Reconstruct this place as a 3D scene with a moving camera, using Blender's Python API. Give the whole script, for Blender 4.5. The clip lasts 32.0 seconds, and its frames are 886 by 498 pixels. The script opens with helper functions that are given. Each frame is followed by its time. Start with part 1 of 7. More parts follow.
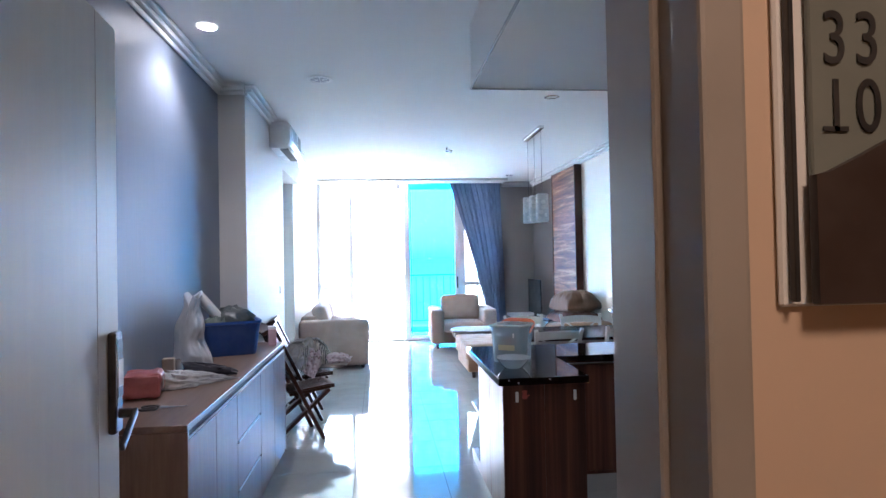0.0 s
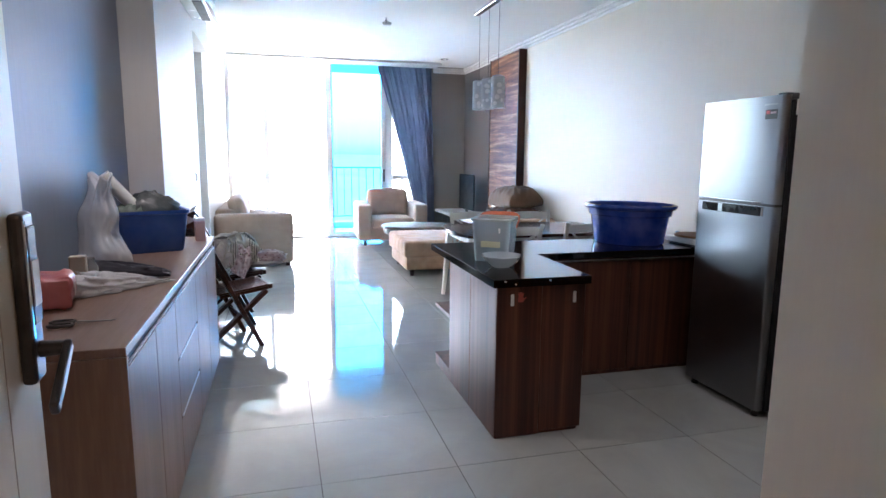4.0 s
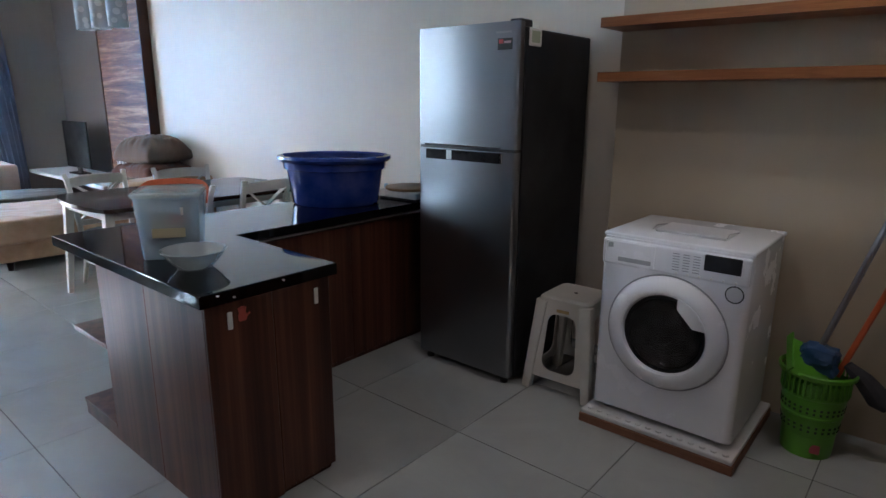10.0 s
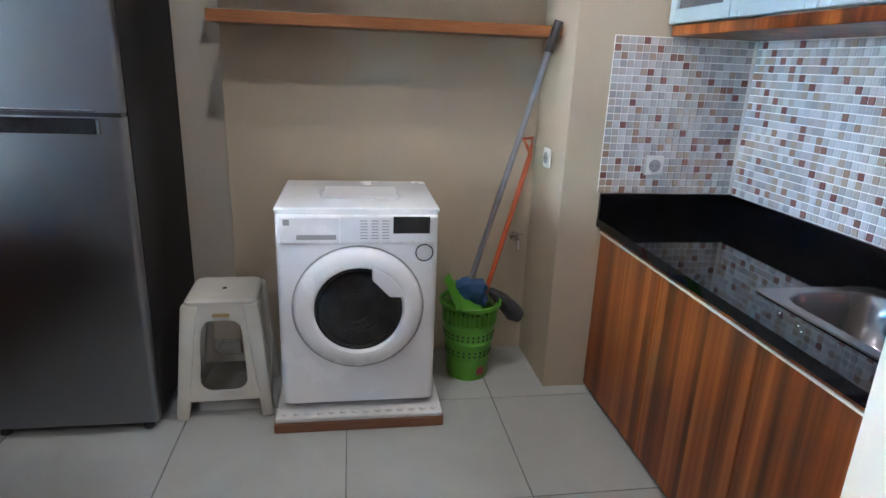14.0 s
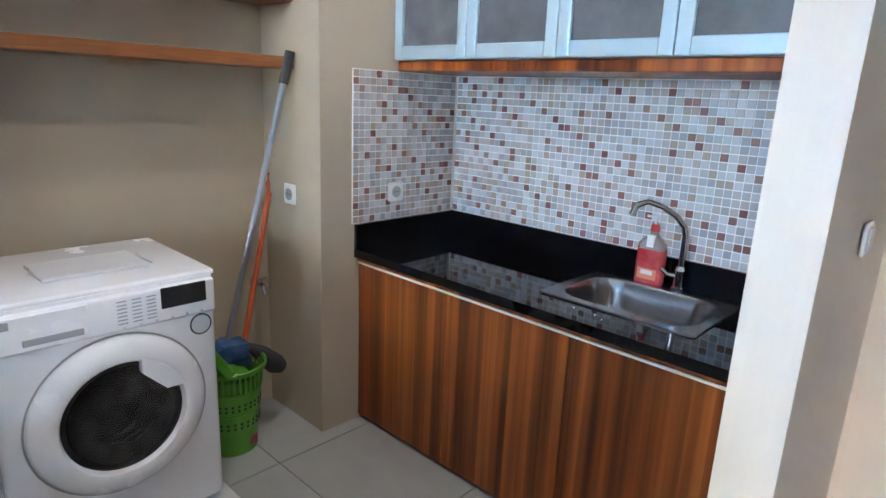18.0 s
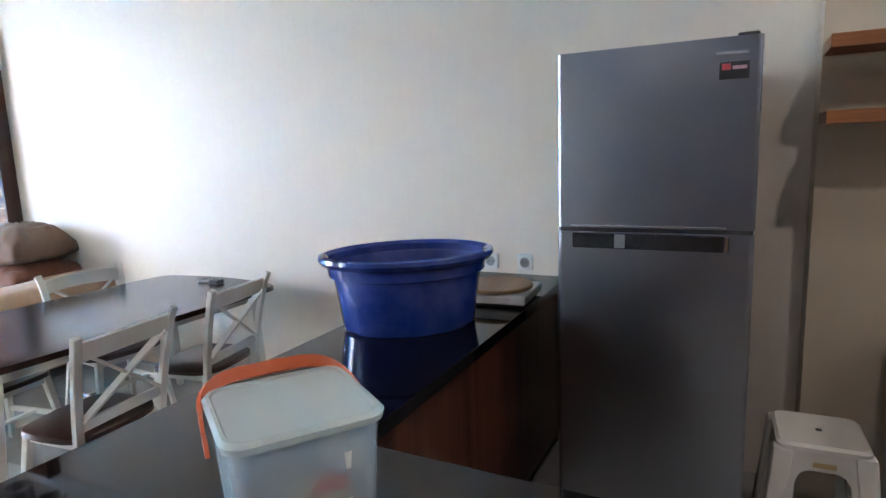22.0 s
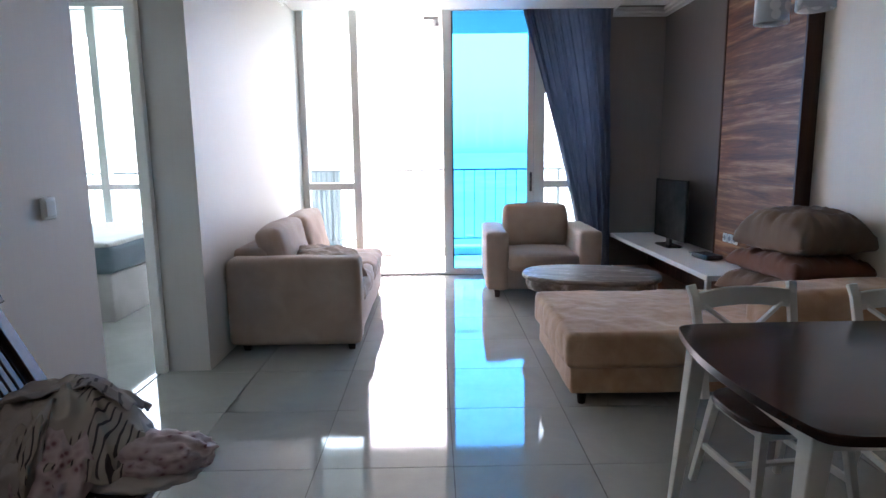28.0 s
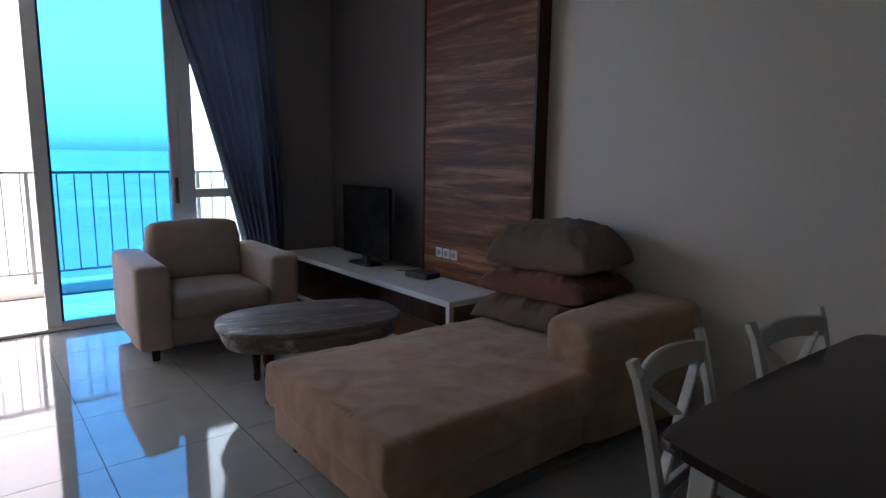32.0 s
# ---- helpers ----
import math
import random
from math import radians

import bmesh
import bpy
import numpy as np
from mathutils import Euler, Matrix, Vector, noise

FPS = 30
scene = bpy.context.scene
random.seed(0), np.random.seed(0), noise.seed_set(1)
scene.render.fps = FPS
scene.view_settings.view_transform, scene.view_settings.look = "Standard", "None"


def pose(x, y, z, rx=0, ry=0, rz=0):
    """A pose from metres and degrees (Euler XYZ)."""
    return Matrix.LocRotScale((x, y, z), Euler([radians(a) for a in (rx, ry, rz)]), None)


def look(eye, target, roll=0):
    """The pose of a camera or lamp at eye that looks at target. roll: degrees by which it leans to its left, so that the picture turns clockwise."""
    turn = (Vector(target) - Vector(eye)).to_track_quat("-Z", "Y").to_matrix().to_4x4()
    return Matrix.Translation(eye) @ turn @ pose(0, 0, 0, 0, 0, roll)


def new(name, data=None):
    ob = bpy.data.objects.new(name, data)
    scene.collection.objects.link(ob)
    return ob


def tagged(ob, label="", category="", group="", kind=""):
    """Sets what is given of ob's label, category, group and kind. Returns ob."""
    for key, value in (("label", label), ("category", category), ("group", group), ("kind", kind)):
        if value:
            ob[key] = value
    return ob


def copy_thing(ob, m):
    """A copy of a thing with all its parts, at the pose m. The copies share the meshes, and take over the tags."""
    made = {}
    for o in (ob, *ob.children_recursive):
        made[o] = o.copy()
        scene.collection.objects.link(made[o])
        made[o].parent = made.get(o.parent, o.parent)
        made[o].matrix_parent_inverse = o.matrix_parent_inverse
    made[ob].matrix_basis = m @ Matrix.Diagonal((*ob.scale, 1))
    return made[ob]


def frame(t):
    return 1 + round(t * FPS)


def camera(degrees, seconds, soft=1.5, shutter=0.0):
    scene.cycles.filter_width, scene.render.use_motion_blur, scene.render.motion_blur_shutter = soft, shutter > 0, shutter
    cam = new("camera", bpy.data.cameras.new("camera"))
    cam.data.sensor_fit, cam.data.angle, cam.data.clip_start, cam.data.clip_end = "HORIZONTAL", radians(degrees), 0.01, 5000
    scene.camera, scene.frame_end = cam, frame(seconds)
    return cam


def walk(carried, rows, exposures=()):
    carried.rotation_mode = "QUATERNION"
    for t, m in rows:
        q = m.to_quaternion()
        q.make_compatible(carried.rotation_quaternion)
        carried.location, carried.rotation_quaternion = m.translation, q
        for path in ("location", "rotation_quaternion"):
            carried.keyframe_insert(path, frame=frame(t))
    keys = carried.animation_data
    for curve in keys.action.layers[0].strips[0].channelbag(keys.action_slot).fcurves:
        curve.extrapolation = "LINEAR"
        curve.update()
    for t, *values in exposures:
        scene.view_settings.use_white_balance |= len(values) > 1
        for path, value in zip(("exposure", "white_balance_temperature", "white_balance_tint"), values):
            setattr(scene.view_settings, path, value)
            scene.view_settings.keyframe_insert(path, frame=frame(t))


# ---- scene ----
cam = camera(73.2, 32.0)
EXPOSURES = [(0, 5.75, 5700, 23), (2, 5.65, 5900, 22), (4, 5.8, 6250, 25), (7, 5.65, 6250, 25), (9, 5.0, 6600, 29), (10, 5.25, 6150, 23), (11, 5.95, 6050, 19), (12, 6.12, 6000, 19), (14, 6.62, 6000, 18), (17, 6.3, 6150, 19), (20, 6.85, 6000, 20), (21, 6.18, 6300, 21), (22, 6.15, 6500, 24), (23, 4.8, 6700, 26), (24, 4.2, 7300, 30), (25, 4.25, 7000, 29), (26, 4.9, 6550, 29), (29, 3.75, 6900, 28), (30, 3.55, 7000, 28), (32, 2.8, 6800, 29)]
PATH = [
    (0, (-0.691, -3.381, 1.536), (-0.478, -1.392, 1.57), -1.1),
    (0.5, (-0.805, -3.326, 1.518), (-0.514, -1.348, 1.466), -1.2),
    (1, (-0.863, -3.268, 1.487), (-0.52, -1.302, 1.348), -1.3),
    (1.5, (-0.887, -3.136, 1.449), (-0.571, -1.17, 1.266), -1.5),
    (2, (-0.886, -3.029, 1.445), (-0.664, -1.05, 1.261), -1.3),
    (2.5, (-0.84, -2.967, 1.439), (-0.655, -0.986, 1.233), -1.6),
    (3, (-0.873, -2.904, 1.431), (-0.654, -0.931, 1.19), -1.1),
    (3.5, (-0.939, -2.8, 1.439), (-0.58, -0.851, 1.166), -0.3),
    (4, (-1.025, -2.719, 1.446), (-0.503, -0.813, 1.138), 0.5),
    (4.5, (-1.09, -2.668, 1.434), (-0.498, -0.791, 1.08), 0.8),
    (6.5, (-1.117, -2.307, 1.461), (-0.416, -0.49, 1.007), 0.8),
    (7, (-1.057, -2.274, 1.448), (-0.304, -0.478, 0.991), 1.1),
    (7.5, (-0.992, -2.174, 1.466), (-0.098, -0.446, 1.003), 1.4),
    (8, (-1.012, -2.047, 1.460), (0.076, -0.428, 1.018), 2.1),
    (8.5, (-1.049, -1.964, 1.464), (0.156, -0.435, 1.003), 2.2),
    (9, (-1.022, -1.862, 1.470), (0.271, -0.413, 0.992), 1.3),
    (9.5, (-0.916, -1.741, 1.460), (0.489, -0.396, 0.998), 0.4),
    (10, (-0.854, -1.689, 1.425), (0.628, -0.435, 0.944), 0.4),
    (10.5, (-0.888, -1.545, 1.431), (0.763, -0.540, 0.917), 1.2),
    (11, (-0.918, -1.429, 1.434), (0.849, -0.672, 0.88), 1.9),
    (11.5, (-0.944, -1.323, 1.445), (0.874, -0.706, 0.886), 2.2),
    (12, (-0.959, -1.249, 1.427), (0.862, -0.672, 0.835), 2.1),
    (12.5, (-0.901, -1.165, 1.397), (0.952, -0.705, 0.801), 2.3),
    (13, (-0.777, -1.066, 1.412), (1.116, -0.85, 0.802), 2.7),
    (13.5, (-0.695, -0.989, 1.395), (1.21, -1.013, 0.786), 3.0),
    (14, (-0.615, -0.868, 1.402), (1.27, -1.17, 0.807), 2.3),
    (14.5, (-0.561, -0.714, 1.413), (1.263, -1.286, 0.826), 1.6),
    (16.5, (-0.267, -0.485, 1.381), (1.212, -1.707, 0.819), 2.9),
    (17, (-0.24, -0.461, 1.408), (1.086, -1.856, 0.866), 3.6),
    (17.5, (-0.246, -0.406, 1.433), (1.046, -1.842, 0.916), 3.1),
    (18, (-0.232, -0.377, 1.441), (1.096, -1.788, 0.945), 2.5),
    (18.5, (-0.236, -0.352, 1.437), (1.287, -1.555, 0.955), 1.3),
    (19, (-0.251, -0.323, 1.434), (1.488, -1.207, 0.992), -0.2),
    (19.5, (-0.273, -0.281, 1.43), (1.612, -0.831, 1.045), -1.1),
    (20, (-0.3, -0.27, 1.46), (1.651, -0.483, 1.075), -1.4),
    (20.5, (-0.338, -0.236, 1.458), (1.628, -0.141, 1.099), -1.5),
    (21, (-0.386, -0.214, 1.462), (1.56, 0.111, 1.136), -1.1),
    (21.5, (-0.435, -0.176, 1.465), (1.448, 0.418, 1.145), -1.5),
    (22, (-0.503, -0.092, 1.476), (1.258, 0.8, 1.153), -2.1),
    (22.5, (-0.52, -0.008, 1.461), (1.034, 1.212, 1.145), -2.4),
    (23, (-0.543, 0.086, 1.468), (0.948, 1.379, 1.148), -2.2),
    (23.5, (-0.594, 0.165, 1.467), (0.84, 1.522, 1.15), -2.0),
    (24, (-0.627, 0.226, 1.457), (0.746, 1.646, 1.143), -1.8),
    (24.5, (-0.601, 0.314, 1.439), (0.665, 1.831, 1.131), -1.5),
    (25, (-0.548, 0.366, 1.435), (0.422, 2.089, 1.137), -1.3),
    (25.5, (-0.484, 0.363, 1.429), (-0.01, 2.282, 1.123), -1.3),
    (26, (-0.453, 0.385, 1.419), (-0.331, 2.355, 1.099), -1.7),
    (26.5, (-0.453, 0.479, 1.407), (-0.475, 2.451, 1.077), -1.5),
    (28.5, (-0.306, 1.277, 1.43), (-0.212, 3.251, 1.122), 0.5),
    (29, (-0.315, 1.531, 1.441), (0.032, 3.477, 1.139), 1.5),
    (29.5, (-0.348, 1.76, 1.437), (0.263, 3.642, 1.151), 1.8),
    (30, (-0.348, 1.96, 1.423), (0.478, 3.757, 1.126), 2.1),
    (30.5, (-0.357, 2.169, 1.441), (0.647, 3.875, 1.154), 2.5),
    (31, (-0.441, 2.326, 1.432), (0.658, 3.969, 1.131), 2.2),
    (31.5, (-0.551, 2.488, 1.421), (0.637, 4.07, 1.132), 1.6),
    (32, (-0.666, 2.578, 1.415), (0.58, 4.111, 1.106), 0.8),
]
walk(cam, [(t, look(eye, target, roll)) for t, eye, target, roll in PATH], EXPOSURES)

# ---- light ----
world = bpy.data.worlds.new("sky")
scene.world = world
world.use_nodes = True
sky_nodes = world.node_tree.nodes
sky = sky_nodes.new("ShaderNodeTexSky")
sky.sky_type = 'NISHITA'
sky.sun_disc = False
SUN_EL, SUN_AZ = radians(67), radians(-20)
sky.sun_elevation, sky.sun_rotation = SUN_EL, SUN_AZ
sky.altitude = 100
sky.air_density, sky.dust_density, sky.ozone_density = 1.0, 2.5, 1.0
sky_nodes["Background"].inputs["Strength"].default_value = 0.15
haze = sky_nodes.new("ShaderNodeHueSaturation")
haze.inputs["Saturation"].default_value = 0.2
world.node_tree.links.new(sky.outputs[0], haze.inputs["Color"])
world.node_tree.links.new(haze.outputs[0], sky_nodes["Background"].inputs["Color"])

sun_data = bpy.data.lights.new("sun", 'SUN')
sun_data.energy, sun_data.angle, sun_data.color = 4.0, radians(6), (1.0, 0.95, 0.88)
sun = new("sun", sun_data)
# high sun in front of the building: it reaches the balcony floor but not the room
sun.matrix_world = look((0, 0, 0), (-math.sin(SUN_AZ) * math.cos(SUN_EL), -math.cos(SUN_AZ) * math.cos(SUN_EL), -math.sin(SUN_EL)))


def lamp(kind, energy, m, color, size):
    data = bpy.data.lights.new("lamp_light", kind)
    data.energy, data.color = energy, color
    if kind == 'AREA':
        data.shape, data.size = 'DISK', size
    else:
        data.shadow_soft_size = size
    ob = new("lamp_light", data)
    ob.matrix_world = m
    return ob


# ---- mesh helpers ----
def box(bm, lo, hi, bevel=0.0, seg=1):
    r = bmesh.ops.create_cube(bm, size=1.0)
    vs = r["verts"]
    for v in vs:
        v.co = Vector([lo[i] + (v.co[i] + 0.5) * (hi[i] - lo[i]) for i in range(3)])
    if bevel:
        es = {e for v in vs for e in v.link_edges}
        bmesh.ops.bevel(bm, geom=list(es), offset=bevel, segments=seg, affect='EDGES', profile=0.5)
    return bm


def boxm(bm, size, m, bevel=0.0, seg=1):
    """A box of that size round the origin, moved by the matrix m."""
    r = bmesh.ops.create_cube(bm, size=1.0)
    vs = r["verts"]
    for v in vs:
        v.co = Vector([v.co[i] * size[i] for i in range(3)])
    keep = vs
    if bevel:
        es = {e for v in vs for e in v.link_edges}
        rr = bmesh.ops.bevel(bm, geom=list(es), offset=bevel, segments=seg, affect='EDGES', profile=0.5)
        keep = list({v for f in rr["faces"] for v in f.verts} | {v for v in vs if v.is_valid})
    bmesh.ops.transform(bm, matrix=m, verts=keep)
    return bm


def rbox(bm, lo, hi, r, n=6, amp=0.0, freq=4.0, seed=0.0, puff=0.0):
    """A rounded, padded block with a fine skin; amp: uneven swell, puff: bulge of its faces."""
    ax = []
    for i in range(3):
        a, b = lo[i], hi[i]
        rr = min(r, (b - a) * 0.49)
        inner = [a + rr + (b - a - 2 * rr) * k / n for k in range(n + 1)]
        ax.append([a, a + rr * 0.12, a + rr * 0.45] + inner + [b - rr * 0.45, b - rr * 0.12, b])
    seen = {}

    def vert(p):
        key = tuple(round(c, 5) for c in p)
        if key not in seen:
            q = Vector([min(max(p[i], lo[i] + min(r, (hi[i] - lo[i]) * .49)), hi[i] - min(r, (hi[i] - lo[i]) * .49)) for i in range(3)])
            d = Vector(p) - q
            if d.length > 1e-6:
                d.normalize()
            w = q + d * r
            if puff:
                u = [(p[i] - lo[i]) / (hi[i] - lo[i]) * 2 - 1 for i in range(3)]
                ds = d * puff
                w += Vector((ds.x * (1 - u[1] ** 2) * (1 - u[2] ** 2), ds.y * (1 - u[0] ** 2) * (1 - u[2] ** 2), ds.z * (1 - u[0] ** 2) * (1 - u[1] ** 2)))
            if amp:
                w += d * amp * (noise.noise(Vector(p) * freq + Vector((seed, seed * 2, 0))) + 0.4 * noise.noise(Vector(p) * freq * 3.1))
            seen[key] = bm.verts.new(w)
        return seen[key]
    for i in range(3):
        j, k = (i + 1) % 3, (i + 2) % 3
        for end in (0, -1):
            for a in range(len(ax[j]) - 1):
                for b in range(len(ax[k]) - 1):
                    quad = []
                    for da, db in ((0, 0), (1, 0), (1, 1), (0, 1)):
                        p = [0, 0, 0]
                        p[i], p[j], p[k] = ax[i][end], ax[j][a + da], ax[k][b + db]
                        quad.append(vert(p))
                    if end == 0:
                        quad.reverse()
                    if len(set(quad)) == 4:
                        bm.faces.new(quad)
    return bm


def cyl(bm, p0, p1, r0, r1=None, seg=16, caps=True):
    r1 = r0 if r1 is None else r1
    p0, p1 = Vector(p0), Vector(p1)
    q = (p1 - p0).to_track_quat('Z', 'Y').to_matrix()
    rings = []
    for p, r in ((p0, r0), (p1, r1)):
        rings.append([bm.verts.new(p + q @ Vector((r * math.cos(2 * math.pi * k / seg), r * math.sin(2 * math.pi * k / seg), 0))) for k in range(seg)])
    for k in range(seg):
        bm.faces.new((rings[0][k], rings[0][(k + 1) % seg], rings[1][(k + 1) % seg], rings[1][k]))
    if caps:
        bm.faces.new(rings[0][::-1])
        bm.faces.new(rings[1])
    return bm


def tube(bm, pts, r, seg=8):
    """A round bar swept along pts; r: one radius, or one for each point."""
    rings = []
    pts = [Vector(p) for p in pts]
    rad = r if isinstance(r, (list, tuple)) else [r] * len(pts)
    for i, p in enumerate(pts):
        d = (pts[min(i + 1, len(pts) - 1)] - pts[max(i - 1, 0)]).normalized()
        q = d.to_track_quat('Z', 'Y').to_matrix()
        rings.append([bm.verts.new(p + q @ Vector((rad[i] * math.cos(2 * math.pi * k / seg), rad[i] * math.sin(2 * math.pi * k / seg), 0))) for k in range(seg)])
    for a, b in zip(rings, rings[1:]):
        for k in range(seg):
            bm.faces.new((a[k], a[(k + 1) % seg], b[(k + 1) % seg], b[k]))
    bm.faces.new(rings[0][::-1])
    bm.faces.new(rings[-1])
    return bm


def lathe(bm, prof, seg=32, sx=1.0, sy=1.0, at=(0, 0, 0), caps=(True, False)):
    """Turned shape from (radius, height) pairs, stretched by sx, sy."""
    rings = []
    for r, z in prof:
        rings.append([bm.verts.new((at[0] + sx * r * math.cos(2 * math.pi * k / seg), at[1] + sy * r * math.sin(2 * math.pi * k / seg), at[2] + z)) for k in range(seg)])
    for a, b in zip(rings, rings[1:]):
        for k in range(seg):
            bm.faces.new((a[k], a[(k + 1) % seg], b[(k + 1) % seg], b[k]))
    if caps[0]:
        bm.faces.new(rings[0][::-1])
    if caps[1]:
        bm.faces.new(rings[-1])
    return bm


def slab(bm, pts, z0, z1, bevel=0.0, seg=2):
    """A flat board with the outline pts (anticlockwise), from z0 to z1."""
    lo = [bm.verts.new((x, y, z0)) for x, y in pts]
    hi = [bm.verts.new((x, y, z1)) for x, y in pts]
    n = len(pts)
    bm.faces.new(lo[::-1])
    top = bm.faces.new(hi)
    for k in range(n):
        bm.faces.new((lo[k], lo[(k + 1) % n], hi[(k + 1) % n], hi[k]))
    if bevel:
        bmesh.ops.bevel(bm, geom=list(top.edges), offset=bevel, segments=seg, affect='EDGES', profile=0.5)
    return bm


def rounded_rect(x0, y0, x1, y1, r, n=6):
    pts = []
    for cx, cy, a0 in ((x1 - r, y1 - r, 0), (x0 + r, y1 - r, 90), (x0 + r, y0 + r, 180), (x1 - r, y0 + r, 270)):
        for k in range(n + 1):
            a = radians(a0 + 90 * k / n)
            pts.append((cx + r * math.cos(a), cy + r * math.sin(a)))
    return pts


def bar(bm, p0, p1, w, d, up=(0, 0, 1), bevel=0.003, w1=None, d1=None):
    """A squared bar from p0 to p1, w wide across and d deep along up."""
    p0, p1 = Vector(p0), Vector(p1)
    z = (p1 - p0).normalized()
    x = z.cross(Vector(up))
    x = x.normalized() if x.length > 1e-4 else z.orthogonal().normalized()
    y = z.cross(x)
    w1, d1 = (w if w1 is None else w1), (d if d1 is None else d1)
    vs = []
    for p, ww, dd in ((p0, w, d), (p1, w1, d1)):
        for sx, sy in ((-1, -1), (1, -1), (1, 1), (-1, 1)):
            vs.append(bm.verts.new(p + x * sx * ww / 2 + y * sy * dd / 2))
    fs = [bm.faces.new([vs[k] for k in q]) for q in ((3, 2, 1, 0), (4, 5, 6, 7), (0, 1, 5, 4), (1, 2, 6, 5), (2, 3, 7, 6), (3, 0, 4, 7))]
    if bevel:
        bmesh.ops.bevel(bm, geom=list({e for f in fs for e in f.edges}), offset=bevel, segments=2, affect='EDGES', profile=0.5)
    return bm


def B():
    return bmesh.new()


def part(name, bm, material, parent=None, label="", smooth=False):
    """One bmesh as one mesh object, under a thing or a part."""
    me = bpy.data.meshes.new(name)
    bmesh.ops.recalc_face_normals(bm, faces=bm.faces[:])
    bm.to_mesh(me)
    bm.free()
    if smooth:
        me.shade_smooth()
        if smooth != 'all':
            me.set_sharp_from_angle(angle=radians(35))
    me.materials.append(material)
    ob = new(name, me)
    if parent is not None:
        ob.parent = parent
    if label:
        tagged(ob, label)
    return ob


def thing(name, label, category, m=None, group=""):
    ob = new(name)
    ob.empty_display_size = 0.1
    if m is not None:
        ob.matrix_world = m
    return tagged(ob, label, category, group)


def structure(name, bm, material, label, category, smooth=False):
    return tagged(part(name, bm, material, None, "", smooth), label, category, "", "structure")


def piece(name, mesh, parent, loc, rot=(0, 0, 0)):
    """A piece that shares its mesh with others of its kind."""
    ob = new(name, mesh)
    ob.parent = parent
    ob.location, ob.rotation_euler = loc, rot
    return ob


def mesh_of(name, bm, material, smooth=False):
    me = bpy.data.meshes.new(name)
    bmesh.ops.recalc_face_normals(bm, faces=bm.faces[:])
    bm.to_mesh(me)
    bm.free()
    if smooth:
        me.shade_smooth()
    me.materials.append(material)
    return me


# ---- materials ----
class Nodes:
    def __init__(self, name):
        self.m = bpy.data.materials.new(name)
        self.m.use_nodes = True
        self.t = self.m.node_tree
        self.b = self.t.nodes["Principled BSDF"]

    def add(self, kind, **kw):
        n = self.t.nodes.new("ShaderNode" + kind)
        for k, v in kw.items():
            n.inputs[k.replace("_", " ")].default_value = v
        return n

    def link(self, a, b):
        self.t.links.new(a, b)

    def coords(self, scale=(1, 1, 1), world=False):
        c = self.add("NewGeometry").outputs["Position"] if world else self.add("TexCoord").outputs["Object"]
        mp = self.add("Mapping")
        mp.inputs["Scale"].default_value = scale
        self.link(c, mp.inputs["Vector"])
        return mp.outputs["Vector"]

    def ramp(self, fac, stops):
        r = self.t.nodes.new("ShaderNodeValToRGB")
        e = r.color_ramp.elements
        while len(e) < len(stops):
            e.new(0.5)
        for el, (p, c) in zip(e, stops):
            el.position, el.color = p, (*c, 1)
        self.link(fac, r.inputs[0])
        return r.outputs[0]

    def noise(self, vec, scale, detail=4.0, rough=0.55, dist=0.0):
        n = self.add("TexNoise", Scale=scale, Detail=detail, Roughness=rough, Distortion=dist)
        self.link(vec, n.inputs["Vector"])
        return n.outputs["Fac"]

    def bump(self, h, strength, distance=0.002):
        n = self.add("Bump", Strength=strength, Distance=distance)
        self.link(h, n.inputs["Height"])
        self.link(n.outputs[0], self.b.inputs["Normal"])

    def set(self, **kw):
        for k, v in kw.items():
            self.b.inputs[k.replace("_", " ")].default_value = v
        return self


def mix3(a, b, f):
    return tuple(x + (y - x) * f for x, y in zip(a, b))


def plain(name, c, rough=0.5, metal=0.0, vary=0.08, scale=6.0, grain=60.0, bump=0.05, **kw):
    """Paint, plastic or metal with faint blotches, fine grain and uneven gloss."""
    n = Nodes(name)
    v = n.coords(world=True)
    f = n.noise(v, scale)
    n.link(n.ramp(f, [(0.3, mix3(c, (0, 0, 0), vary)), (0.7, mix3(c, (1, 1, 1), vary * 0.5))]), n.b.inputs["Base Color"])
    g = n.noise(v, grain, 3.0)
    r = n.add("MapRange")
    r.inputs["To Min"].default_value, r.inputs["To Max"].default_value = max(rough - 0.06, 0.02), rough + 0.08
    n.link(f, r.inputs["Value"])
    n.link(r.outputs[0], n.b.inputs["Roughness"])
    if bump:
        n.bump(g, bump)
    n.set(Metallic=metal, **kw)
    return n.m


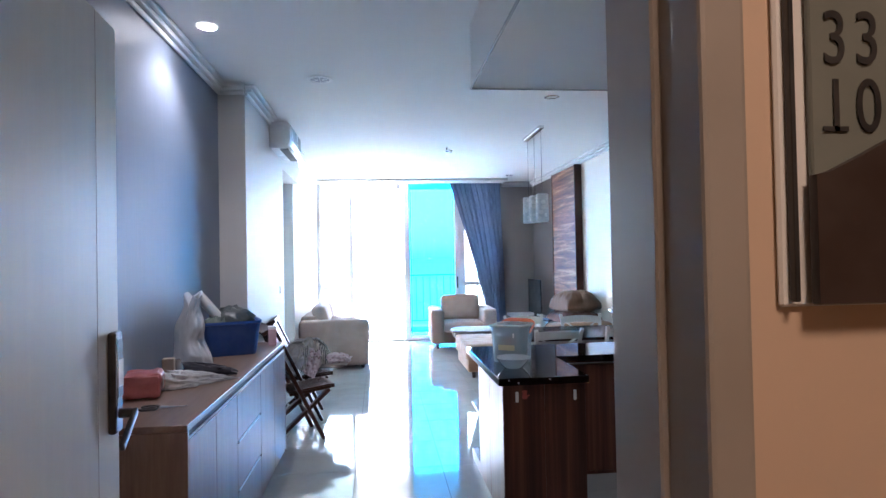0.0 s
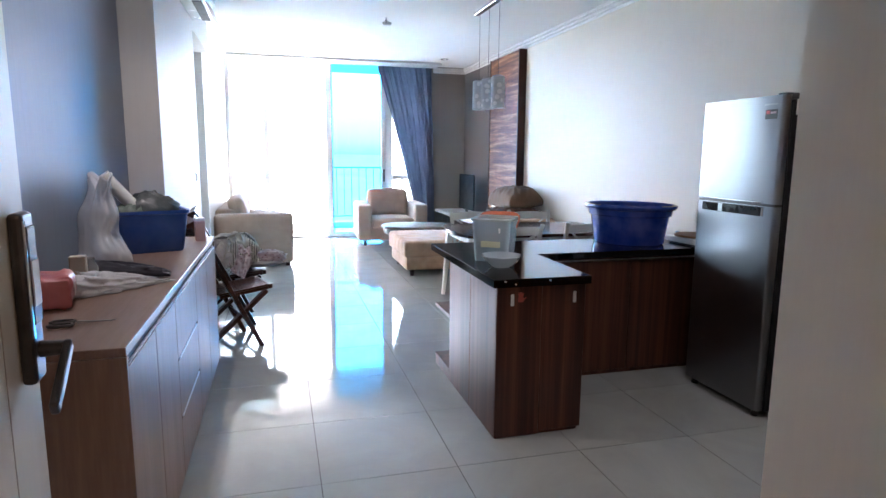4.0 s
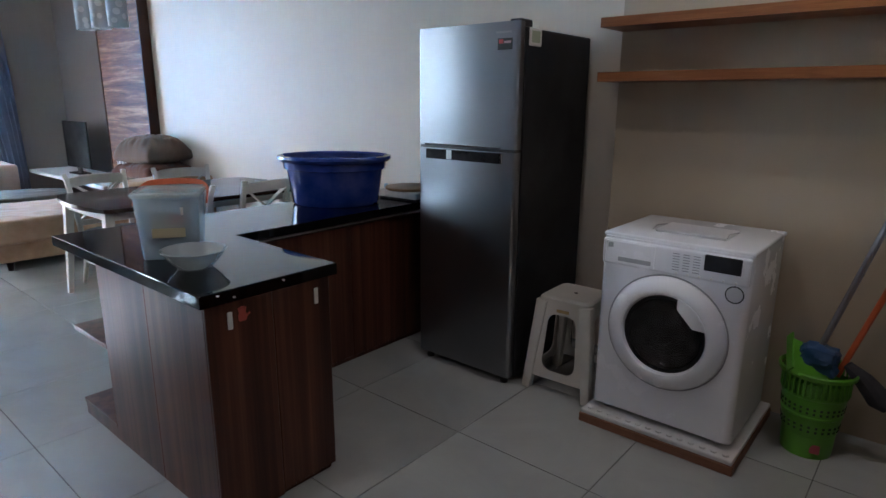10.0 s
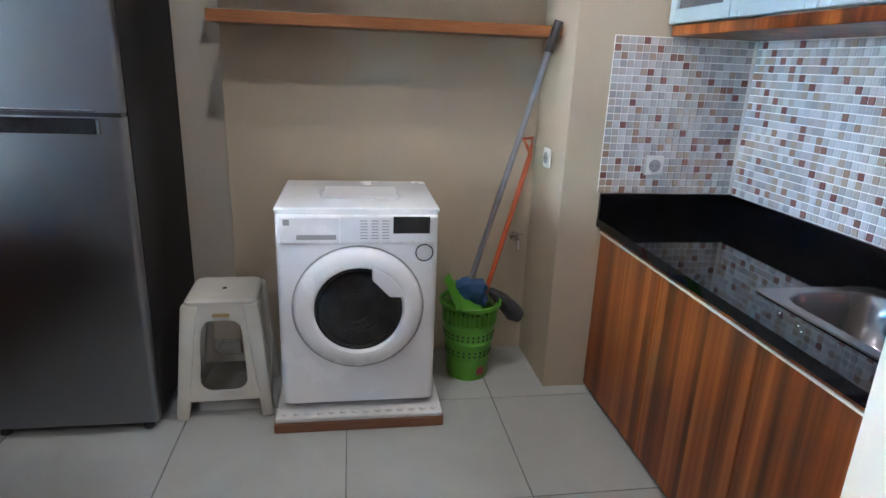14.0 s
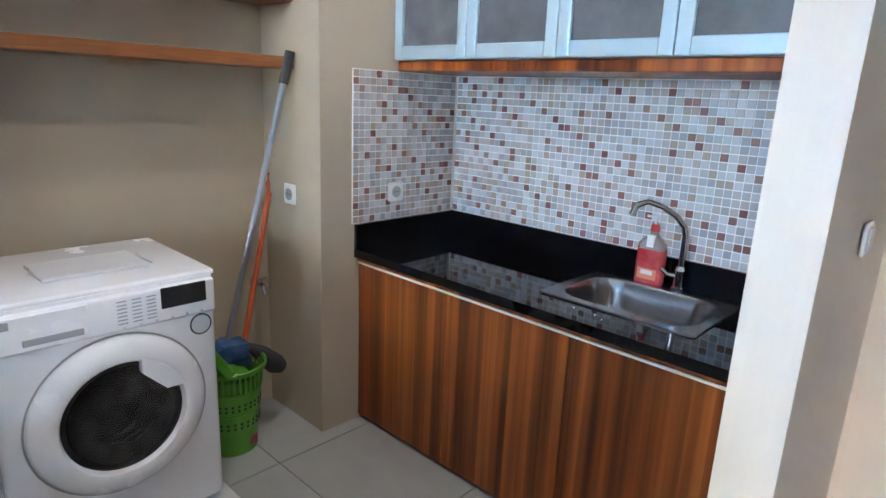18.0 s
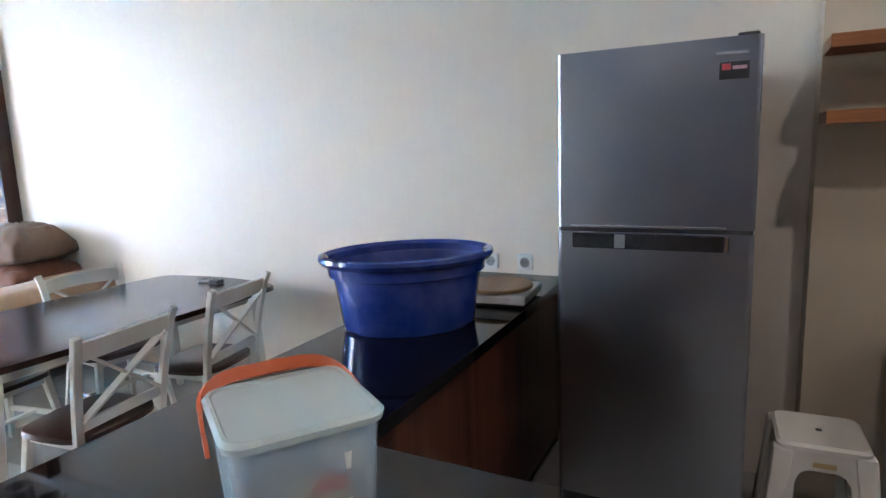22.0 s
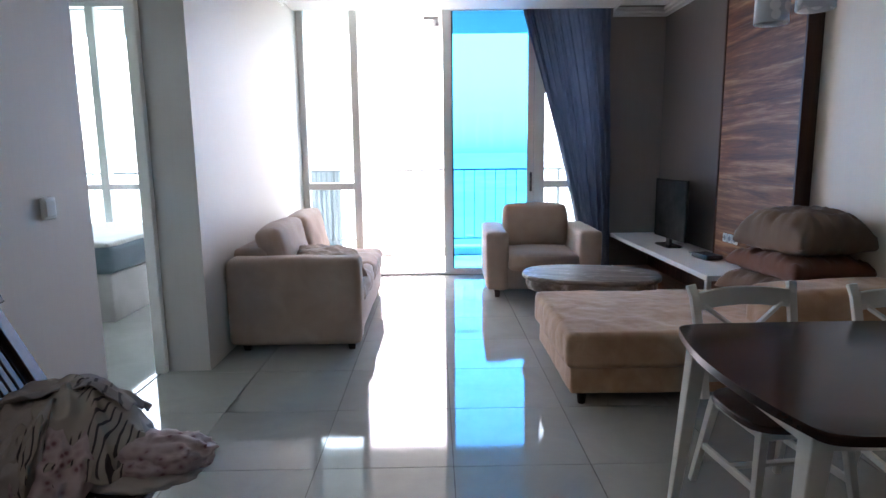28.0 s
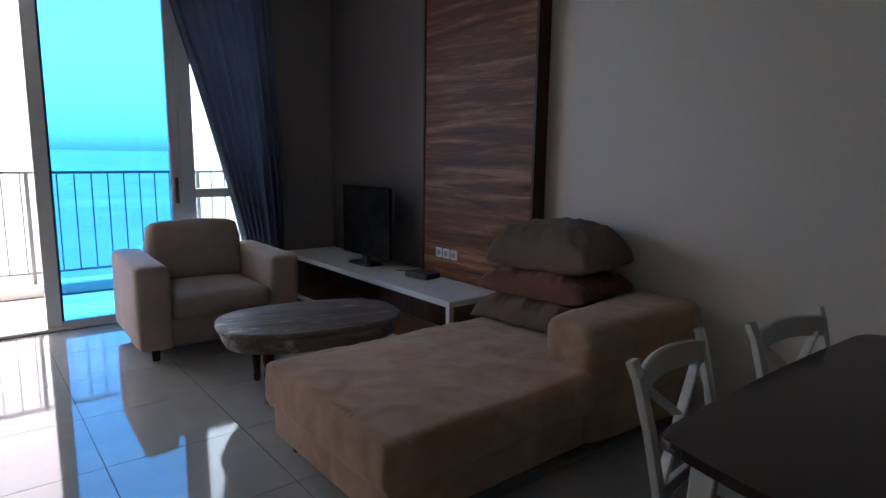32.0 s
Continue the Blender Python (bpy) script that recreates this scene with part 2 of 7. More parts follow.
def wood(name, c0, c1, c2, axis=2, rough=0.4, stretch=14.0, scale=1.6, bump=0.12, coat=0.0, world=False, board=0.0, lo=0.33, hi=0.68, fine_mix=0.28, detail=6.0, run=0.9, dist=0.35):
    """Wood or wood foil with streaks along one axis; board: width of the veneer strips, each a tone apart."""
    n = Nodes(name)
    s = [stretch] * 3
    s[axis] = run
    v = n.coords(tuple(s), world)
    f = n.noise(v, scale, detail, 0.62, dist)
    fine = n.noise(v, scale * 7, 3.0)
    mx = n.add("Mix")
    mx.data_type = 'FLOAT'
    mx.inputs[0].default_value = fine_mix
    n.link(f, mx.inputs[2])
    n.link(fine, mx.inputs[3])
    fac = mx.outputs[0]
    if board:
        sep = n.add("SeparateXYZ")
        n.link(n.add("NewGeometry").outputs["Position"], sep.inputs[0])
        along = n.add("Math")
        n.link(sep.outputs[0], along.inputs[0])
        n.link(sep.outputs[1], along.inputs[1])
        cell = n.add("Math")
        cell.operation = 'DIVIDE'
        cell.inputs[1].default_value = board
        n.link(along.outputs[0], cell.inputs[0])
        flo = n.add("Math")
        flo.operation = 'FLOOR'
        n.link(cell.outputs[0], flo.inputs[0])
        wn = n.t.nodes.new("ShaderNodeTexWhiteNoise")
        wn.noise_dimensions = '1D'
        n.link(flo.outputs[0], wn.inputs["W"])
        tone = n.add("MapRange")
        tone.inputs["To Min"].default_value, tone.inputs["To Max"].default_value = -0.06, 0.06
        n.link(wn.outputs["Value"], tone.inputs["Value"])
        add = n.add("Math")
        n.link(fac, add.inputs[0])
        n.link(tone.outputs[0], add.inputs[1])
        fac = add.outputs[0]
    n.link(n.ramp(fac, [(lo, c0), (0.5, c1), (hi, c2)]), n.b.inputs["Base Color"])
    n.bump(fine, bump, 0.001)
    n.set(Roughness=rough, Coat_Weight=coat, Coat_Roughness=0.15, Specular_IOR_Level=0.3)
    return n.m


def wallpaper(name, c, rough=0.55, streak=0.018):
    """Vinyl wallpaper with faint upright fibres."""
    n = Nodes(name)
    v = n.coords((70, 70, 2.2), world=True)
    f = n.noise(v, 1.0, 5.0, 0.7)
    big = n.noise(n.coords((1, 1, 1), world=True), 0.9, 3.0)
    mx = n.add("Mix")
    mx.data_type = 'FLOAT'
    mx.inputs[0].default_value = 0.3
    n.link(f, mx.inputs[2])
    n.link(big, mx.inputs[3])
    n.link(n.ramp(mx.outputs[0], [(0.3, mix3(c, (0, 0, 0), streak * 2)), (0.7, mix3(c, (1, 1, 1), streak))]), n.b.inputs["Base Color"])
    n.bump(f, 0.12, 0.001)
    n.set(Roughness=rough, Specular_IOR_Level=0.5)
    return n.m


def fabric(name, c, c2=None, rough=0.95, sheen=0.3, scale=3.0, weave=500.0, bump=0.25, crush=0.0):
    """Woven or napped cloth; crush: brushed patches and shallow puckers of a suede."""
    n = Nodes(name)
    v = n.coords(world=True)
    f = n.noise(v, scale, 5.0, 0.5, 0.6)
    n.link(n.ramp(f, [(0.30 if crush else 0.35, c), (0.70 if crush else 0.65, c2 or mix3(c, (1, 1, 1), 0.12))]), n.b.inputs["Base Color"])
    g = n.noise(v, weave, 2.0)
    if crush:
        fine = n.add("Bump", Strength=bump, Distance=0.001)
        n.link(g, fine.inputs["Height"])
        puck = n.add("Bump", Strength=crush, Distance=0.012)
        n.link(n.noise(n.coords((1, 1, 1), True), 11.0, 4.0, 0.55, 1.2), puck.inputs["Height"])
        n.link(fine.outputs[0], puck.inputs["Normal"])
        n.link(puck.outputs[0], n.b.inputs["Normal"])
    else:
        n.bump(g, bump, 0.001)
    n.set(Roughness=rough, Sheen_Weight=sheen, Sheen_Roughness=0.4, Specular_IOR_Level=0.2)
    return n.m


def clear(name, tint, rough=0.02, ior=1.3):
    """Thin pane: lets light straight through, tinted, with a gloss that grows at a slant."""
    n = Nodes(name)
    t = n.add("BsdfTransparent")
    t.inputs[0].default_value = (*tint, 1)
    g = n.add("BsdfGlossy")
    g.inputs["Roughness"].default_value = rough
    fr = n.add("Fresnel")
    fr.inputs["IOR"].default_value = ior
    mx = n.t.nodes.new("ShaderNodeMixShader")
    n.link(fr.outputs[0], mx.inputs[0])
    n.link(t.outputs[0], mx.inputs[1])
    n.link(g.outputs[0], mx.inputs[2])
    n.link(mx.outputs[0], n.t.nodes["Material Output"].inputs["Surface"])
    return n.m


def milky(name, c, see=0.35, rough=0.35):
    """Translucent plastic: partly seen through, partly a soft white body."""
    n = Nodes(name)
    n.set(Base_Color=(*c, 1), Roughness=rough, Subsurface_Weight=0.0)
    t = n.add("BsdfTransparent")
    t.inputs[0].default_value = (*mix3(c, (1, 1, 1), 0.5), 1)
    mx = n.t.nodes.new("ShaderNodeMixShader")
    mx.inputs[0].default_value = see
    n.link(n.b.outputs[0], mx.inputs[1])
    n.link(t.outputs[0], mx.inputs[2])
    n.link(mx.outputs[0], n.t.nodes["Material Output"].inputs["Surface"])
    return n.m


def glow(name, c, strength):
    n = Nodes(name)
    n.set(Base_Color=(*c, 1), Emission_Color=(*c, 1), Emission_Strength=strength)
    return n.m


def floor_tile():
    """Polished porcelain: cream, cloudy, each tile a shade apart."""
    n = Nodes("polished_tile")
    oi = n.add("ObjectInfo")
    v = n.coords(world=True)
    f = n.noise(v, 2.2, 6.0, 0.6, 0.8)
    col = n.ramp(f, [(0.3, (0.335, 0.345, 0.325)), (0.7, (0.40, 0.41, 0.388))])
    hsv = n.add("HueSaturation")
    r = n.add("MapRange")
    r.inputs["To Min"].default_value, r.inputs["To Max"].default_value = 0.95, 1.04
    n.link(oi.outputs["Random"], r.inputs["Value"])
    n.link(r.outputs[0], hsv.inputs["Value"])
    n.link(col, hsv.inputs["Color"])
    n.link(hsv.outputs[0], n.b.inputs["Base Color"])
    g = n.noise(v, 7.0, 4.0)
    rr = n.add("MapRange")
    rr.inputs["To Min"].default_value, rr.inputs["To Max"].default_value = 0.03, 0.085
    n.link(g, rr.inputs["Value"])
    n.link(rr.outputs[0], n.b.inputs["Roughness"])
    n.bump(n.noise(v, 3.0, 2.0), 0.02, 0.002)
    n.set(IOR=1.62)
    return n.m


def mosaic(name, island, accent=False):
    """Glazed mosaic: greys and sands, or the brown and brick-red accents."""
    n = Nodes(name)
    rnd = n.add("NewGeometry").outputs["Random Per Island"] if island else n.add("ObjectInfo").outputs["Random"]
    r = n.t.nodes.new("ShaderNodeValToRGB")
    r.color_ramp.interpolation = 'CONSTANT'
    e = r.color_ramp.elements
    shades = [(0.0, (0.27, 0.14, 0.115)), (0.35, (0.21, 0.10, 0.09)), (0.6, (0.25, 0.145, 0.11)), (0.85, (0.33, 0.225, 0.17))] if accent else [(0.0, (0.42, 0.42, 0.43)), (0.16, (0.50, 0.53, 0.53)), (0.33, (0.36, 0.36, 0.37)), (0.48, (0.46, 0.43, 0.43)), (0.62, (0.55, 0.56, 0.57)), (0.78, (0.44, 0.40, 0.37)), (0.9, (0.40, 0.33, 0.26))]
    while len(e) < len(shades):
        e.new(0.5)
    for el, (p, c) in zip(e, shades):
        el.position, el.color = p, (*c, 1)
    n.link(rnd, r.inputs[0])
    n.link(r.outputs[0], n.b.inputs["Base Color"])
    n.bump(n.noise(n.coords(world=True), 90.0, 2.0), 0.06, 0.001)
    n.set(Roughness=0.18)
    return n.m


def granite():
    n = Nodes("black_granite")
    v = n.coords(world=True)
    f = n.noise(v, 260.0, 2.0, 0.8)
    n.link(n.ramp(f, [(0.58, (0.003, 0.003, 0.0035)), (0.8, (0.022, 0.023, 0.026))]), n.b.inputs["Base Color"])
    g = n.noise(v, 5.0, 4.0)
    rr = n.add("MapRange")
    rr.inputs["To Min"].default_value, rr.inputs["To Max"].default_value = 0.02, 0.07
    n.link(g, rr.inputs["Value"])
    n.link(rr.outputs[0], n.b.inputs["Roughness"])
    return n.m


def brushed(name, c, rough=0.35, axis=2):
    n = Nodes(name)
    s = [220, 220, 220]
    s[axis] = 4
    v = n.coords(tuple(s))
    f = n.noise(v, 1.0, 3.0)
    n.link(n.ramp(f, [(0.3, mix3(c, (0, 0, 0), 0.1)), (0.7, mix3(c, (1, 1, 1), 0.05))]), n.b.inputs["Base Color"])
    n.bump(f, 0.05, 0.0005)
    n.set(Metallic=0.85, Roughness=rough)
    return n.m


def cotton(name, base, kind="plain"):
    """Crumpled cotton: plain, with straight dark stripes, brushed streaks or a small floral print."""
    n = Nodes(name)
    v = n.coords((1, 1, 1))
    pale = n.ramp(n.noise(v, 5.0, 3.0), [(0.3, mix3(base, (0, 0, 0), 0.12)), (0.7, base)])
    col = pale
    if kind in ("stripe", "brushed"):
        w = n.add("TexWave", Scale=17.0 if kind == "stripe" else 8.0, Distortion=0.6 if kind == "stripe" else 3.0, Detail=2.0, Detail_Scale=1.5)
        n.link(v, w.inputs["Vector"])
        dark = (0.085, 0.08, 0.085) if kind == "stripe" else (0.12, 0.12, 0.13)
        mask = n.ramp(w.outputs["Fac"], [(0.12, (1, 1, 1)), (0.2, (0, 0, 0))] if kind == "stripe" else [(0.05, (0.9, 0.9, 0.9)), (0.16, (0, 0, 0))])
        gate = n.ramp(n.noise(v, 4.5, 1.0), [(0.52, (0, 0, 0)), (0.55, (1, 1, 1))])
        mul = n.add("Math")
        mul.operation = 'MULTIPLY'
        n.link(mask, mul.inputs[0])
        n.link(gate, mul.inputs[1])
        mx = n.add("MixRGB")
        mx.inputs[2].default_value = (*dark, 1)
        n.link(mul.outputs[0], mx.inputs[0])
        n.link(pale, mx.inputs[1])
        col = mx.outputs[0]
    if kind == "floral":
        vo = n.add("TexVoronoi", Scale=34.0)
        n.link(v, vo.inputs["Vector"])
        col = n.ramp(vo.outputs["Distance"], [(0.0, (0.16, 0.09, 0.11)), (0.16, (0.28, 0.17, 0.19)), (0.28, base), (0.6, mix3(base, (1, 1, 1), 0.2))])
    n.link(col, n.b.inputs["Base Color"])
    n.bump(n.noise(v, 14.0, 3.0, 0.5, 0.8), 0.35, 0.006)
    n.set(Roughness=0.9, Specular_IOR_Level=0.2)
    return n.m


def dotted_glass():
    """White lamp glass with round lighter spots."""
    n = Nodes("spotted_lamp_glass")
    v = n.coords((1, 1, 1))
    vo = n.add("TexVoronoi", Scale=15.0, Randomness=0.75)
    n.link(v, vo.inputs["Vector"])
    spots = n.ramp(vo.outputs["Distance"], [(0.36, (0.96, 0.96, 0.96)), (0.39, (0.69, 0.71, 0.725))])
    n.link(spots, n.b.inputs["Base Color"])
    n.set(Roughness=0.5)
    tl = n.add("BsdfTranslucent")
    n.link(spots, tl.inputs["Color"])
    mx = n.t.nodes.new("ShaderNodeMixShader")
    mx.inputs[0].default_value = 0.4
    n.link(n.b.outputs[0], mx.inputs[1])
    n.link(tl.outputs[0], mx.inputs[2])
    n.link(mx.outputs[0], n.t.nodes["Material Output"].inputs["Surface"])
    return n.m


M_WALL = wallpaper("beige_wallpaper", (0.73, 0.655, 0.55), 0.48)
M_WALL_PALE = wallpaper("pale_wallpaper", (0.55, 0.535, 0.51))
M_SLATE = wallpaper("slate_wallpaper", (0.20, 0.232, 0.295), 0.52, 0.03)
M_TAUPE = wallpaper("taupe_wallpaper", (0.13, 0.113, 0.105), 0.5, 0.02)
M_PAINT = plain("white_ceiling_paint", (0.74, 0.735, 0.72), 0.85, vary=0.03, scale=1.2, grain=120, bump=0.04)
M_TRIM = plain("white_trim_paint", (0.78, 0.78, 0.76), 0.5, vary=0.04, grain=90)
M_KITWALL = plain("cream_wall_paint", (0.47, 0.395, 0.29), 0.7, vary=0.06, scale=1.5, grain=100, bump=0.06)
M_HALL = plain("hallway_wall_paint", (0.62, 0.47, 0.34), 0.6, vary=0.05, scale=1.2)
M_TILE = floor_tile()
M_GROUT = plain("grey_grout", (0.10, 0.095, 0.09), 0.9, vary=0.2, scale=12)
M_GRANITE = granite()
M_GRANITE.node_tree.nodes["Principled BSDF"].inputs["Specular IOR Level"].default_value = 0.3
M_WALNUT = wood("dark_walnut_foil", (0.030, 0.010, 0.006), (0.072, 0.024, 0.014), (0.135, 0.050, 0.029), 2, 0.32, 10, 1.5, lo=0.33, hi=0.68, fine_mix=0.15, detail=4.0, run=0.2, dist=0.0, board=0.11, world=True)
M_TEAKFOIL = wood("streaked_teak_foil", (0.066, 0.015, 0.005), (0.215, 0.052, 0.011), (0.43, 0.132, 0.027), 2, 0.3, 6.5, 1.6, lo=0.34, hi=0.66, fine_mix=0.10, detail=3.0, run=0.13, dist=0.0, board=0.061, world=True)
M_SHELF = wood("orange_shelf_foil", (0.17, 0.060, 0.022), (0.25, 0.096, 0.036), (0.34, 0.145, 0.057), 1, 0.4, 18, 1.2)
M_PANEL = wood("walnut_veneer_panel", (0.055, 0.017, 0.007), (0.19, 0.066, 0.023), (0.52, 0.26, 0.125), 1, 0.5, 8.5, 1.7, world=True, lo=0.34, hi=0.70, fine_mix=0.2, run=0.55, dist=0.6)
M_PANELEDGE = wood("walnut_edge", (0.05, 0.022, 0.014), (0.07, 0.03, 0.018), (0.09, 0.04, 0.024), 2, 0.4)
M_SIDEBOARD = wood("brown_oak_foil", (0.17, 0.105, 0.078), (0.21, 0.135, 0.10), (0.26, 0.17, 0.13), 1, 0.38, 12, 1.3)
M_SIDEFRONT = wood("brown_oak_front", (0.17, 0.105, 0.078), (0.21, 0.135, 0.10), (0.26, 0.17, 0.13), 2, 0.42, 12, 1.3)
M_DARKGAP = plain("dark_recess", (0.02, 0.018, 0.016), 0.7)
M_STEEL = brushed("brushed_steel", (0.42, 0.43, 0.45), 0.28, 0)
M_SINK = brushed("sink_steel", (0.20, 0.20, 0.215), 0.2, 0)
M_CHROME = plain("chrome", (0.60, 0.61, 0.63), 0.08, 1.0, vary=0.02, bump=0)
M_FRIDGE = plain("grey_steel_door", (0.27, 0.285, 0.31), 0.31, 1.0, vary=0.04, scale=2.0, grain=400, bump=0.02)
M_FRIDGESIDE = plain("black_fridge_side", (0.010, 0.010, 0.011), 0.5, vary=0.03, grain=300, bump=0.015, Specular_IOR_Level=0.15)
M_BLACK = plain("black_plastic", (0.012, 0.012, 0.013), 0.35, vary=0.1)
M_BLACKGLOSS = plain("black_gloss", (0.006, 0.006, 0.007), 0.08, vary=0.05, bump=0)
M_WHITEMETAL = plain("white_enamel", (0.80, 0.81, 0.82), 0.25, vary=0.03, bump=0.01)
M_WHITEPLASTIC = plain("white_plastic", (0.70, 0.69, 0.65), 0.4, vary=0.05)
M_STOOL = plain("aged_white_plastic", (0.58, 0.56, 0.50), 0.42, vary=0.07)
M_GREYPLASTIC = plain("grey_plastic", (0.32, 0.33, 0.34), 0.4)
M_DRUM = plain("drum_steel", (0.35, 0.35, 0.36), 0.25, 0.9)
M_SUEDE = fabric("beige_microsuede", (0.385, 0.292, 0.235), (0.455, 0.352, 0.288), scale=5.0, crush=0.15)
M_SUEDE_WARM = fabric("tan_microsuede", (0.400, 0.234, 0.133), (0.560, 0.364, 0.232), scale=6.0, sheen=0.3, crush=0.3)
M_CUSHION = fabric("brown_cushion_cotton", (0.16, 0.105, 0.072), (0.20, 0.138, 0.098), sheen=0.15)
M_CUSHION_RED = fabric("russet_cushion_cotton", (0.16, 0.070, 0.045), (0.21, 0.10, 0.065), sheen=0.2)
n = Nodes("blue_grey_curtain_weave")
v = n.coords(world=True)
col = n.ramp(n.noise(v, 1.5, 5.0), [(0.35, (0.19, 0.225, 0.31)), (0.65, (0.24, 0.275, 0.36))])
n.link(col, n.b.inputs["Base Color"])
n.set(Roughness=0.9, Sheen_Weight=0.2, Specular_IOR_Level=0.2)
n.bump(n.noise(v, 700.0, 2.0), 0.25, 0.001)
tl = n.add("BsdfTranslucent")
n.link(col, tl.inputs["Color"])
mx = n.t.nodes.new("ShaderNodeMixShader")
mx.inputs[0].default_value = 0.5
n.link(n.b.outputs[0], mx.inputs[1])
n.link(tl.outputs[0], mx.inputs[2])
n.link(mx.outputs[0], n.t.nodes["Material Output"].inputs["Surface"])
M_CURTAIN = n.m
M_CHAIRWHITE = plain("ivory_chair_paint", (0.66, 0.64, 0.57), 0.4, vary=0.06, scale=9)
M_SEAT = wood("dark_seat_wood", (0.030, 0.014, 0.010), (0.045, 0.022, 0.015), (0.065, 0.032, 0.022), 0, 0.3, 10, 1.5, coat=0.2)
M_TABLETOP = wood("espresso_tabletop", (0.017, 0.008, 0.006), (0.026, 0.012, 0.008), (0.038, 0.018, 0.012), 0, 0.25, 9, 1.5, coat=0.12)
M_TEAK = wood("dark_stained_teak", (0.032, 0.013, 0.008), (0.06, 0.024, 0.014), (0.10, 0.042, 0.024), 0, 0.42, 12, 1.8)
M_EBONY = wood("black_brown_teak", (0.018, 0.011, 0.010), (0.03, 0.018, 0.015), (0.045, 0.027, 0.022), 0, 0.35, 12, 1.8)
M_WORN = wood("worn_grey_wood", (0.075, 0.058, 0.048), (0.165, 0.138, 0.118), (0.30, 0.27, 0.245), 0, 0.45, 7, 2.2)
# pale scratches and rubbed patches on the worn top
wt = M_WORN.node_tree
wb = wt.nodes["Principled BSDF"]
old = wb.inputs["Base Color"].links[0].from_socket
tc = wt.nodes.new("ShaderNodeTexCoord")
mp = wt.nodes.new("ShaderNodeMapping")
mp.inputs["Scale"].default_value = (1.6, 5.0, 1.0)
mp.inputs["Rotation"].default_value = (0, 0, 0.9)
wt.links.new(tc.outputs["Object"], mp.inputs["Vector"])
nz = wt.nodes.new("ShaderNodeTexNoise")
nz.inputs["Scale"].default_value, nz.inputs["Detail"].default_value, nz.inputs["Roughness"].default_value = 2.4, 8.0, 0.75
wt.links.new(mp.outputs[0], nz.inputs["Vector"])
rp = wt.nodes.new("ShaderNodeValToRGB")
rp.color_ramp.elements[0].position, rp.color_ramp.elements[1].position = 0.55, 0.66
wt.links.new(nz.outputs["Fac"], rp.inputs[0])
mix = wt.nodes.new("ShaderNodeMixRGB")
mix.inputs[2].default_value = (0.50, 0.48, 0.45, 1)
wt.links.new(rp.outputs[0], mix.inputs[0])
wt.links.new(old, mix.inputs[1])
wt.links.new(mix.outputs[0], wb.inputs["Base Color"])
M_ALU = plain("pale_window_aluminium", (0.72, 0.73, 0.72), 0.4, 0.3, vary=0.04)
M_BLUEALU = plain("pale_blue_aluminium", (0.42, 0.55, 0.60), 0.35, 0.35, vary=0.03)
M_FROST = plain("grey_cabinet_glass", (0.09, 0.10, 0.11), 0.18, vary=0.1, bump=0)
M_GLASS_A = clear("cyan_window_glass", (0.82, 0.95, 0.985))
M_GLASS_B = clear("deep_cyan_window_glass", (0.135, 0.58, 0.88))
M_BASIN = plain("blue_plastic", (0.003, 0.034, 0.25), 0.14, vary=0.1, bump=0.02)
M_BOXBLUE = plain("bright_blue_plastic", (0.012, 0.085, 0.36), 0.3, vary=0.1)
M_GREEN = plain("green_plastic", (0.09, 0.36, 0.010), 0.35, vary=0.08)
M_ORANGE = plain("orange_plastic", (0.55, 0.10, 0.02), 0.4, vary=0.06)
M_TUB = milky("milky_blue_plastic", (0.76, 0.88, 0.94), 0.68, 0.22)
M_LID = milky("milky_lid_plastic", (0.74, 0.81, 0.76), 0.6, 0.25)
M_COTTON = cotton("pale_cotton", (0.42, 0.41, 0.40), "brushed")
M_COTTON_PALE = cotton("plain_pale_cotton", (0.45, 0.44, 0.42))
M_COTTON_STRIPE = cotton("striped_cotton", (0.44, 0.42, 0.37), "stripe")
M_COTTON_BLUE = cotton("pale_blue_cotton", (0.36, 0.41, 0.47))
M_COTTON_FLORAL = cotton("floral_cotton", (0.42, 0.335, 0.35), "floral")
M_LAMPGLASS = dotted_glass()
M_DOOR = wood("cream_door_foil", (0.475, 0.47, 0.435), (0.49, 0.485, 0.45), (0.51, 0.505, 0.47), 2, 0.45, 20, 1.2)
M_FRAME = plain("greige_door_frame", (0.34, 0.31, 0.27), 0.45, vary=0.05)
M_RAIL = plain("grey_railing_paint", (0.16, 0.18, 0.19), 0.5)
M_CONCRETE = plain("balcony_concrete", (0.5, 0.49, 0.47), 0.85, vary=0.15, scale=4, bump=0.2)
M_SWITCH = plain("switch_plastic", (0.75, 0.75, 0.72), 0.3, vary=0.02)
M_LIT = glow("lit_downlight", (1.0, 0.95, 0.85), 4.0)

# ---- setting: floor, walls, ceiling ----
TILE, GX, GY = 0.632, 1.008, -0.21
H = 3.0          # ceiling
XR, XS, XA, XL = 2.32, -1.845, -1.77, -1.985   # right wall, wall behind the sofa, air-conditioner wall, slate wall
YW = 8.02        # window wall
YE = -2.56       # inner face of the entrance wall
YH = -2.79       # its outer face


def wall(name, lo, hi, mat, label):
    return structure(name, box(B(), lo, hi), mat, label, "wall")


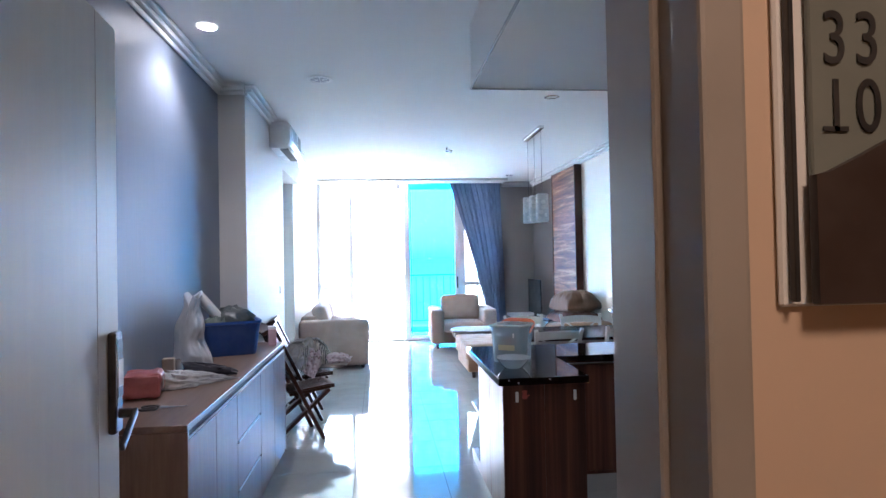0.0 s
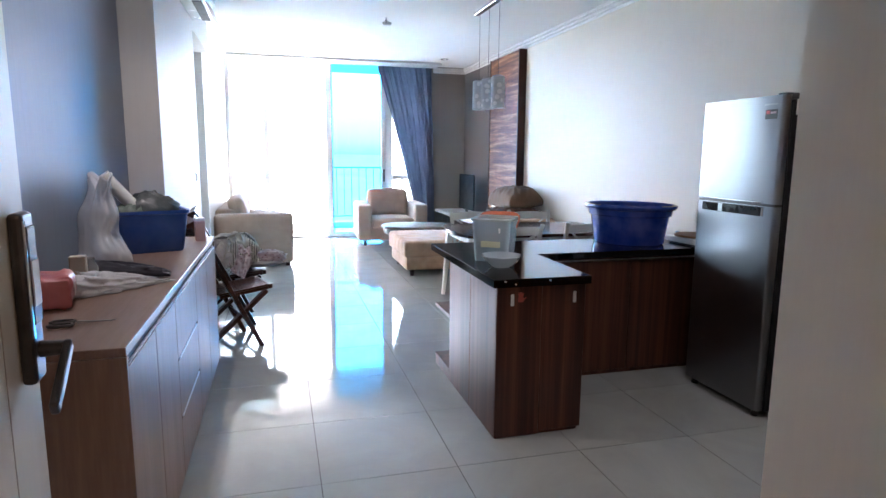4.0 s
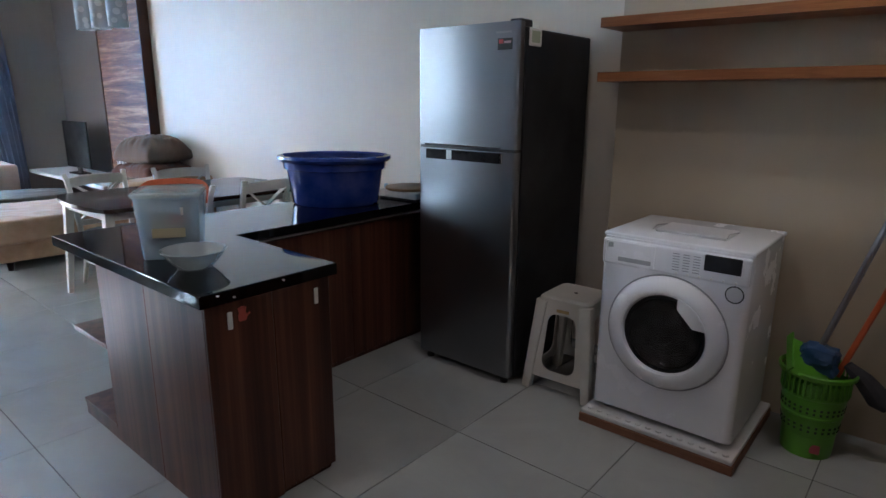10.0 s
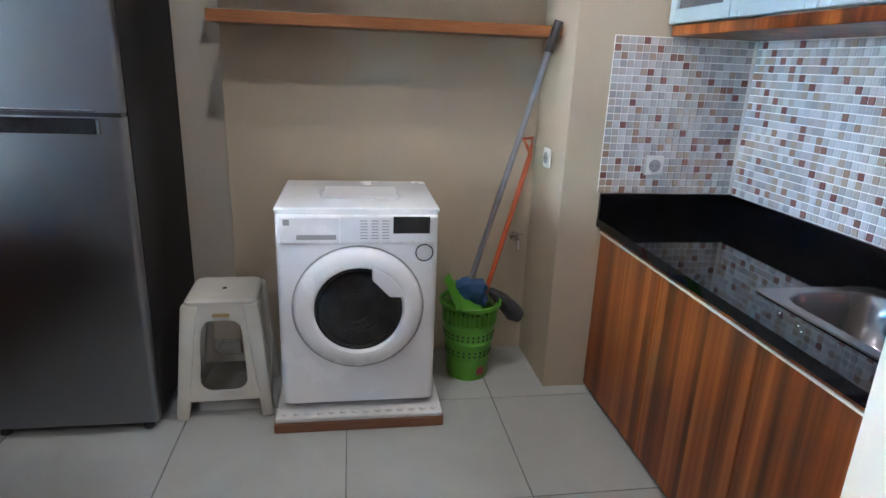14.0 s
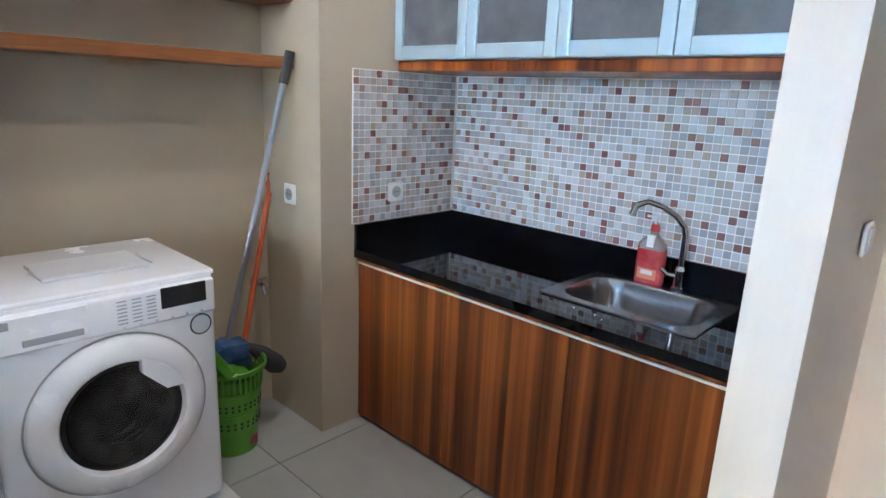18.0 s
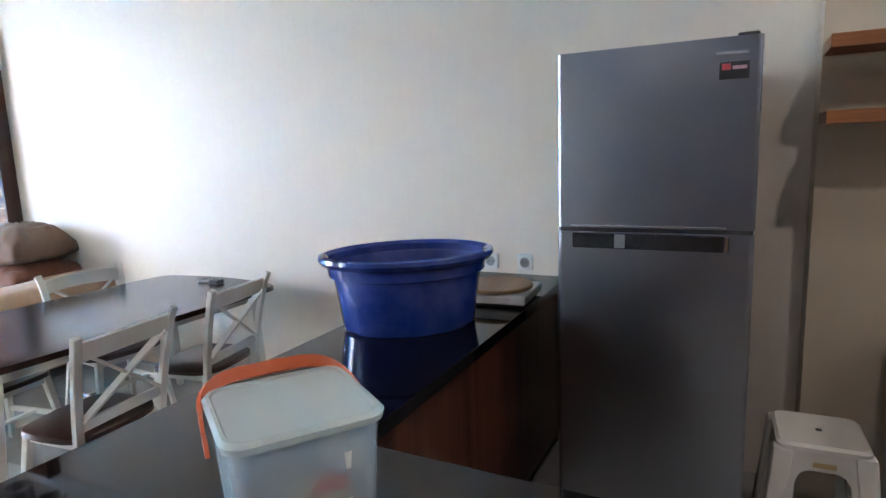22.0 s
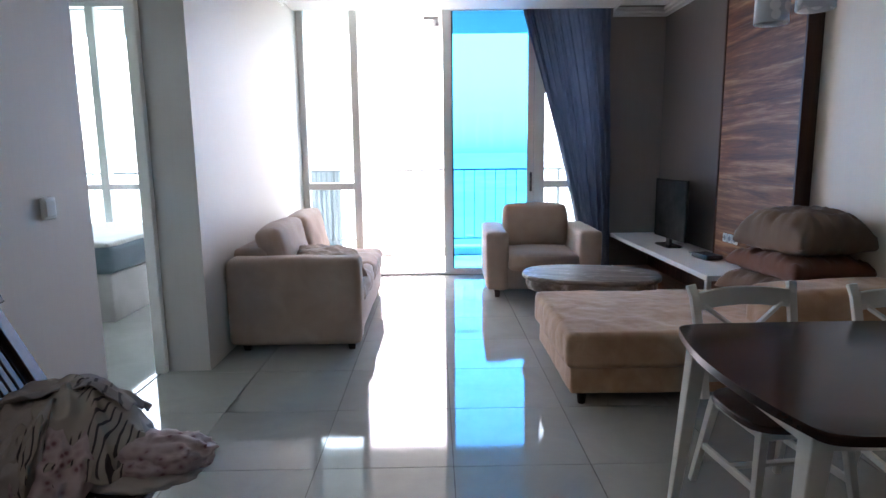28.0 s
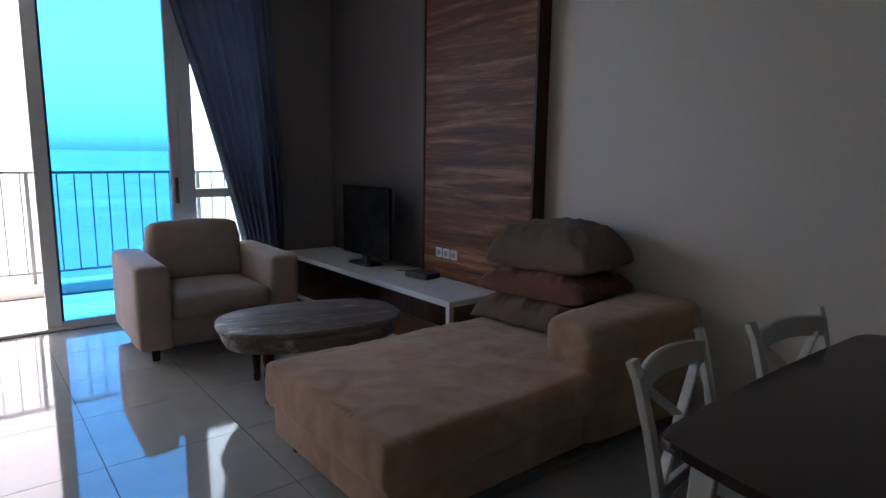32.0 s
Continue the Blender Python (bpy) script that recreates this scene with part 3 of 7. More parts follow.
floor = structure("floor", box(B(), (-2.6, YH, -0.2), (2.6, 8.1, -0.005)), M_GROUT, "polished cream porcelain tiles with thin grey joints", "floor")
wall("wall_right", (XR, -0.33, 0), (2.55, 8.22, 3.0), M_WALL, "long wall papered in fine beige vinyl")
wall("wall_niche", (2.13, -1.73, 0), (2.55, -0.33, H), M_KITWALL, "cream painted wall behind the washing machine")
wall("wall_pillar", (1.715, YE, 0), (2.55, -1.73, H), M_KITWALL, "cream painted pillar beside the sink counter")
wall("wall_kitchen", (0.13, YE, 0), (1.715, -2.5, H), M_KITWALL, "cream painted wall behind the sink")
wall("wall_entry_side", (0.003, YE, 0), (0.133, -1.705, H), M_WALL, "short beige wall between entrance and kitchen")
wall("wall_slate", (-2.25, YE, 0), (XL, 1.65, H), M_SLATE, "slate blue papered wall above the sideboard")
wall("wall_aircon", (-2.25, 1.65, 0), (XA, 3.55, H), M_WALL_PALE, "pale papered wall that stands forward like a pillar")
wall("wall_sofa", (-2.175, 4.89, 0), (XS, YW + 0.2, 3.0), M_WALL_PALE, "pale papered wall behind the two-seat sofa")
wall("wall_lintel", (-2.25, 3.55, 2.6), (XA, 4.89, H), M_WALL_PALE, "pale papered lintel over the bedroom recess")
wall("wall_recess", (-2.25, 3.55, 0), (-2.17, 3.98, 2.6), M_WALL_PALE, "pale wall beside the bedroom door")
wall("wall_window", (1.62, YW, 0), (XR, 8.22, 3.159), wallpaper("grey_beige_wallpaper", (0.27, 0.245, 0.22)), "grey-beige papered wall beside the curtain")
wall("wall_window_head", (XS, YW + 0.02, 3.101), (1.62, 8.22, 3.159), M_PAINT, "white painted strip above the balcony window")
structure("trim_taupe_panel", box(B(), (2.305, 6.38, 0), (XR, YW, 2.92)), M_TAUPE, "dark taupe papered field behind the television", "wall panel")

# entrance wall with its opening, and the hallway outside
XD0, XD1 = -1.38, -0.36
bm = B()
box(bm, (-4.0, YH, 0), (XD0 - 0.06, YE, 3.0))
box(bm, (XD1 + 0.05, YH, 0), (3.2, YE, 3.0))
box(bm, (XD0 - 0.06, YH, 2.3), (XD1 + 0.05, YE, 3.0))
structure("wall_entrance", bm, M_HALL, "warm beige painted wall around the entrance door", "wall")
bm = B()
for x0, x1 in ((XD0 - 0.06, XD0), (XD1, XD1 + 0.05)):
    box(bm, (x0, YH - 0.015, 0), (x1, YE + 0.01, 2.3), 0.006, 2)
box(bm, (XD1 - 0.012, YH + 0.07, 0), (XD1, YE - 0.07, 2.24), 0.003)
box(bm, (XD0 - 0.06, YH - 0.015, 2.24), (XD1 + 0.05, YE + 0.01, 2.3), 0.006, 2)
structure("trim_entrance_frame", bm, M_FRAME, "greige painted steel frame of the entrance door", "door frame")
structure("floor_hallway", box(B(), (-4.0, -5.4, -0.2), (3.2, YH, 0.0)), plain("hallway_carpet", (0.2, 0.15, 0.11), 0.9, vary=0.2, scale=20), "brown hallway floor outside the entrance", "floor")
bm = B()
box(bm, (-4.2, -5.6, 0), (3.4, -5.4, 3.0))
box(bm, (-4.2, -5.4, 0), (-4.0, YE, 3.0))
box(bm, (3.2, -5.4, 0), (3.4, YE, 3.0))
structure("wall_hallway", bm, M_HALL, "warm beige hallway walls", "wall")
structure("ceiling_hallway", box(B(), (-4.2, -5.6, 2.9), (3.4, YH, 3.1)), M_PAINT, "white hallway ceiling", "ceiling")

# ceilings
bm = B()
box(bm, (-2.25, YE, H), (2.55, 7.855, 3.25))
box(bm, (-2.25, 7.8552, 3.0), (XS, YW + 0.2, 3.16))
box(bm, (XR, 7.8552, 3.0), (2.55, YW + 0.2, 3.16))
box(bm, (-2.25, 7.855, 3.16), (2.55, YW + 0.2, 3.25))
structure("ceiling", bm, M_PAINT, "flat white painted ceiling", "ceiling")
bm = B()
box(bm, (-0.1, YE, 2.62), (2.32, 0.29, 2.999))
box(bm, (-0.105, YE, 2.60), (2.32, 0.295, 2.62), 0.004)
# added grey strip: its colour draws the shadow line at the ceiling edge
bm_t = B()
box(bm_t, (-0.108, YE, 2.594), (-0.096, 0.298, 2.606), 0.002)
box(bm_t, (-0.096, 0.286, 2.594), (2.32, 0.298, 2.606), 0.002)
structure("trim_ceiling_shadow_line", bm_t, M_GREYPLASTIC, "thin grey strip that draws the shadow line along the lowered ceiling edge", "trim")
structure("ceiling_kitchen", bm, M_PAINT, "lowered white plaster ceiling over the kitchen", "ceiling")
bm = B()
box(bm, (XS, 7.40, 2.972), (1.66, 7.854, 2.999), 0.004)
box(bm, (XS, 7.37, 2.96), (1.69, 7.40, 2.999), 0.012, 2)
box(bm, (1.66, 7.40, 2.96), (1.69, 7.854, 2.999), 0.012, 2)
structure("ceiling_pelmet", bm, M_PAINT, "white lowered ceiling strip that hides the curtain rail", "ceiling")


def cornice(bm, a, b, inward):
    """Plaster cornice from a to b (plan), stepping out towards inward."""
    (x0, y0), (x1, y1) = a, b
    for d, z in ((0.025, 2.915), (0.055, 2.945), (0.085, 2.975)):
        if x0 == x1:
            box(bm, (min(x0, x0 + inward * d), min(y0, y1), z), (max(x0, x0 + inward * d), max(y0, y1), z + 0.0285), 0.006)
        else:
            box(bm, (min(x0, x1), min(y0, y0 + inward * d), z), (max(x0, x1), max(y0, y0 + inward * d), z + 0.0285), 0.006)


for nm, a, b, inw in (("right", (XR, 0.3), (XR, YW), -1), ("slate", (XL, YE), (XL, 1.65), 1), ("pillar", (XL, 1.65), (XA, 1.65), -1), ("aircon", (XA, 1.65), (XA, 2.735), 1), ("lintel", (XA, 3.545), (XA, 4.89), 1), ("sofa", (XS, 4.89), (XS, 7.4), 1), ("window", (1.7, YW), (XR, YW), -1)):
    bm = B()
    cornice(bm, a, b, inw)
    structure("trim_cornice_" + nm, bm, M_TRIM, "stepped white plaster cornice", "cornice", True)

# balcony window
win = tagged(new("window_1"), "floor-to-ceiling aluminium balcony window with cyan glass, one leaf slid open", "window", "", "structure")


def frame_bar(name, lo, hi, parent, bevel=0.006):
    return part(name, box(B(), lo, hi, bevel, 2), M_ALU, parent)


for x0, x1 in ((XS, XS + 0.07), (-1.26, -1.17), (0.835, 0.955), (1.56, 1.62)):
    frame_bar("mullion", (x0, YW, 0), (x1, YW + 0.12, 3.10), win)
frame_bar("head", (XS, YW - 0.003, 3.05), (1.62, YW + 0.123, 3.10), win)
for x0, x1 in ((XS + 0.07, -1.26), (0.955, 1.56)):
    frame_bar("transom", (x0, YW + 0.003, 1.02), (x1, YW + 0.117, 1.10), win)
    frame_bar("bottom_rail", (x0, YW + 0.003, 0.0), (x1, YW + 0.117, 0.08), win)
    for z0, z1 in ((0.08, 1.02), (1.10, 3.05)):
        p = part("pane", box(B(), (x0, YW + 0.055, z0), (x1, YW + 0.061, z1)), M_GLASS_A, win, "pale cyan glass")
        p.visible_shadow = False
frame_bar("threshold", (-1.17, YW - 0.004, 0.0), (0.835, YW + 0.124, 0.028), win)
leaf = part("sliding_leaf", box(B(), (-0.215, YW + 0.005, 0.03), (-0.115, YW + 0.05, 3.05), 0.006, 2), M_ALU, win, "slid-open aluminium leaf with deep cyan glass")
frame_bar("stile", (0.755, YW + 0.005, 0.03), (0.834, YW + 0.05, 3.05), leaf)
frame_bar("leaf_rail", (-0.115, YW + 0.007, 0.03), (0.755, YW + 0.048, 0.075), leaf)
frame_bar("leaf_rail", (-0.115, YW + 0.007, 3.0), (0.755, YW + 0.048, 3.05), leaf)
part("gasket", box(B(), (-0.115, YW + 0.012, 0.075), (-0.098, YW + 0.045, 3.0)), M_BLACK, leaf)
p = part("pane", box(B(), (-0.1, YW + 0.024, 0.075), (0.755, YW + 0.03, 3.0)), M_GLASS_B, leaf, "deep cyan glass")
p.visible_shadow = False
part("pull", box(B(), (0.785, YW - 0.025, 0.98), (0.81, YW + 0.005, 1.2), 0.004, 2), M_BLACK, leaf)

# bedroom behind the recess
bm = B()
box(bm, (-6.2, 2.8, -0.2), (-2.171, YW + 0.1, -0.003))
structure("floor_bedroom", bm, M_TILE, "cream tiles of the bedroom floor", "floor")
bm = B()
box(bm, (-6.4, 2.6, 0), (-2.25, 2.8, 3.1))
box(bm, (-6.4, 2.8, 0), (-6.2, YW + 0.2, 3.1))
structure("wall_bedroom", bm, M_WALL_PALE, "pale bedroom walls", "wall")
structure("ceiling_bedroom", box(B(), (-6.4, 2.6, H + 0.1), (-2.25, YW + 0.2, 3.25)), M_PAINT, "white bedroom ceiling", "ceiling")
structure("wall_bedroom_side", box(B(), (-2.35, 2.8, 0), (-2.25, 3.55, 3.1)), M_WALL_PALE, "bedroom side of the pillar wall", "wall")
win2 = tagged(new("window_2"), "wide aluminium bedroom window down to the floor", "window", "", "structure")
for x0, x1 in ((-6.2, -6.1), (-5.15, -5.07), (-4.12, -4.03), (-3.1, -3.02), (-2.34, -2.178)):
    frame_bar("mullion", (x0, YW - 0.1, 0), (x1, YW, 3.05), win2)
frame_bar("transom", (-6.2, YW - 0.098, 1.06), (-2.26, YW - 0.002, 1.12), win2)
frame_bar("head", (-6.2, YW - 0.103, 3.05), (-2.26, YW + 0.003, 3.1), win2)
for x0, x1 in ((-6.1, -5.15), (-5.07, -4.12), (-4.03, -3.1), (-3.02, -2.34)):
    p = part("pane", box(B(), (x0, YW - 0.055, 0.02), (x1, YW - 0.049, 3.05)), M_GLASS_A, win2)
    p.visible_shadow = False
# bedroom door frame
bm = B()
box(bm, (-2.19, 4.835, 0), (-2.12, 4.889, 2.6), 0.006, 2)
box(bm, (-2.19, 3.98, 0), (-2.15, 4.03, 2.6), 0.006, 2)
box(bm, (-2.19, 4.03, 2.5), (-2.15, 4.835, 2.6), 0.006, 2)
structure("trim_bedroom_frame", bm, M_TRIM, "off-white wooden frame of the bedroom door", "door frame")

# balcony and far view
structure("floor_balcony", box(B(), (-7.0, 8.1, -0.3), (2.9, 9.75, -0.02)), plain("balcony_tile", (0.55, 0.54, 0.52), 0.4, vary=0.06, scale=3), "pale tiled balcony floor", "floor")
structure("trim_balcony_kerb", box(B(), (-7.0, 9.5, -0.02), (2.9, 9.75, 0.10), 0.01), M_CONCRETE, "weathered concrete kerb under the railing", "kerb")
# soffit in a much darker grey than the indoor ceilings
structure("ceiling_balcony", box(B(), (-7.0, 8.22, 3.08), (2.9, 9.75, 3.3)), plain("grey_soffit", (0.30, 0.30, 0.29), 0.9, vary=0.1, scale=2), "grey soffit of the balcony above", "ceiling")
structure("wall_balcony_side", box(B(), (2.6, 8.22, -0.3), (2.9, 9.0, 3.1)), M_CONCRETE, "grey rendered side wall of the balcony", "wall")
railing = tagged(new("balcony_railing"), "grey painted steel balcony railing with thin upright bars", "railing")
part("top_rail", box(B(), (-7.0, 9.58, 1.185), (2.85, 9.63, 1.215), 0.004), M_RAIL, railing)
part("bottom_rail", box(B(), (-7.0, 9.59, 0.20), (2.85, 9.62, 0.225), 0.003), M_RAIL, railing)
me = mesh_of("baluster", box(B(), (-0.006, -0.006, 0.225), (0.006, 0.006, 1.185)), M_RAIL)
for k in range(66):
    piece("baluster", me, railing, (-6.95 + 0.15 * k, 9.605, 0))
me = mesh_of("post", box(B(), (-0.018, -0.018, 0.10), (0.018, 0.018, 1.185)), M_RAIL)
for k in range(7):
    piece("post", me, railing, (-6.9 + 1.6 * k + 0.35, 9.605, 0))
louver = tagged(new("louver_screen"), "grey ribbed screen of the neighbouring balcony", "screen")
part("panel", box(B(), (-2.6, 9.95, 0.0), (-1.72, 9.99, 1.2)), plain("grey_screen", (0.2, 0.23, 0.26), 0.6), louver)
me = mesh_of("rib", box(B(), (-0.02, -0.02, 0.0), (0.02, 0.0, 1.2)), plain("grey_screen_rib", (0.26, 0.29, 0.32), 0.6))
for k in range(12):
    piece("rib", me, louver, (-2.56 + 0.075 * k, 9.95, 0))

n = Nodes("hazy_plain")
v = n.coords((1, 1, 1), world=True)
n.link(n.ramp(n.noise(v, 0.004, 8.0, 0.65), [(0.3, (0.09, 0.12, 0.11)), (0.55, (0.15, 0.17, 0.16)), (0.75, (0.23, 0.23, 0.22))]), n.b.inputs["Base Color"])
n.set(Roughness=0.95)
M_PLAIN = n.m
structure("ground", box(B(), (-5000, -5000, -101), (5000, 5000, -100)), M_PLAIN, "hazy plain with trees and roofs far below", "ground")
rnd = random.Random(4)
bm = B()
for k in range(500):
    d, a = 260 + 3200 * rnd.random() ** 0.8, rnd.uniform(-1.0, 1.0)
    x, y = d * math.sin(a), d * math.cos(a)
    w, dd, hh = rnd.uniform(3, 9), rnd.uniform(3, 9), rnd.uniform(0.4, 0.8)
    box(bm, (x - w, y - dd, -100), (x + w, y + dd, -100 + hh))
tagged(part("far_houses", bm, plain("far_roofs", (0.24, 0.24, 0.23), 0.8, vary=0.3, scale=0.02, bump=0)), "scattered pale roofs of a town far below", "houses", "", "stuff")
n = Nodes("hazy_ridge")
n.link(n.ramp(n.noise(n.coords((1, 1, 1), world=True), 0.003, 5.0), [(0.3, (0.13, 0.16, 0.18)), (0.7, (0.18, 0.21, 0.23))]), n.b.inputs["Base Color"])
n.set(Roughness=0.95)
M_RIDGE = n.m
bm = B()
low, top = [], []
for k in range(241):
    a = -2.2 + 4.4 * k / 240
    for row, d, z in ((low, 3300, -99.5), (top, 4300, 4 + 9 * noise.noise(Vector((k * 0.06, 2.0, 0))))):
        row.append(bm.verts.new((d * math.sin(a), d * math.cos(a), z)))
for k in range(240):
    bm.faces.new((low[k], low[k + 1], top[k + 1], top[k]))
tagged(part("far_hills", bm, M_RIDGE, None, "", True), "low hills at the hazy horizon", "hills", "", "stuff")

# ---- built-in kitchen ----
# peninsula: an L of walnut cabinets under one black top
TOPZ = 0.85
bm = B()
slab(bm, [(-0.03, -0.035), (0.50, -0.035), (0.50, 0.655), (2.315, 0.655), (2.315, 1.225), (-0.03, 1.225)], TOPZ - 0.042, TOPZ, 0.004)
worktop = thing("peninsula_worktop", "polished black granite top of an L-shaped peninsula, edge chipped", "worktop")
part("slab", bm, M_GRANITE, worktop)
for x_, y_, z_ in ((0.085, -0.0365, 0.822), (0.03, -0.0365, 0.838), (0.27, -0.0365, 0.836)):
    part("chip", lathe(B(), [(0.006, 0.0), (0.004, 0.0010), (0.001, 0.0012)], 7, 1.3, 0.6, caps=(False, True)), M_CONCRETE, worktop, "pale chip in the edge").matrix_local = pose(x_, y_ + 0.002, z_, 90, 20, 0)
pen = thing("peninsula_cabinet", "dark walnut end cabinet of the kitchen peninsula with open corner shelves", "cabinet")
part("body", box(B(), (0.012, 0.012, 0.05), (0.478, 0.70, TOPZ - 0.0445)), M_WALNUT, pen)
part("plinth", box(B(), (0.005, 0.015, 0.0), (0.475, 0.70, 0.05)), M_WALNUT, pen)
part("end_panel", box(B(), (0.0, 0.0, 0.004), (0.245, 0.012, TOPZ - 0.046), 0.002), M_WALNUT, pen)
part("end_panel", box(B(), (0.2465, 0.0, 0.022), (0.488, 0.012, TOPZ - 0.046), 0.002), M_WALNUT, pen)
for y0, y1 in ((0.0125, 0.425), (0.427, 0.85)):
    part("side_panel", box(B(), (0.0, y0, 0.004), (0.012, y1, TOPZ - 0.06), 0.002), M_WALNUT, pen)
part("inner_end", box(B(), (0.0122, 0.832, 0.05), (0.25, 0.85, TOPZ - 0.0445)), M_WALNUT, pen)
part("back_panel", box(B(), (0.251, 0.702, 0.0), (0.271, 1.215, TOPZ - 0.0445), 0.002), M_WALNUT, pen)
for z in (0.058, 0.415):
    part("shelf", box(B(), (0.0, 0.852, z), (0.248, 1.21, z + 0.022), 0.002), M_WALNUT, pen)
part("shelf_foot", box(B(), (0.004, 0.852, 0.0), (0.248, 1.205, 0.057)), M_WALNUT, pen)
part("edge_trim", box(B(), (0.0, -0.002, TOPZ - 0.0455), (0.006, 0.85, TOPZ - 0.0425)), M_ALU, pen)
for x in (0.082, 0.425):
    part("bumper", box(B(), (x - 0.009, -0.006, 0.705), (x + 0.009, 0.0, 0.765), 0.004, 2), M_WHITEPLASTIC, pen, "white adhesive strip")
bm = B()
slab(bm, rounded_rect(-0.015, -0.02, 0.015, 0.008, 0.007, 3), 0.0, 0.0015)
for k, (dx, dz, lean) in enumerate(((-0.012, 0.02, -14), (-0.004, 0.025, -4), (0.004, 0.024, 5), (0.012, 0.018, 14), (0.022, 0.0, 55))):
    m_ = pose(dx * 0.8, 0.004 + dz * 0.55 if k < 4 else -0.004, 0.0008, 0, 0, -lean)
    boxm(bm, (0.0066, 0.026, 0.0015), m_, 0.0)
part("sticker", bm, plain("red_sticker", (0.42, 0.07, 0.045), 0.5), pen, "worn red hand-shaped sticker").matrix_local = pose(0.128, -0.0005, 0.742, 90, 0, 0)
pen2 = thing("peninsula_cabinet", "dark walnut low cabinet run of the kitchen peninsula", "cabinet")
part("body", box(B(), (0.272, 0.722, 0.0), (2.315, 1.15, TOPZ - 0.0445)), M_WALNUT, pen2)
for x0, x1 in ((0.50, 1.205), (1.208, 2.3)):
    part("door", box(B(), (x0, 0.704, 0.03), (x1, 0.722, TOPZ - 0.075), 0.002), M_WALNUT, pen2)
part("edge_trim", box(B(), (0.50, 0.70, TOPZ - 0.068), (2.3, 0.722, TOPZ - 0.062)), M_ALU, pen2)

# sink run
KZ = 0.80
sink_hole = (0.362, -2.396, 0.828, -2.072)
bm = B()
x0, y0, x1, y1 = sink_hole
kit_top = thing("sink_worktop", "polished black granite sink counter with low upstand", "worktop")
for lo, hi in (((0.134, -2.498, KZ - 0.035), (x0, -1.895, KZ)), ((x1, -2.498, KZ - 0.035), (1.713, -1.895, KZ)), ((x0, -2.498, KZ - 0.035), (x1, y0, KZ)), ((x0, y1, KZ - 0.035), (x1, -1.895, KZ))):
    part("slab", box(B(), lo, hi), M_GRANITE, kit_top)
part("upstand", box(B(), (0.134, -2.498, KZ + 0.0005), (1.713, -2.478, 0.907), 0.002), M_GRANITE, kit_top)
part("upstand", box(B(), (1.693, -2.4775, KZ + 0.0005), (1.713, -1.895, 0.907), 0.002), M_GRANITE, kit_top)
kcab = thing("sink_cabinet", "streaked orange-brown wooden base cabinet under the sink", "cabinet")
part("body", box(B(), (0.134, -2.49, 0.06), (1.713, -1.94, KZ - 0.2)), M_TEAKFOIL, kcab)
part("plinth", box(B(), (0.134, -2.45, 0.0), (1.713, -1.95, 0.06)), M_WALNUT, kcab)
part("top_rail", box(B(), (0.134, -1.94, KZ - 0.055), (1.713, -1.915, KZ - 0.037)), M_TEAKFOIL, kcab)
part("grip_rail", box(B(), (0.134, -1.935, KZ - 0.064), (1.713, -1.912, KZ - 0.057)), M_ALU, kcab, "brushed aluminium grip rail")
me = mesh_of("door", box(B(), (-0.2615, -0.009, 0.02), (0.2615, 0.009, KZ - 0.066), 0.002), M_TEAKFOIL)
for k in range(3):
    piece("door", me, kcab, (0.397 + 0.5265 * k, -1.93, 0))
ucab = thing("wall_cabinet", "row of wall cabinets with pale blue aluminium doors and grey glass", "cabinet")
part("body", box(B(), (0.14, -2.498, 1.575), (1.70, -2.115, 2.598)), plain("grey_cabinet_carcass", (0.3, 0.3, 0.3), 0.5), ucab)
part("bottom_board", box(B(), (0.134, -2.498, 1.535), (1.69, -2.10, 1.573), 0.003), M_TEAKFOIL, ucab)
for k in range(4):
    a, b = 0.135 + 0.3925 * k, 0.135 + 0.3925 * k + 0.389
    d = part("door", box(B(), (a, -2.114, 1.578), (a + 0.045, -2.088, 2.595), 0.004, 2), M_BLUEALU, ucab, "pale blue aluminium door with grey glass")
    part("door_stile", box(B(), (b - 0.045, -2.114, 1.578), (b, -2.088, 2.595), 0.004, 2), M_BLUEALU, d)
    for z0, z1 in ((1.578, 1.63), (2.55, 2.595)):
        part("door_rail", box(B(), (a + 0.045, -2.113, z0), (b - 0.045, -2.089, z1), 0.003), M_BLUEALU, d)
    part("pane", box(B(), (a + 0.045, -2.107, 1.63), (b - 0.045, -2.101, 2.55)), M_FROST, d)
sink = thing("kitchen_sink", "stainless steel drop-in sink with a rounded basin", "sink")


def loft(bm, loops, cap_last=True, cap_first=False):
    rings = [[bm.verts.new(p) for p in lp] for lp in loops]
    n = len(rings[0])
    for a, b in zip(rings, rings[1:]):
        for k in range(n):
            bm.faces.new((a[k], a[(k + 1) % n], b[(k + 1) % n], b[k]))
    if cap_last:
        bm.faces.new(rings[-1])
    if cap_first:
        bm.faces.new(rings[0][::-1])
    return bm


def rr_loop(x0, y0, x1, y1, r, z, n=6):
    return [(x, y, z) for x, y in rounded_rect(x0, y0, x1, y1, r, n)]


bm = B()
rim = [(0.33, -2.43, 0.87, -2.035, 0.020, 0.001), (0.332, -2.428, 0.868, -2.037, 0.020, 0.006), (0.360, -2.398, 0.830, -2.070, 0.098, 0.006)]
bowl = [(0.364 + d, -2.394 + d, 0.826 - d, -2.074 - d, max(0.10 - 0.35 * d, 0.04), z) for d, z in ((0.0, 0.002), (0.004, -0.008), (0.012, -0.04), (0.022, -0.085), (0.036, -0.12), (0.062, -0.145), (0.10, -0.153), (0.13, -0.155))]
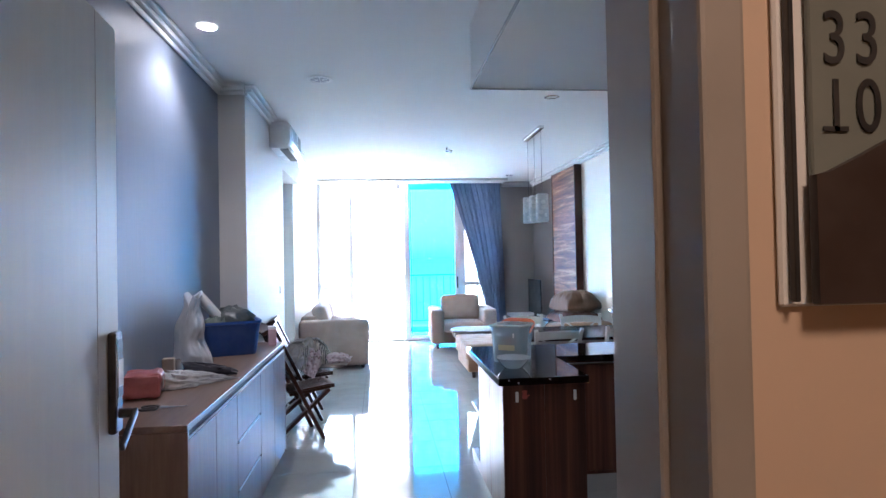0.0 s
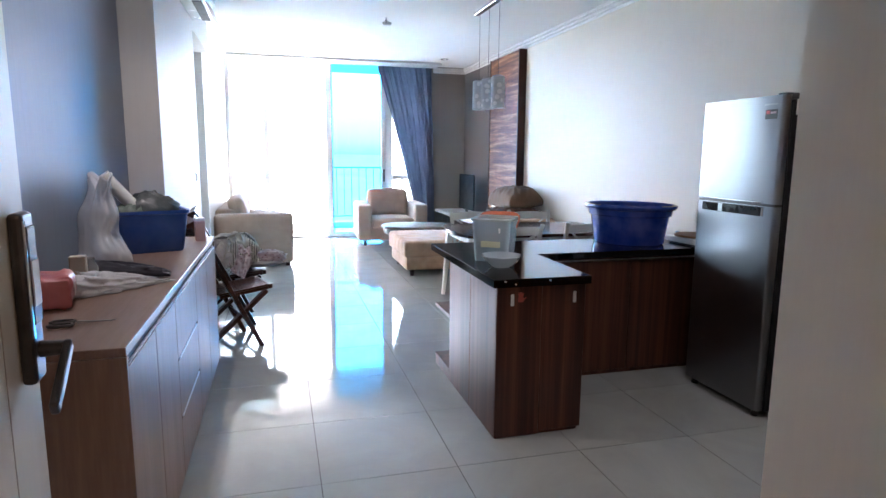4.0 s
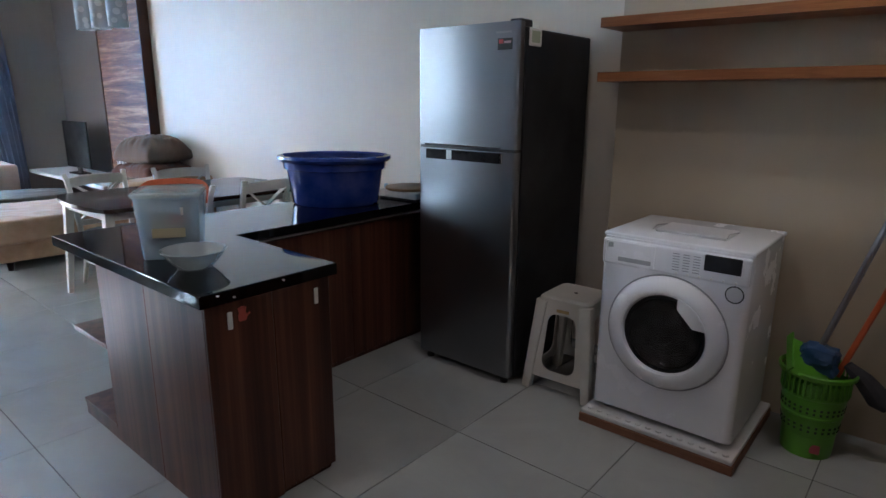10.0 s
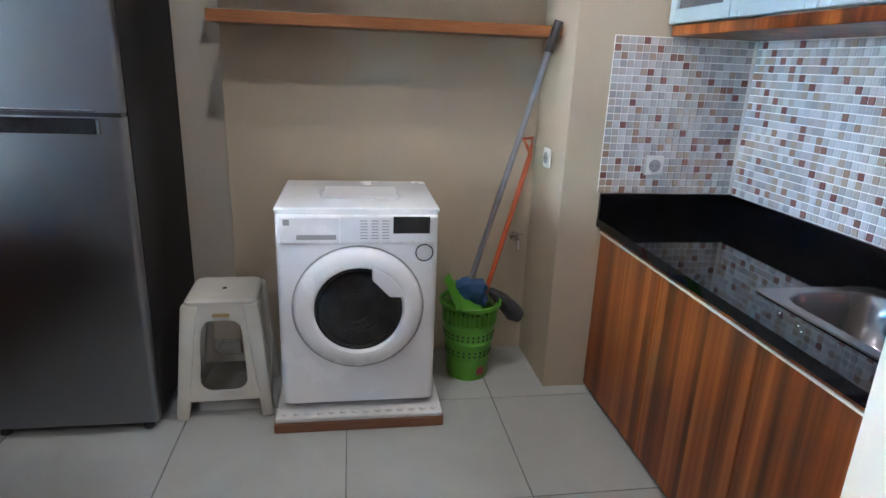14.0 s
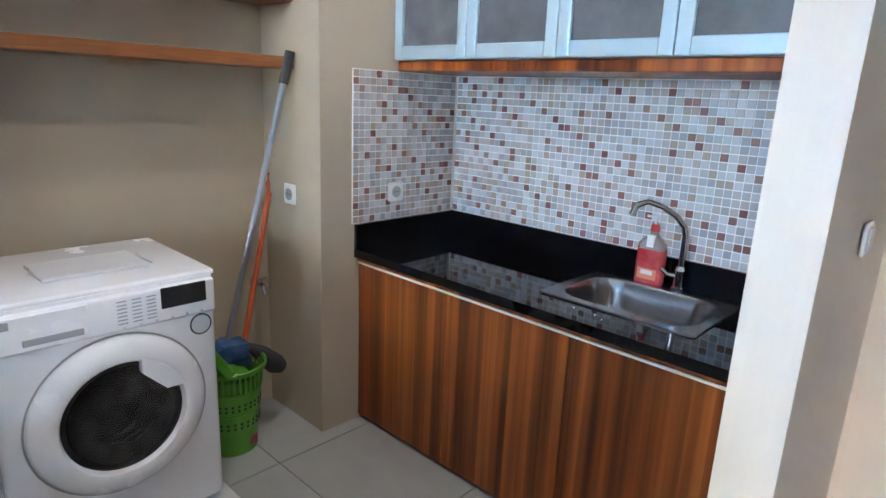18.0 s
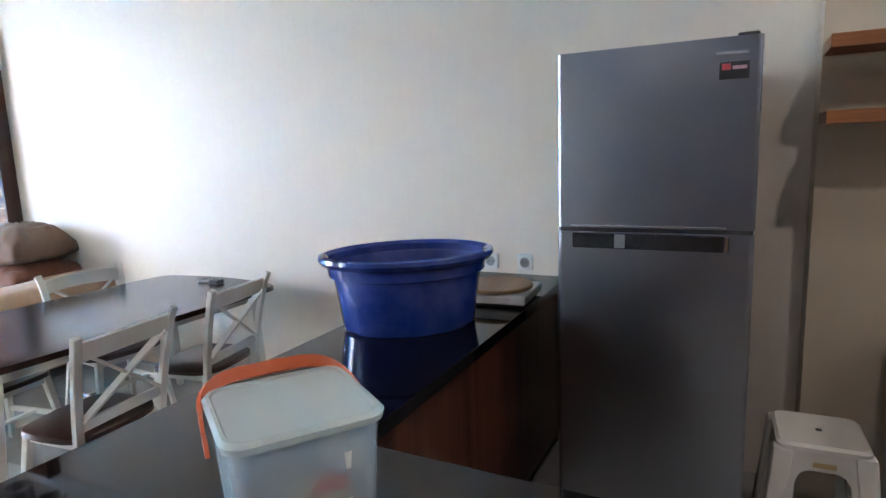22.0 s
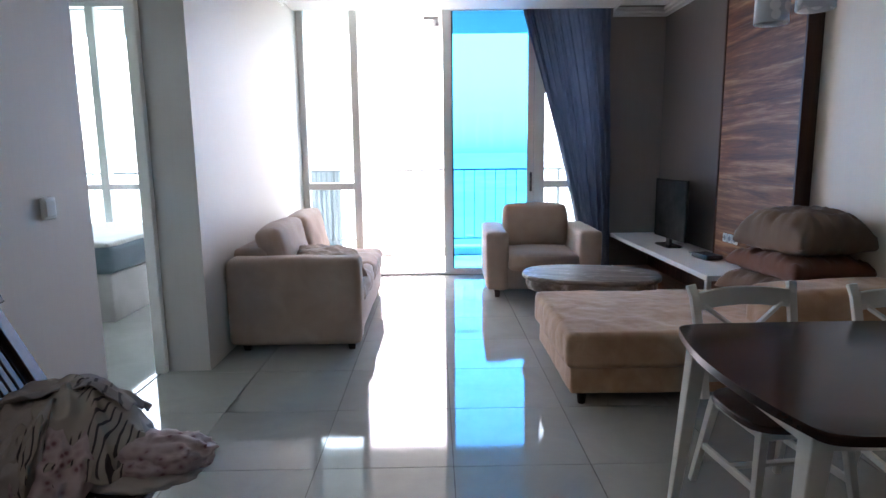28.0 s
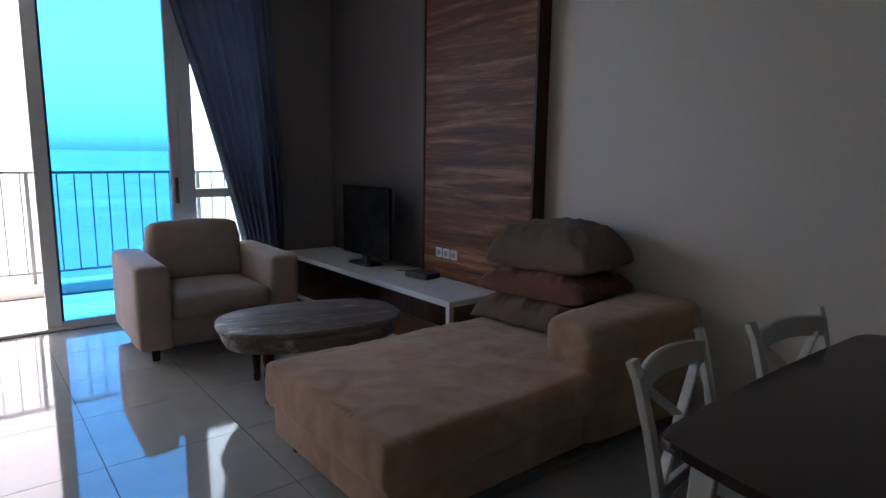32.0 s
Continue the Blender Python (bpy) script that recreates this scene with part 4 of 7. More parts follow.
loft(bm, [rr_loop(x0_, y0_, x1_, y1_, r_, KZ + z_, 8) for x0_, y0_, x1_, y1_, r_, z_ in bowl])
part("basin", bm, M_SINK, sink, "rounded basin", True)
part("rim", loft(B(), [rr_loop(x0_, y0_, x1_, y1_, r_, KZ + z_, 8) for x0_, y0_, x1_, y1_, r_, z_ in rim + bowl[:1]], False), M_SINK, sink, "flat rim")
part("drain", lathe(B(), [(0.04, 0), (0.04, 0.003), (0.03, 0.004), (0.015, 0.001)], 20, at=(0.59, -2.24, KZ - 0.154), caps=(False, True)), M_CHROME, sink, "", True)
tap = thing("kitchen_tap", "chrome swan-neck kitchen tap", "tap", pose(0.555, -2.452, KZ + 0.001))
part("base", lathe(B(), [(0.026, 0), (0.026, 0.01), (0.02, 0.016), (0.018, 0.07), (0.02, 0.075), (0.014, 0.09)], 20, caps=(True, True)), M_CHROME, tap, "", True)
part("spout", tube(B(), [(0, 0, 0.07), (0, 0, 0.20), (0.005, 0.01, 0.235), (0.03, 0.03, 0.27), (0.07, 0.06, 0.30), (0.11, 0.09, 0.315), (0.14, 0.11, 0.30), (0.15, 0.12, 0.265)], [0.012, 0.011, 0.011, 0.011, 0.011, 0.011, 0.012, 0.013], 12), M_CHROME, tap, "", True)
part("lever", tube(B(), [(0.01, 0.0, 0.05), (0.04, 0.02, 0.055), (0.06, 0.03, 0.075)], [0.012, 0.01, 0.008], 10), M_CHROME, tap, "", True)

# niche shelves
for z in (1.542, 1.787):
    sh_ = thing("wall_shelf", "thick orange-brown wooden wall shelf, empty", "shelf", None, "shelves over the washing machine")
    part("board", box(B(), (1.888, -1.728, z - 0.021), (2.128, -0.33, z + 0.021), 0.002), M_SHELF, sh_)
    part("front_edge", box(B(), (1.884, -1.728, z - 0.022), (1.8878, -0.33, z + 0.022), 0.001), M_SHELF, sh_)

# ---- white goods ----
fridge = thing("refrigerator", "dark grey steel two-door refrigerator with black sides", "refrigerator")
FX, F0, F1 = 1.505, -0.13, 0.48
part("body", box(B(), (1.565, F0 + 0.004, 0.03), (2.20, F1 - 0.004, 1.755), 0.01, 2), M_FRIDGESIDE, fridge, "matt black cabinet")
bm = B()
loft(bm, [[(x, y, z) for x, y in rounded_rect(FX, F0, 1.563, F1, 0.018, 4)] for z in (1.205, 1.777)], True, True)
top_door = part("freezer_door", bm, M_FRIDGE, fridge, "brushed grey steel door", True)
bm = B()
loft(bm, [[(x, y, z) for x, y in rounded_rect(FX, F0, 1.563, F1, 0.018, 4)] for z in (0.045, 1.19)], True, True)
low_door = part("fridge_door", bm, M_FRIDGE, fridge, "brushed grey steel door", True)
part("seal", box(B(), (1.512, F0 + 0.006, 1.188), (1.56, F1 - 0.006, 1.207)), M_BLACK, fridge)
part("handle", box(B(), (FX - 0.006, F0 + 0.085, 1.135), (FX + 0.02, F1 - 0.055, 1.186), 0.004, 2), M_BLACKGLOSS, low_door, "glossy black recessed grip")
part("handle_end", box(B(), (FX - 0.008, F0 + 0.07, 1.135), (FX + 0.01, F0 + 0.084, 1.186), 0.003), M_CHROME, low_door)
part("handle_lip", box(B(), (FX - 0.012, F0 + 0.08, 1.207), (FX + 0.01, F1 - 0.05, 1.216), 0.003, 2), M_CHROME, top_door, "chrome grip edge")
part("brand_strip", box(B(), (FX - 0.002, F0 + 0.04, 1.728), (FX + 0.002, F0 + 0.125, 1.736)), M_GREYPLASTIC, top_door)
lab = part("energy_label", box(B(), (FX - 0.002, F0 + 0.035, 1.655), (FX + 0.002, F0 + 0.115, 1.705)), M_BLACK, top_door, "small black and red printed label")
part("label_spot", box(B(), (FX - 0.003, F0 + 0.085, 1.682), (FX - 0.001, F0 + 0.108, 1.70), 0.0005), plain("label_red", (0.5, 0.05, 0.05), 0.4), lab)
part("label_text", box(B(), (FX - 0.003, F0 + 0.042, 1.683), (FX - 0.001, F0 + 0.08, 1.693)), plain("label_pink", (0.5, 0.3, 0.33), 0.4), lab)
part("hinge_cover", box(B(), (1.53, F0 + 0.01, 1.757), (1.63, F0 + 0.07, 1.79), 0.006, 2), M_BLACK, fridge)
part("tag", box(B(), (1.588, F0 - 0.004, 1.675), (1.69, F0 + 0.003, 1.755), 0.003), M_WHITEPLASTIC, fridge, "white paper tag")
part("tag_print", box(B(), (1.603, F0 - 0.0052, 1.69), (1.675, F0 - 0.0042, 1.742), 0.0004), plain("tag_print_green", (0.36, 0.42, 0.30), 0.6), fridge)
part("grip_block", box(B(), (FX - 0.0075, 0.25, 1.138), (FX + 0.0, 0.285, 1.184), 0.002), M_STEEL, low_door, "small steel plate in the grip")
for y in (F0 + 0.05, F1 - 0.05):
    part("foot", lathe(B(), [(0.02, 0), (0.022, 0.01), (0.015, 0.03)], 12, at=(1.55, y, 0), caps=(True, True)), M_BLACK, fridge)
    part("foot", lathe(B(), [(0.02, 0), (0.022, 0.01), (0.015, 0.03)], 12, at=(2.15, y, 0), caps=(True, True)), M_BLACK, fridge)

plinth = thing("washer_stand", "low brown board with white foam under the washing machine", "stand")
part("board", box(B(), (1.45, -1.228, 0.0), (2.08, -0.565, 0.042), 0.003), wood("stand_wood", (0.13, 0.055, 0.03), (0.19, 0.085, 0.045), (0.25, 0.12, 0.07), 1, 0.5), plinth)
bm = B()
box(bm, (1.455, -1.223, 0.042), (2.08, -0.57, 0.062), 0.004)
for k in range(14):
    cyl(bm, (1.485, -1.19 + 0.045 * k, 0.06), (1.485, -1.19 + 0.045 * k, 0.07), 0.014, 0.012, 10)
part("foam_sheet", bm, plain("white_foam", (0.62, 0.62, 0.6), 0.9, vary=0.1, grain=200, bump=0.3), plinth, "dimpled white foam sheet")

washer = thing("washing_machine", "white front-loading washing machine with a round dark glass door", "washing machine")
WX, W0, W1, WZ = 1.52, -1.192, -0.592, 0.886
RY, RZ = -0.892, 0.494   # porthole
bm = B()
loft(bm, [[(x, y, z) for x, y in rounded_rect(WX + i, W0 + i, 2.04, W1 - i, 0.028, 5)] for z, i in ((0.09, 0.0), (0.872, 0.0))], True, True)
part("body", bm, M_WHITEMETAL, washer, "", True)
for y in (W0 + 0.06, W1 - 0.06):
    for x in (WX + 0.05, 1.98):
        part("foot", cyl(B(), (x, y, 0.063), (x, y, 0.092), 0.022, 0.022, 12), M_GREYPLASTIC, washer)
part("top_panel", box(B(), (WX + 0.006, W0 - 0.003, 0.866), (2.05, W1 + 0.003, WZ), 0.009, 3), M_WHITEMETAL, washer, "", True)
front = part("control_panel", box(B(), (WX - 0.014, W0 + 0.006, 0.752), (WX + 0.02, W1 - 0.006, 0.862), 0.010, 3), M_WHITEMETAL, washer, "white control panel", True)
part("display", box(B(), (WX - 0.0165, W0 + 0.036, 0.794), (WX - 0.010, W0 + 0.172, 0.858), 0.002), plain("dark_display", (0.006, 0.006, 0.007), 0.3, vary=0.05, bump=0, Specular_IOR_Level=0.15), front, "black display window")
part("detergent_drawer", box(B(), (WX - 0.017, W1 - 0.235, 0.758), (WX - 0.008, W1 - 0.02, 0.856), 0.003), M_WHITEMETAL, front)
# no hollow is cut: a grey plate gives the grip its shade by colour
part("drawer_grip", box(B(), (WX - 0.0185, W1 - 0.222, 0.770), (WX - 0.012, W1 - 0.077, 0.792), 0.003), M_GREYPLASTIC, front, "grey plate coloured as the shade of a grip hollow")
part("brand_mark", box(B(), (WX - 0.0185, W1 - 0.055, 0.826), (WX - 0.0165, W1 - 0.032, 0.848), 0.001), M_GREYPLASTIC, front)
me = mesh_of("programme_mark", box(B(), (-0.001, -0.013, -0.0016), (0.001, 0.013, 0.0016)), M_GREYPLASTIC)
for c in range(3):
    for r in range(7):
        piece("programme_mark", me, front, (WX - 0.0148, W0 + 0.20 + 0.04 * c, 0.842 - 0.011 * r))
me = mesh_of("button", cyl(B(), (0, 0, 0), (-0.003, 0, 0), 0.005, 0.004, 10), M_WHITEPLASTIC)
for k in range(6):
    piece("button", me, front, (WX - 0.014, W0 + 0.05 + 0.045 * k, 0.763))
part("round_sticker", lathe(B(), [(0.034, 0), (0.034, 0.0015), (0.029, 0.0018)], 24, caps=(True, True)), plain("sticker_white", (0.6, 0.6, 0.6), 0.4), washer, "round printed sticker with a black rim").matrix_local = pose(WX - 0.001, -1.139, 0.715, 0, -90, 0)
part("sticker_rim", lathe(B(), [(0.030, 0.0019), (0.034, 0.0021), (0.035, 0.0016)], 24, caps=(False, False)), M_BLACK, washer).matrix_local = pose(WX - 0.001, -1.139, 0.715, 0, -90, 0)
door = part("door_ring", lathe(B(), [(0.243, 0.0), (0.243, 0.010), (0.236, 0.022), (0.215, 0.036), (0.186, 0.042), (0.174, 0.037), (0.166, 0.018)], 56, caps=(False, False)), M_WHITEMETAL, washer, "thick white porthole ring", True)
door.matrix_local = pose(WX + 0.001, RY, RZ, 0, -90, 0)
part("ring_gap", lathe(B(), [(0.244, 0.0005), (0.250, 0.003), (0.252, 0.0)], 56, caps=(False, False)), M_GREYPLASTIC, washer).matrix_local = pose(WX + 0.001, RY, RZ, 0, -90, 0)
part("drum", lathe(B(), [(0.168, 0.017), (0.150, 0.0105), (0.125, 0.0070), (0.09, 0.0052), (0.05, 0.0042), (0.004, 0.0036)], 48, caps=(False, True)), plain("dark_drum_steel", (0.075, 0.075, 0.08), 0.16, 0.9, vary=0.5, scale=18, grain=30, bump=0.5), door, "dark steel drum", True)
part("gasket", lathe(B(), [(0.169, 0.018), (0.160, 0.020), (0.152, 0.0125)], 48, caps=(False, False)), plain("grey_rubber", (0.10, 0.10, 0.10), 0.5), door, "grey rubber gasket", True)
part("glass", lathe(B(), [(0.167, 0.020), (0.14, 0.027), (0.09, 0.033), (0.04, 0.035), (0.004, 0.036)], 40, caps=(False, True)), clear("door_glass", (0.55, 0.56, 0.58), 0.03, 1.45), door, "bulging clear glass", True)
bm = B()
slab(bm, [(0.176, -0.050), (0.128, -0.050), (0.122, -0.056), (0.064, -0.112), (0.057, -0.118), (0.055, -0.172), (0.09, -0.158), (0.125, -0.132), (0.155, -0.095)][::-1], 0.016, 0.0425, 0.004, 2)
part("door_grip", bm, M_WHITEMETAL, door, "white grip set into the ring")
for k, (r_, a0, a1) in enumerate(((0.085, 150, 235), (0.055, 165, 255), (0.11, 195, 250))):
    pts = [(r_ * math.cos(radians(a0 + (a1 - a0) * i / 8)) * 0.8 - 0.01, r_ * math.sin(radians(a0 + (a1 - a0) * i / 8)) + 0.02, 0.009) for i in range(9)]
    part("drum_fin", tube(B(), pts, [0.001, 0.003, 0.005, 0.006, 0.007, 0.006, 0.005, 0.003, 0.001], 8), M_DRUM, door, "", True)
lint = tagged(part("folded_booklet", box(B(), (1.66, -1.05, WZ + 0.0005), (1.86, -0.76, WZ + 0.012), 0.004, 2), plain("white_paper_bag", (0.66, 0.67, 0.68), 0.35, vary=0.1, grain=40, bump=0.5)), "white manual in a clear wrapper on the washing machine", "booklet")
for y in (-1.055, -0.755):
    bm = tube(B(), [(1.65, y, WZ + 0.014), (1.72, y + 0.01, WZ + 0.018), (1.80, y - 0.006, WZ + 0.014)], 0.0018, 6)
    part("tie", bm, M_GREYPLASTIC, lint)


def stool():
    th = thing("plastic_stool", "aged white plastic stool with cut-out sides beside the refrigerator", "stool", pose(1.76, -0.355, 0, 0, 0, 2))
    part("seat", loft(B(), [rr_loop(-0.135, -0.135, 0.135, 0.135, 0.03, 0.47), rr_loop(-0.135, -0.135, 0.135, 0.135, 0.03, 0.485), rr_loop(-0.125, -0.125, 0.125, 0.125, 0.03, 0.495), rr_loop(-0.10, -0.10, 0.10, 0.10, 0.03, 0.493)], True, True), M_STOOL, th, "", True)
    part("seat_hole", cyl(B(), (0, 0, 0.492), (0, 0, 0.4945), 0.010, 0.010, 12), M_DARKGAP, th)
    for sx in (-1, 1):
        for sy in (-1, 1):
            bm = B()
            top, bot = Vector((sx * 0.115, sy * 0.115, 0.472)), Vector((sx * 0.165, sy * 0.165, 0.0))
            bar(bm, bot, top, 0.045, 0.045, (1, 0, 0), 0.008, 0.06, 0.06)
            part("leg", bm, M_STOOL, th, "", True)
    for k in range(4):
        loops = []
        for dep in (0.0, 0.007):
            for inner in (False, True):
                pts = rounded_rect(-0.088, 0.118, 0.088, 0.41, 0.05) if inner else rounded_rect(-0.15, 0.075, 0.15, 0.478, 0.012)
                lp = []
                for x, z in pts:
                    f = 1 - 0.27 * z / 0.478
                    lp.append((x * f * 1.12, -(0.168 * f + 0.008) + dep, z))
                loops.append(lp)
        front_o, front_i, back_o, back_i = loops
        bm = loft(B(), [front_o, front_i, back_i, back_o, front_o], False, False)
        bmesh.ops.remove_doubles(bm, verts=bm.verts[:], dist=1e-5)
        part("side_panel", bm, M_STOOL, th).matrix_local = pose(0, 0, 0, 0, 0, 90 * k)
    part("label", box(B(), (-0.1425, -0.035, 0.425), (-0.139, 0.03, 0.44)), plain("gold_label", (0.4, 0.28, 0.1), 0.4), th, "small gold printed mark")
    return th


stool()


def basket():
    th = thing("waste_basket", "bright green plastic lattice waste basket", "basket", pose(1.885, -1.405, 0) @ Matrix.Diagonal((0.9, 0.9, 0.97, 1)))
    part("base", lathe(B(), [(0.105, 0.0), (0.107, 0.02), (0.112, 0.10)], 32, caps=(True, False)), M_GREEN, th, "", True)
    part("rim", lathe(B(), [(0.150, 0.365), (0.158, 0.368), (0.160, 0.385), (0.152, 0.39), (0.146, 0.38)], 36, caps=(False, False)), M_GREEN, th, "", True)
    part("wall", lathe(B(), [(0.112, 0.10), (0.115, 0.11), (0.124, 0.185), (0.127, 0.188), (0.127, 0.196), (0.125, 0.199), (0.133, 0.275), (0.137, 0.278), (0.137, 0.288), (0.133, 0.289)], 40, caps=(False, False)), M_GREEN, th, "", True)
    me_b = mesh_of("bar", box(B(), (-0.002, -0.005, 0.285), (0.002, 0.005, 0.372)), M_GREEN)
    for k in range(36):
        a = 2 * math.pi * k / 36
        piece("bar", me_b, th, (0.139 * math.cos(a), 0.139 * math.sin(a), 0), (0, radians(7) * 0, a))
    for z_, r_, n_ in ((0.235, 0.1295, 30), (0.215, 0.1272, 30), (0.15, 0.1205, 26), (0.13, 0.118, 26)):
        bm = B()
        for k in range(n_):
            a = 2 * math.pi * (k + 0.5 * (round(z_ * 100) % 2)) / n_
            boxm(bm, (0.0035, 0.010, 0.010), pose(r_ * math.cos(a), r_ * math.sin(a), z_, 0, 0, math.degrees(a)))
        tagged(part("slot_band", bm, plain("slot_shade", (0.012, 0.05, 0.004), 0.7), th, "dark slots"), "rows of small dark slots", kind="stuff")
    part("liner", lathe(B(), [(0.10, 0.03), (0.103, 0.1), (0.121, 0.25), (0.131, 0.34)], 28, caps=(True, False)), plain("green_liner", (0.075, 0.30, 0.01), 0.5), th)
    part("price_tag", box(B(), (-0.108, -0.05, 0.03), (-0.1055, -0.01, 0.07)), plain("tag_red", (0.35, 0.05, 0.06), 0.4), th).matrix_local = pose(0, 0, 0, 0, 0, 10)
    return th


basket()
pan = thing("dustpan", "bright green plastic dustpan stuck in the basket", "dustpan", pose(1.84, -1.365, 0.395, 25, -30, 15) @ Matrix.Diagonal((0.85, 0.85, 0.85, 1)))
part("scoop", box(B(), (-0.11, -0.10, 0.0), (0.11, 0.10, 0.012), 0.004, 2), M_GREEN, pan)
part("lip", box(B(), (-0.11, 0.09, 0.0), (0.11, 0.10, 0.05), 0.004, 2), M_GREEN, pan)

mop = thing("mop", "long steel-handled mop with a blue head leaning in the corner", "mop")
a, b = Vector((1.87, -1.698, 1.56)), Vector((1.885, -1.40, 0.455))
part("handle", tube(B(), [b, b.lerp(a, 0.5), a], 0.0125, 10), brushed("mop_steel", (0.4, 0.43, 0.5), 0.3), mop, "", True)
part("grip", tube(B(), [a - (a - b) * 0.09, a - (a - b) * 0.05, a + (a - b) * 0.02], 0.019, 10), M_BLACK, mop, "", True)
bm = B()
rbox(bm, (1.82, -1.47, 0.36), (1.94, -1.33, 0.465), 0.03, 5, 0.02, 22)
part("head", bm, plain("blue_mop_plastic", (0.01, 0.07, 0.19), 0.5), mop, "blue mop head", True)
broom = thing("broom", "orange plastic broom with a dark brush leaning in the corner", "broom")
a, b = Vector((1.995, -1.668, 1.02)), Vector((1.915, -1.47, 0.34))
part("handle", tube(B(), [b, b.lerp(a, 0.5), a], 0.012, 10), M_ORANGE, broom, "", True)
part("hang_loop", tube(B(), [a, a + Vector((-0.03, 0.03, 0.05)), a + Vector((-0.02, 0.045, 0.075)), a + Vector((0.02, -0.01, 0.075)), a + Vector((0.012, -0.005, 0.04)), a], 0.007, 8), M_ORANGE, broom, "", True)
brush = thing("hand_brush", "dark grey brush hanging over the basket edge", "brush")
part("bristles", tube(B(), [(1.90, -1.50, 0.405), (1.905, -1.56, 0.355), (1.91, -1.62, 0.29), (1.91, -1.655, 0.265)], [0.018, 0.035, 0.045, 0.03], 10), plain("dark_bristle", (0.035, 0.035, 0.04), 0.9, bump=0.5), brush, "", True)
wtap = thing("wall_tap", "small chrome garden tap on the niche wall", "tap", pose(2.13, -1.66, 0.60))
part("body", tube(B(), [(0, 0, 0), (-0.05, 0, 0), (-0.08, 0, -0.005), (-0.095, 0, -0.04)], 0.011, 10), M_CHROME, wtap, "", True)
part("flange", cyl(B(), (0.0, 0, 0), (-0.008, 0, 0), 0.025, 0.022, 16), M_CHROME, wtap, "", True)
part("lever", box(B(), (-0.06, -0.03, 0.02), (-0.045, 0.05, 0.028), 0.003), M_CHROME, wtap)
part("stem", cyl(B(), (-0.052, 0, 0.008), (-0.052, 0, 0.022), 0.007, 0.007, 10), M_CHROME, wtap)


def socket(m, label="white wall socket with a round recess", name="wall_socket", kind="socket"):
    """A socket or switch plate that faces its own -y."""
    th = thing(name, label, kind, m)
    part("plate", box(B(), (-0.042, -0.012, -0.042), (0.042, 0.0, 0.042), 0.008, 3), M_SWITCH, th, "", True)
    if kind == "socket":
        part("recess", lathe(B(), [(0.025, 0.0), (0.025, 0.0025), (0.0215, 0.003), (0.0205, 0.0008)], 24, caps=(False, True)), M_GREYPLASTIC, th, "grey round recess").matrix_local = pose(0, -0.0121, 0, 90, 0, 0)
        for x in (-0.009, 0.009):
            part("pin_hole", cyl(B(), (x, -0.0142, 0), (x, -0.0128, 0), 0.0032, 0.0032, 8), M_BLACK, th)
    else:
        part("rocker", box(B(), (-0.026, -0.017, -0.03), (0.026, -0.011, 0.03), 0.003, 2), M_SWITCH, th)
    return th


socket(pose(1.715 - 0.004, -2.115, 1.028, 0, 0, -90))
socket(pose(1.922, -1.73 + 0.001, 1.02, 0, 0, 180))
for y in (0.875, 1.06):
    socket(pose(XR, y, 0.91, 0, 0, -90))
for k in range(3):
    socket(pose(2.214, 6.16 - 0.088 * k, 0.672, 0, 0, -90) @ Matrix.Diagonal((0.9, 0.9, 0.9, 1)))
socket(pose(0.0, -2.115, 1.15, 0, 0, -90), "white rocker light switch", "light_switch", "switch")
socket(pose(XA, 3.27, 1.235, 0, 0, 90), "white rocker light switch", "light_switch", "switch")

# ---- on the sink counter ----
soap = thing("soap_bottle", "clear pump bottle of red dish soap beside the tap", "bottle", pose(0.665, -2.448, KZ + 0.001))
part("bottle", loft(B(), [rr_loop(-0.050, -0.024, 0.050, 0.024, 0.02, 0), rr_loop(-0.053, -0.027, 0.053, 0.027, 0.022, 0.012), rr_loop(-0.053, -0.027, 0.053, 0.027, 0.022, 0.132)], True, True), plain("red_dish_soap", (0.50, 0.035, 0.035), 0.12, vary=0.15, scale=20), soap, "body full of red dish soap", True)
part("shoulder", loft(B(), [rr_loop(-0.053, -0.027, 0.053, 0.027, 0.022, 0.1325), rr_loop(-0.050, -0.026, 0.050, 0.026, 0.022, 0.152), rr_loop(-0.024, -0.017, 0.024, 0.017, 0.012, 0.178), rr_loop(-0.015, -0.014, 0.015, 0.014, 0.012, 0.188), rr_loop(-0.015, -0.014, 0.015, 0.014, 0.012, 0.198)], True, True), milky("clear_bottle", (0.80, 0.72, 0.70), 0.7, 0.08), soap, "empty clear shoulder", True)
part("label", box(B(), (-0.036, 0.0272, 0.022), (0.036, 0.0288, 0.062), 0.0005), plain("label_orange", (0.62, 0.25, 0.12), 0.4), soap, "orange and white printed label")
part("label_print", box(B(), (-0.022, 0.0289, 0.040), (0.022, 0.0296, 0.056)), M_WHITEPLASTIC, soap)
part("neck_label", box(B(), (-0.013, 0.0150, 0.142), (0.013, 0.0290, 0.186), 0.001), M_WHITEPLASTIC, soap, "white neck tag")
part("cap", cyl(B(), (0, 0, 0.1985), (0, 0, 0.225), 0.017, 0.013, 14), plain("red_cap", (0.5, 0.03, 0.03), 0.35), soap, "", True)
part("pump", tube(B(), [(0, 0, 0.225), (0, 0, 0.25), (0.03, 0.012, 0.252)], 0.005, 8), M_WHITEPLASTIC, soap)

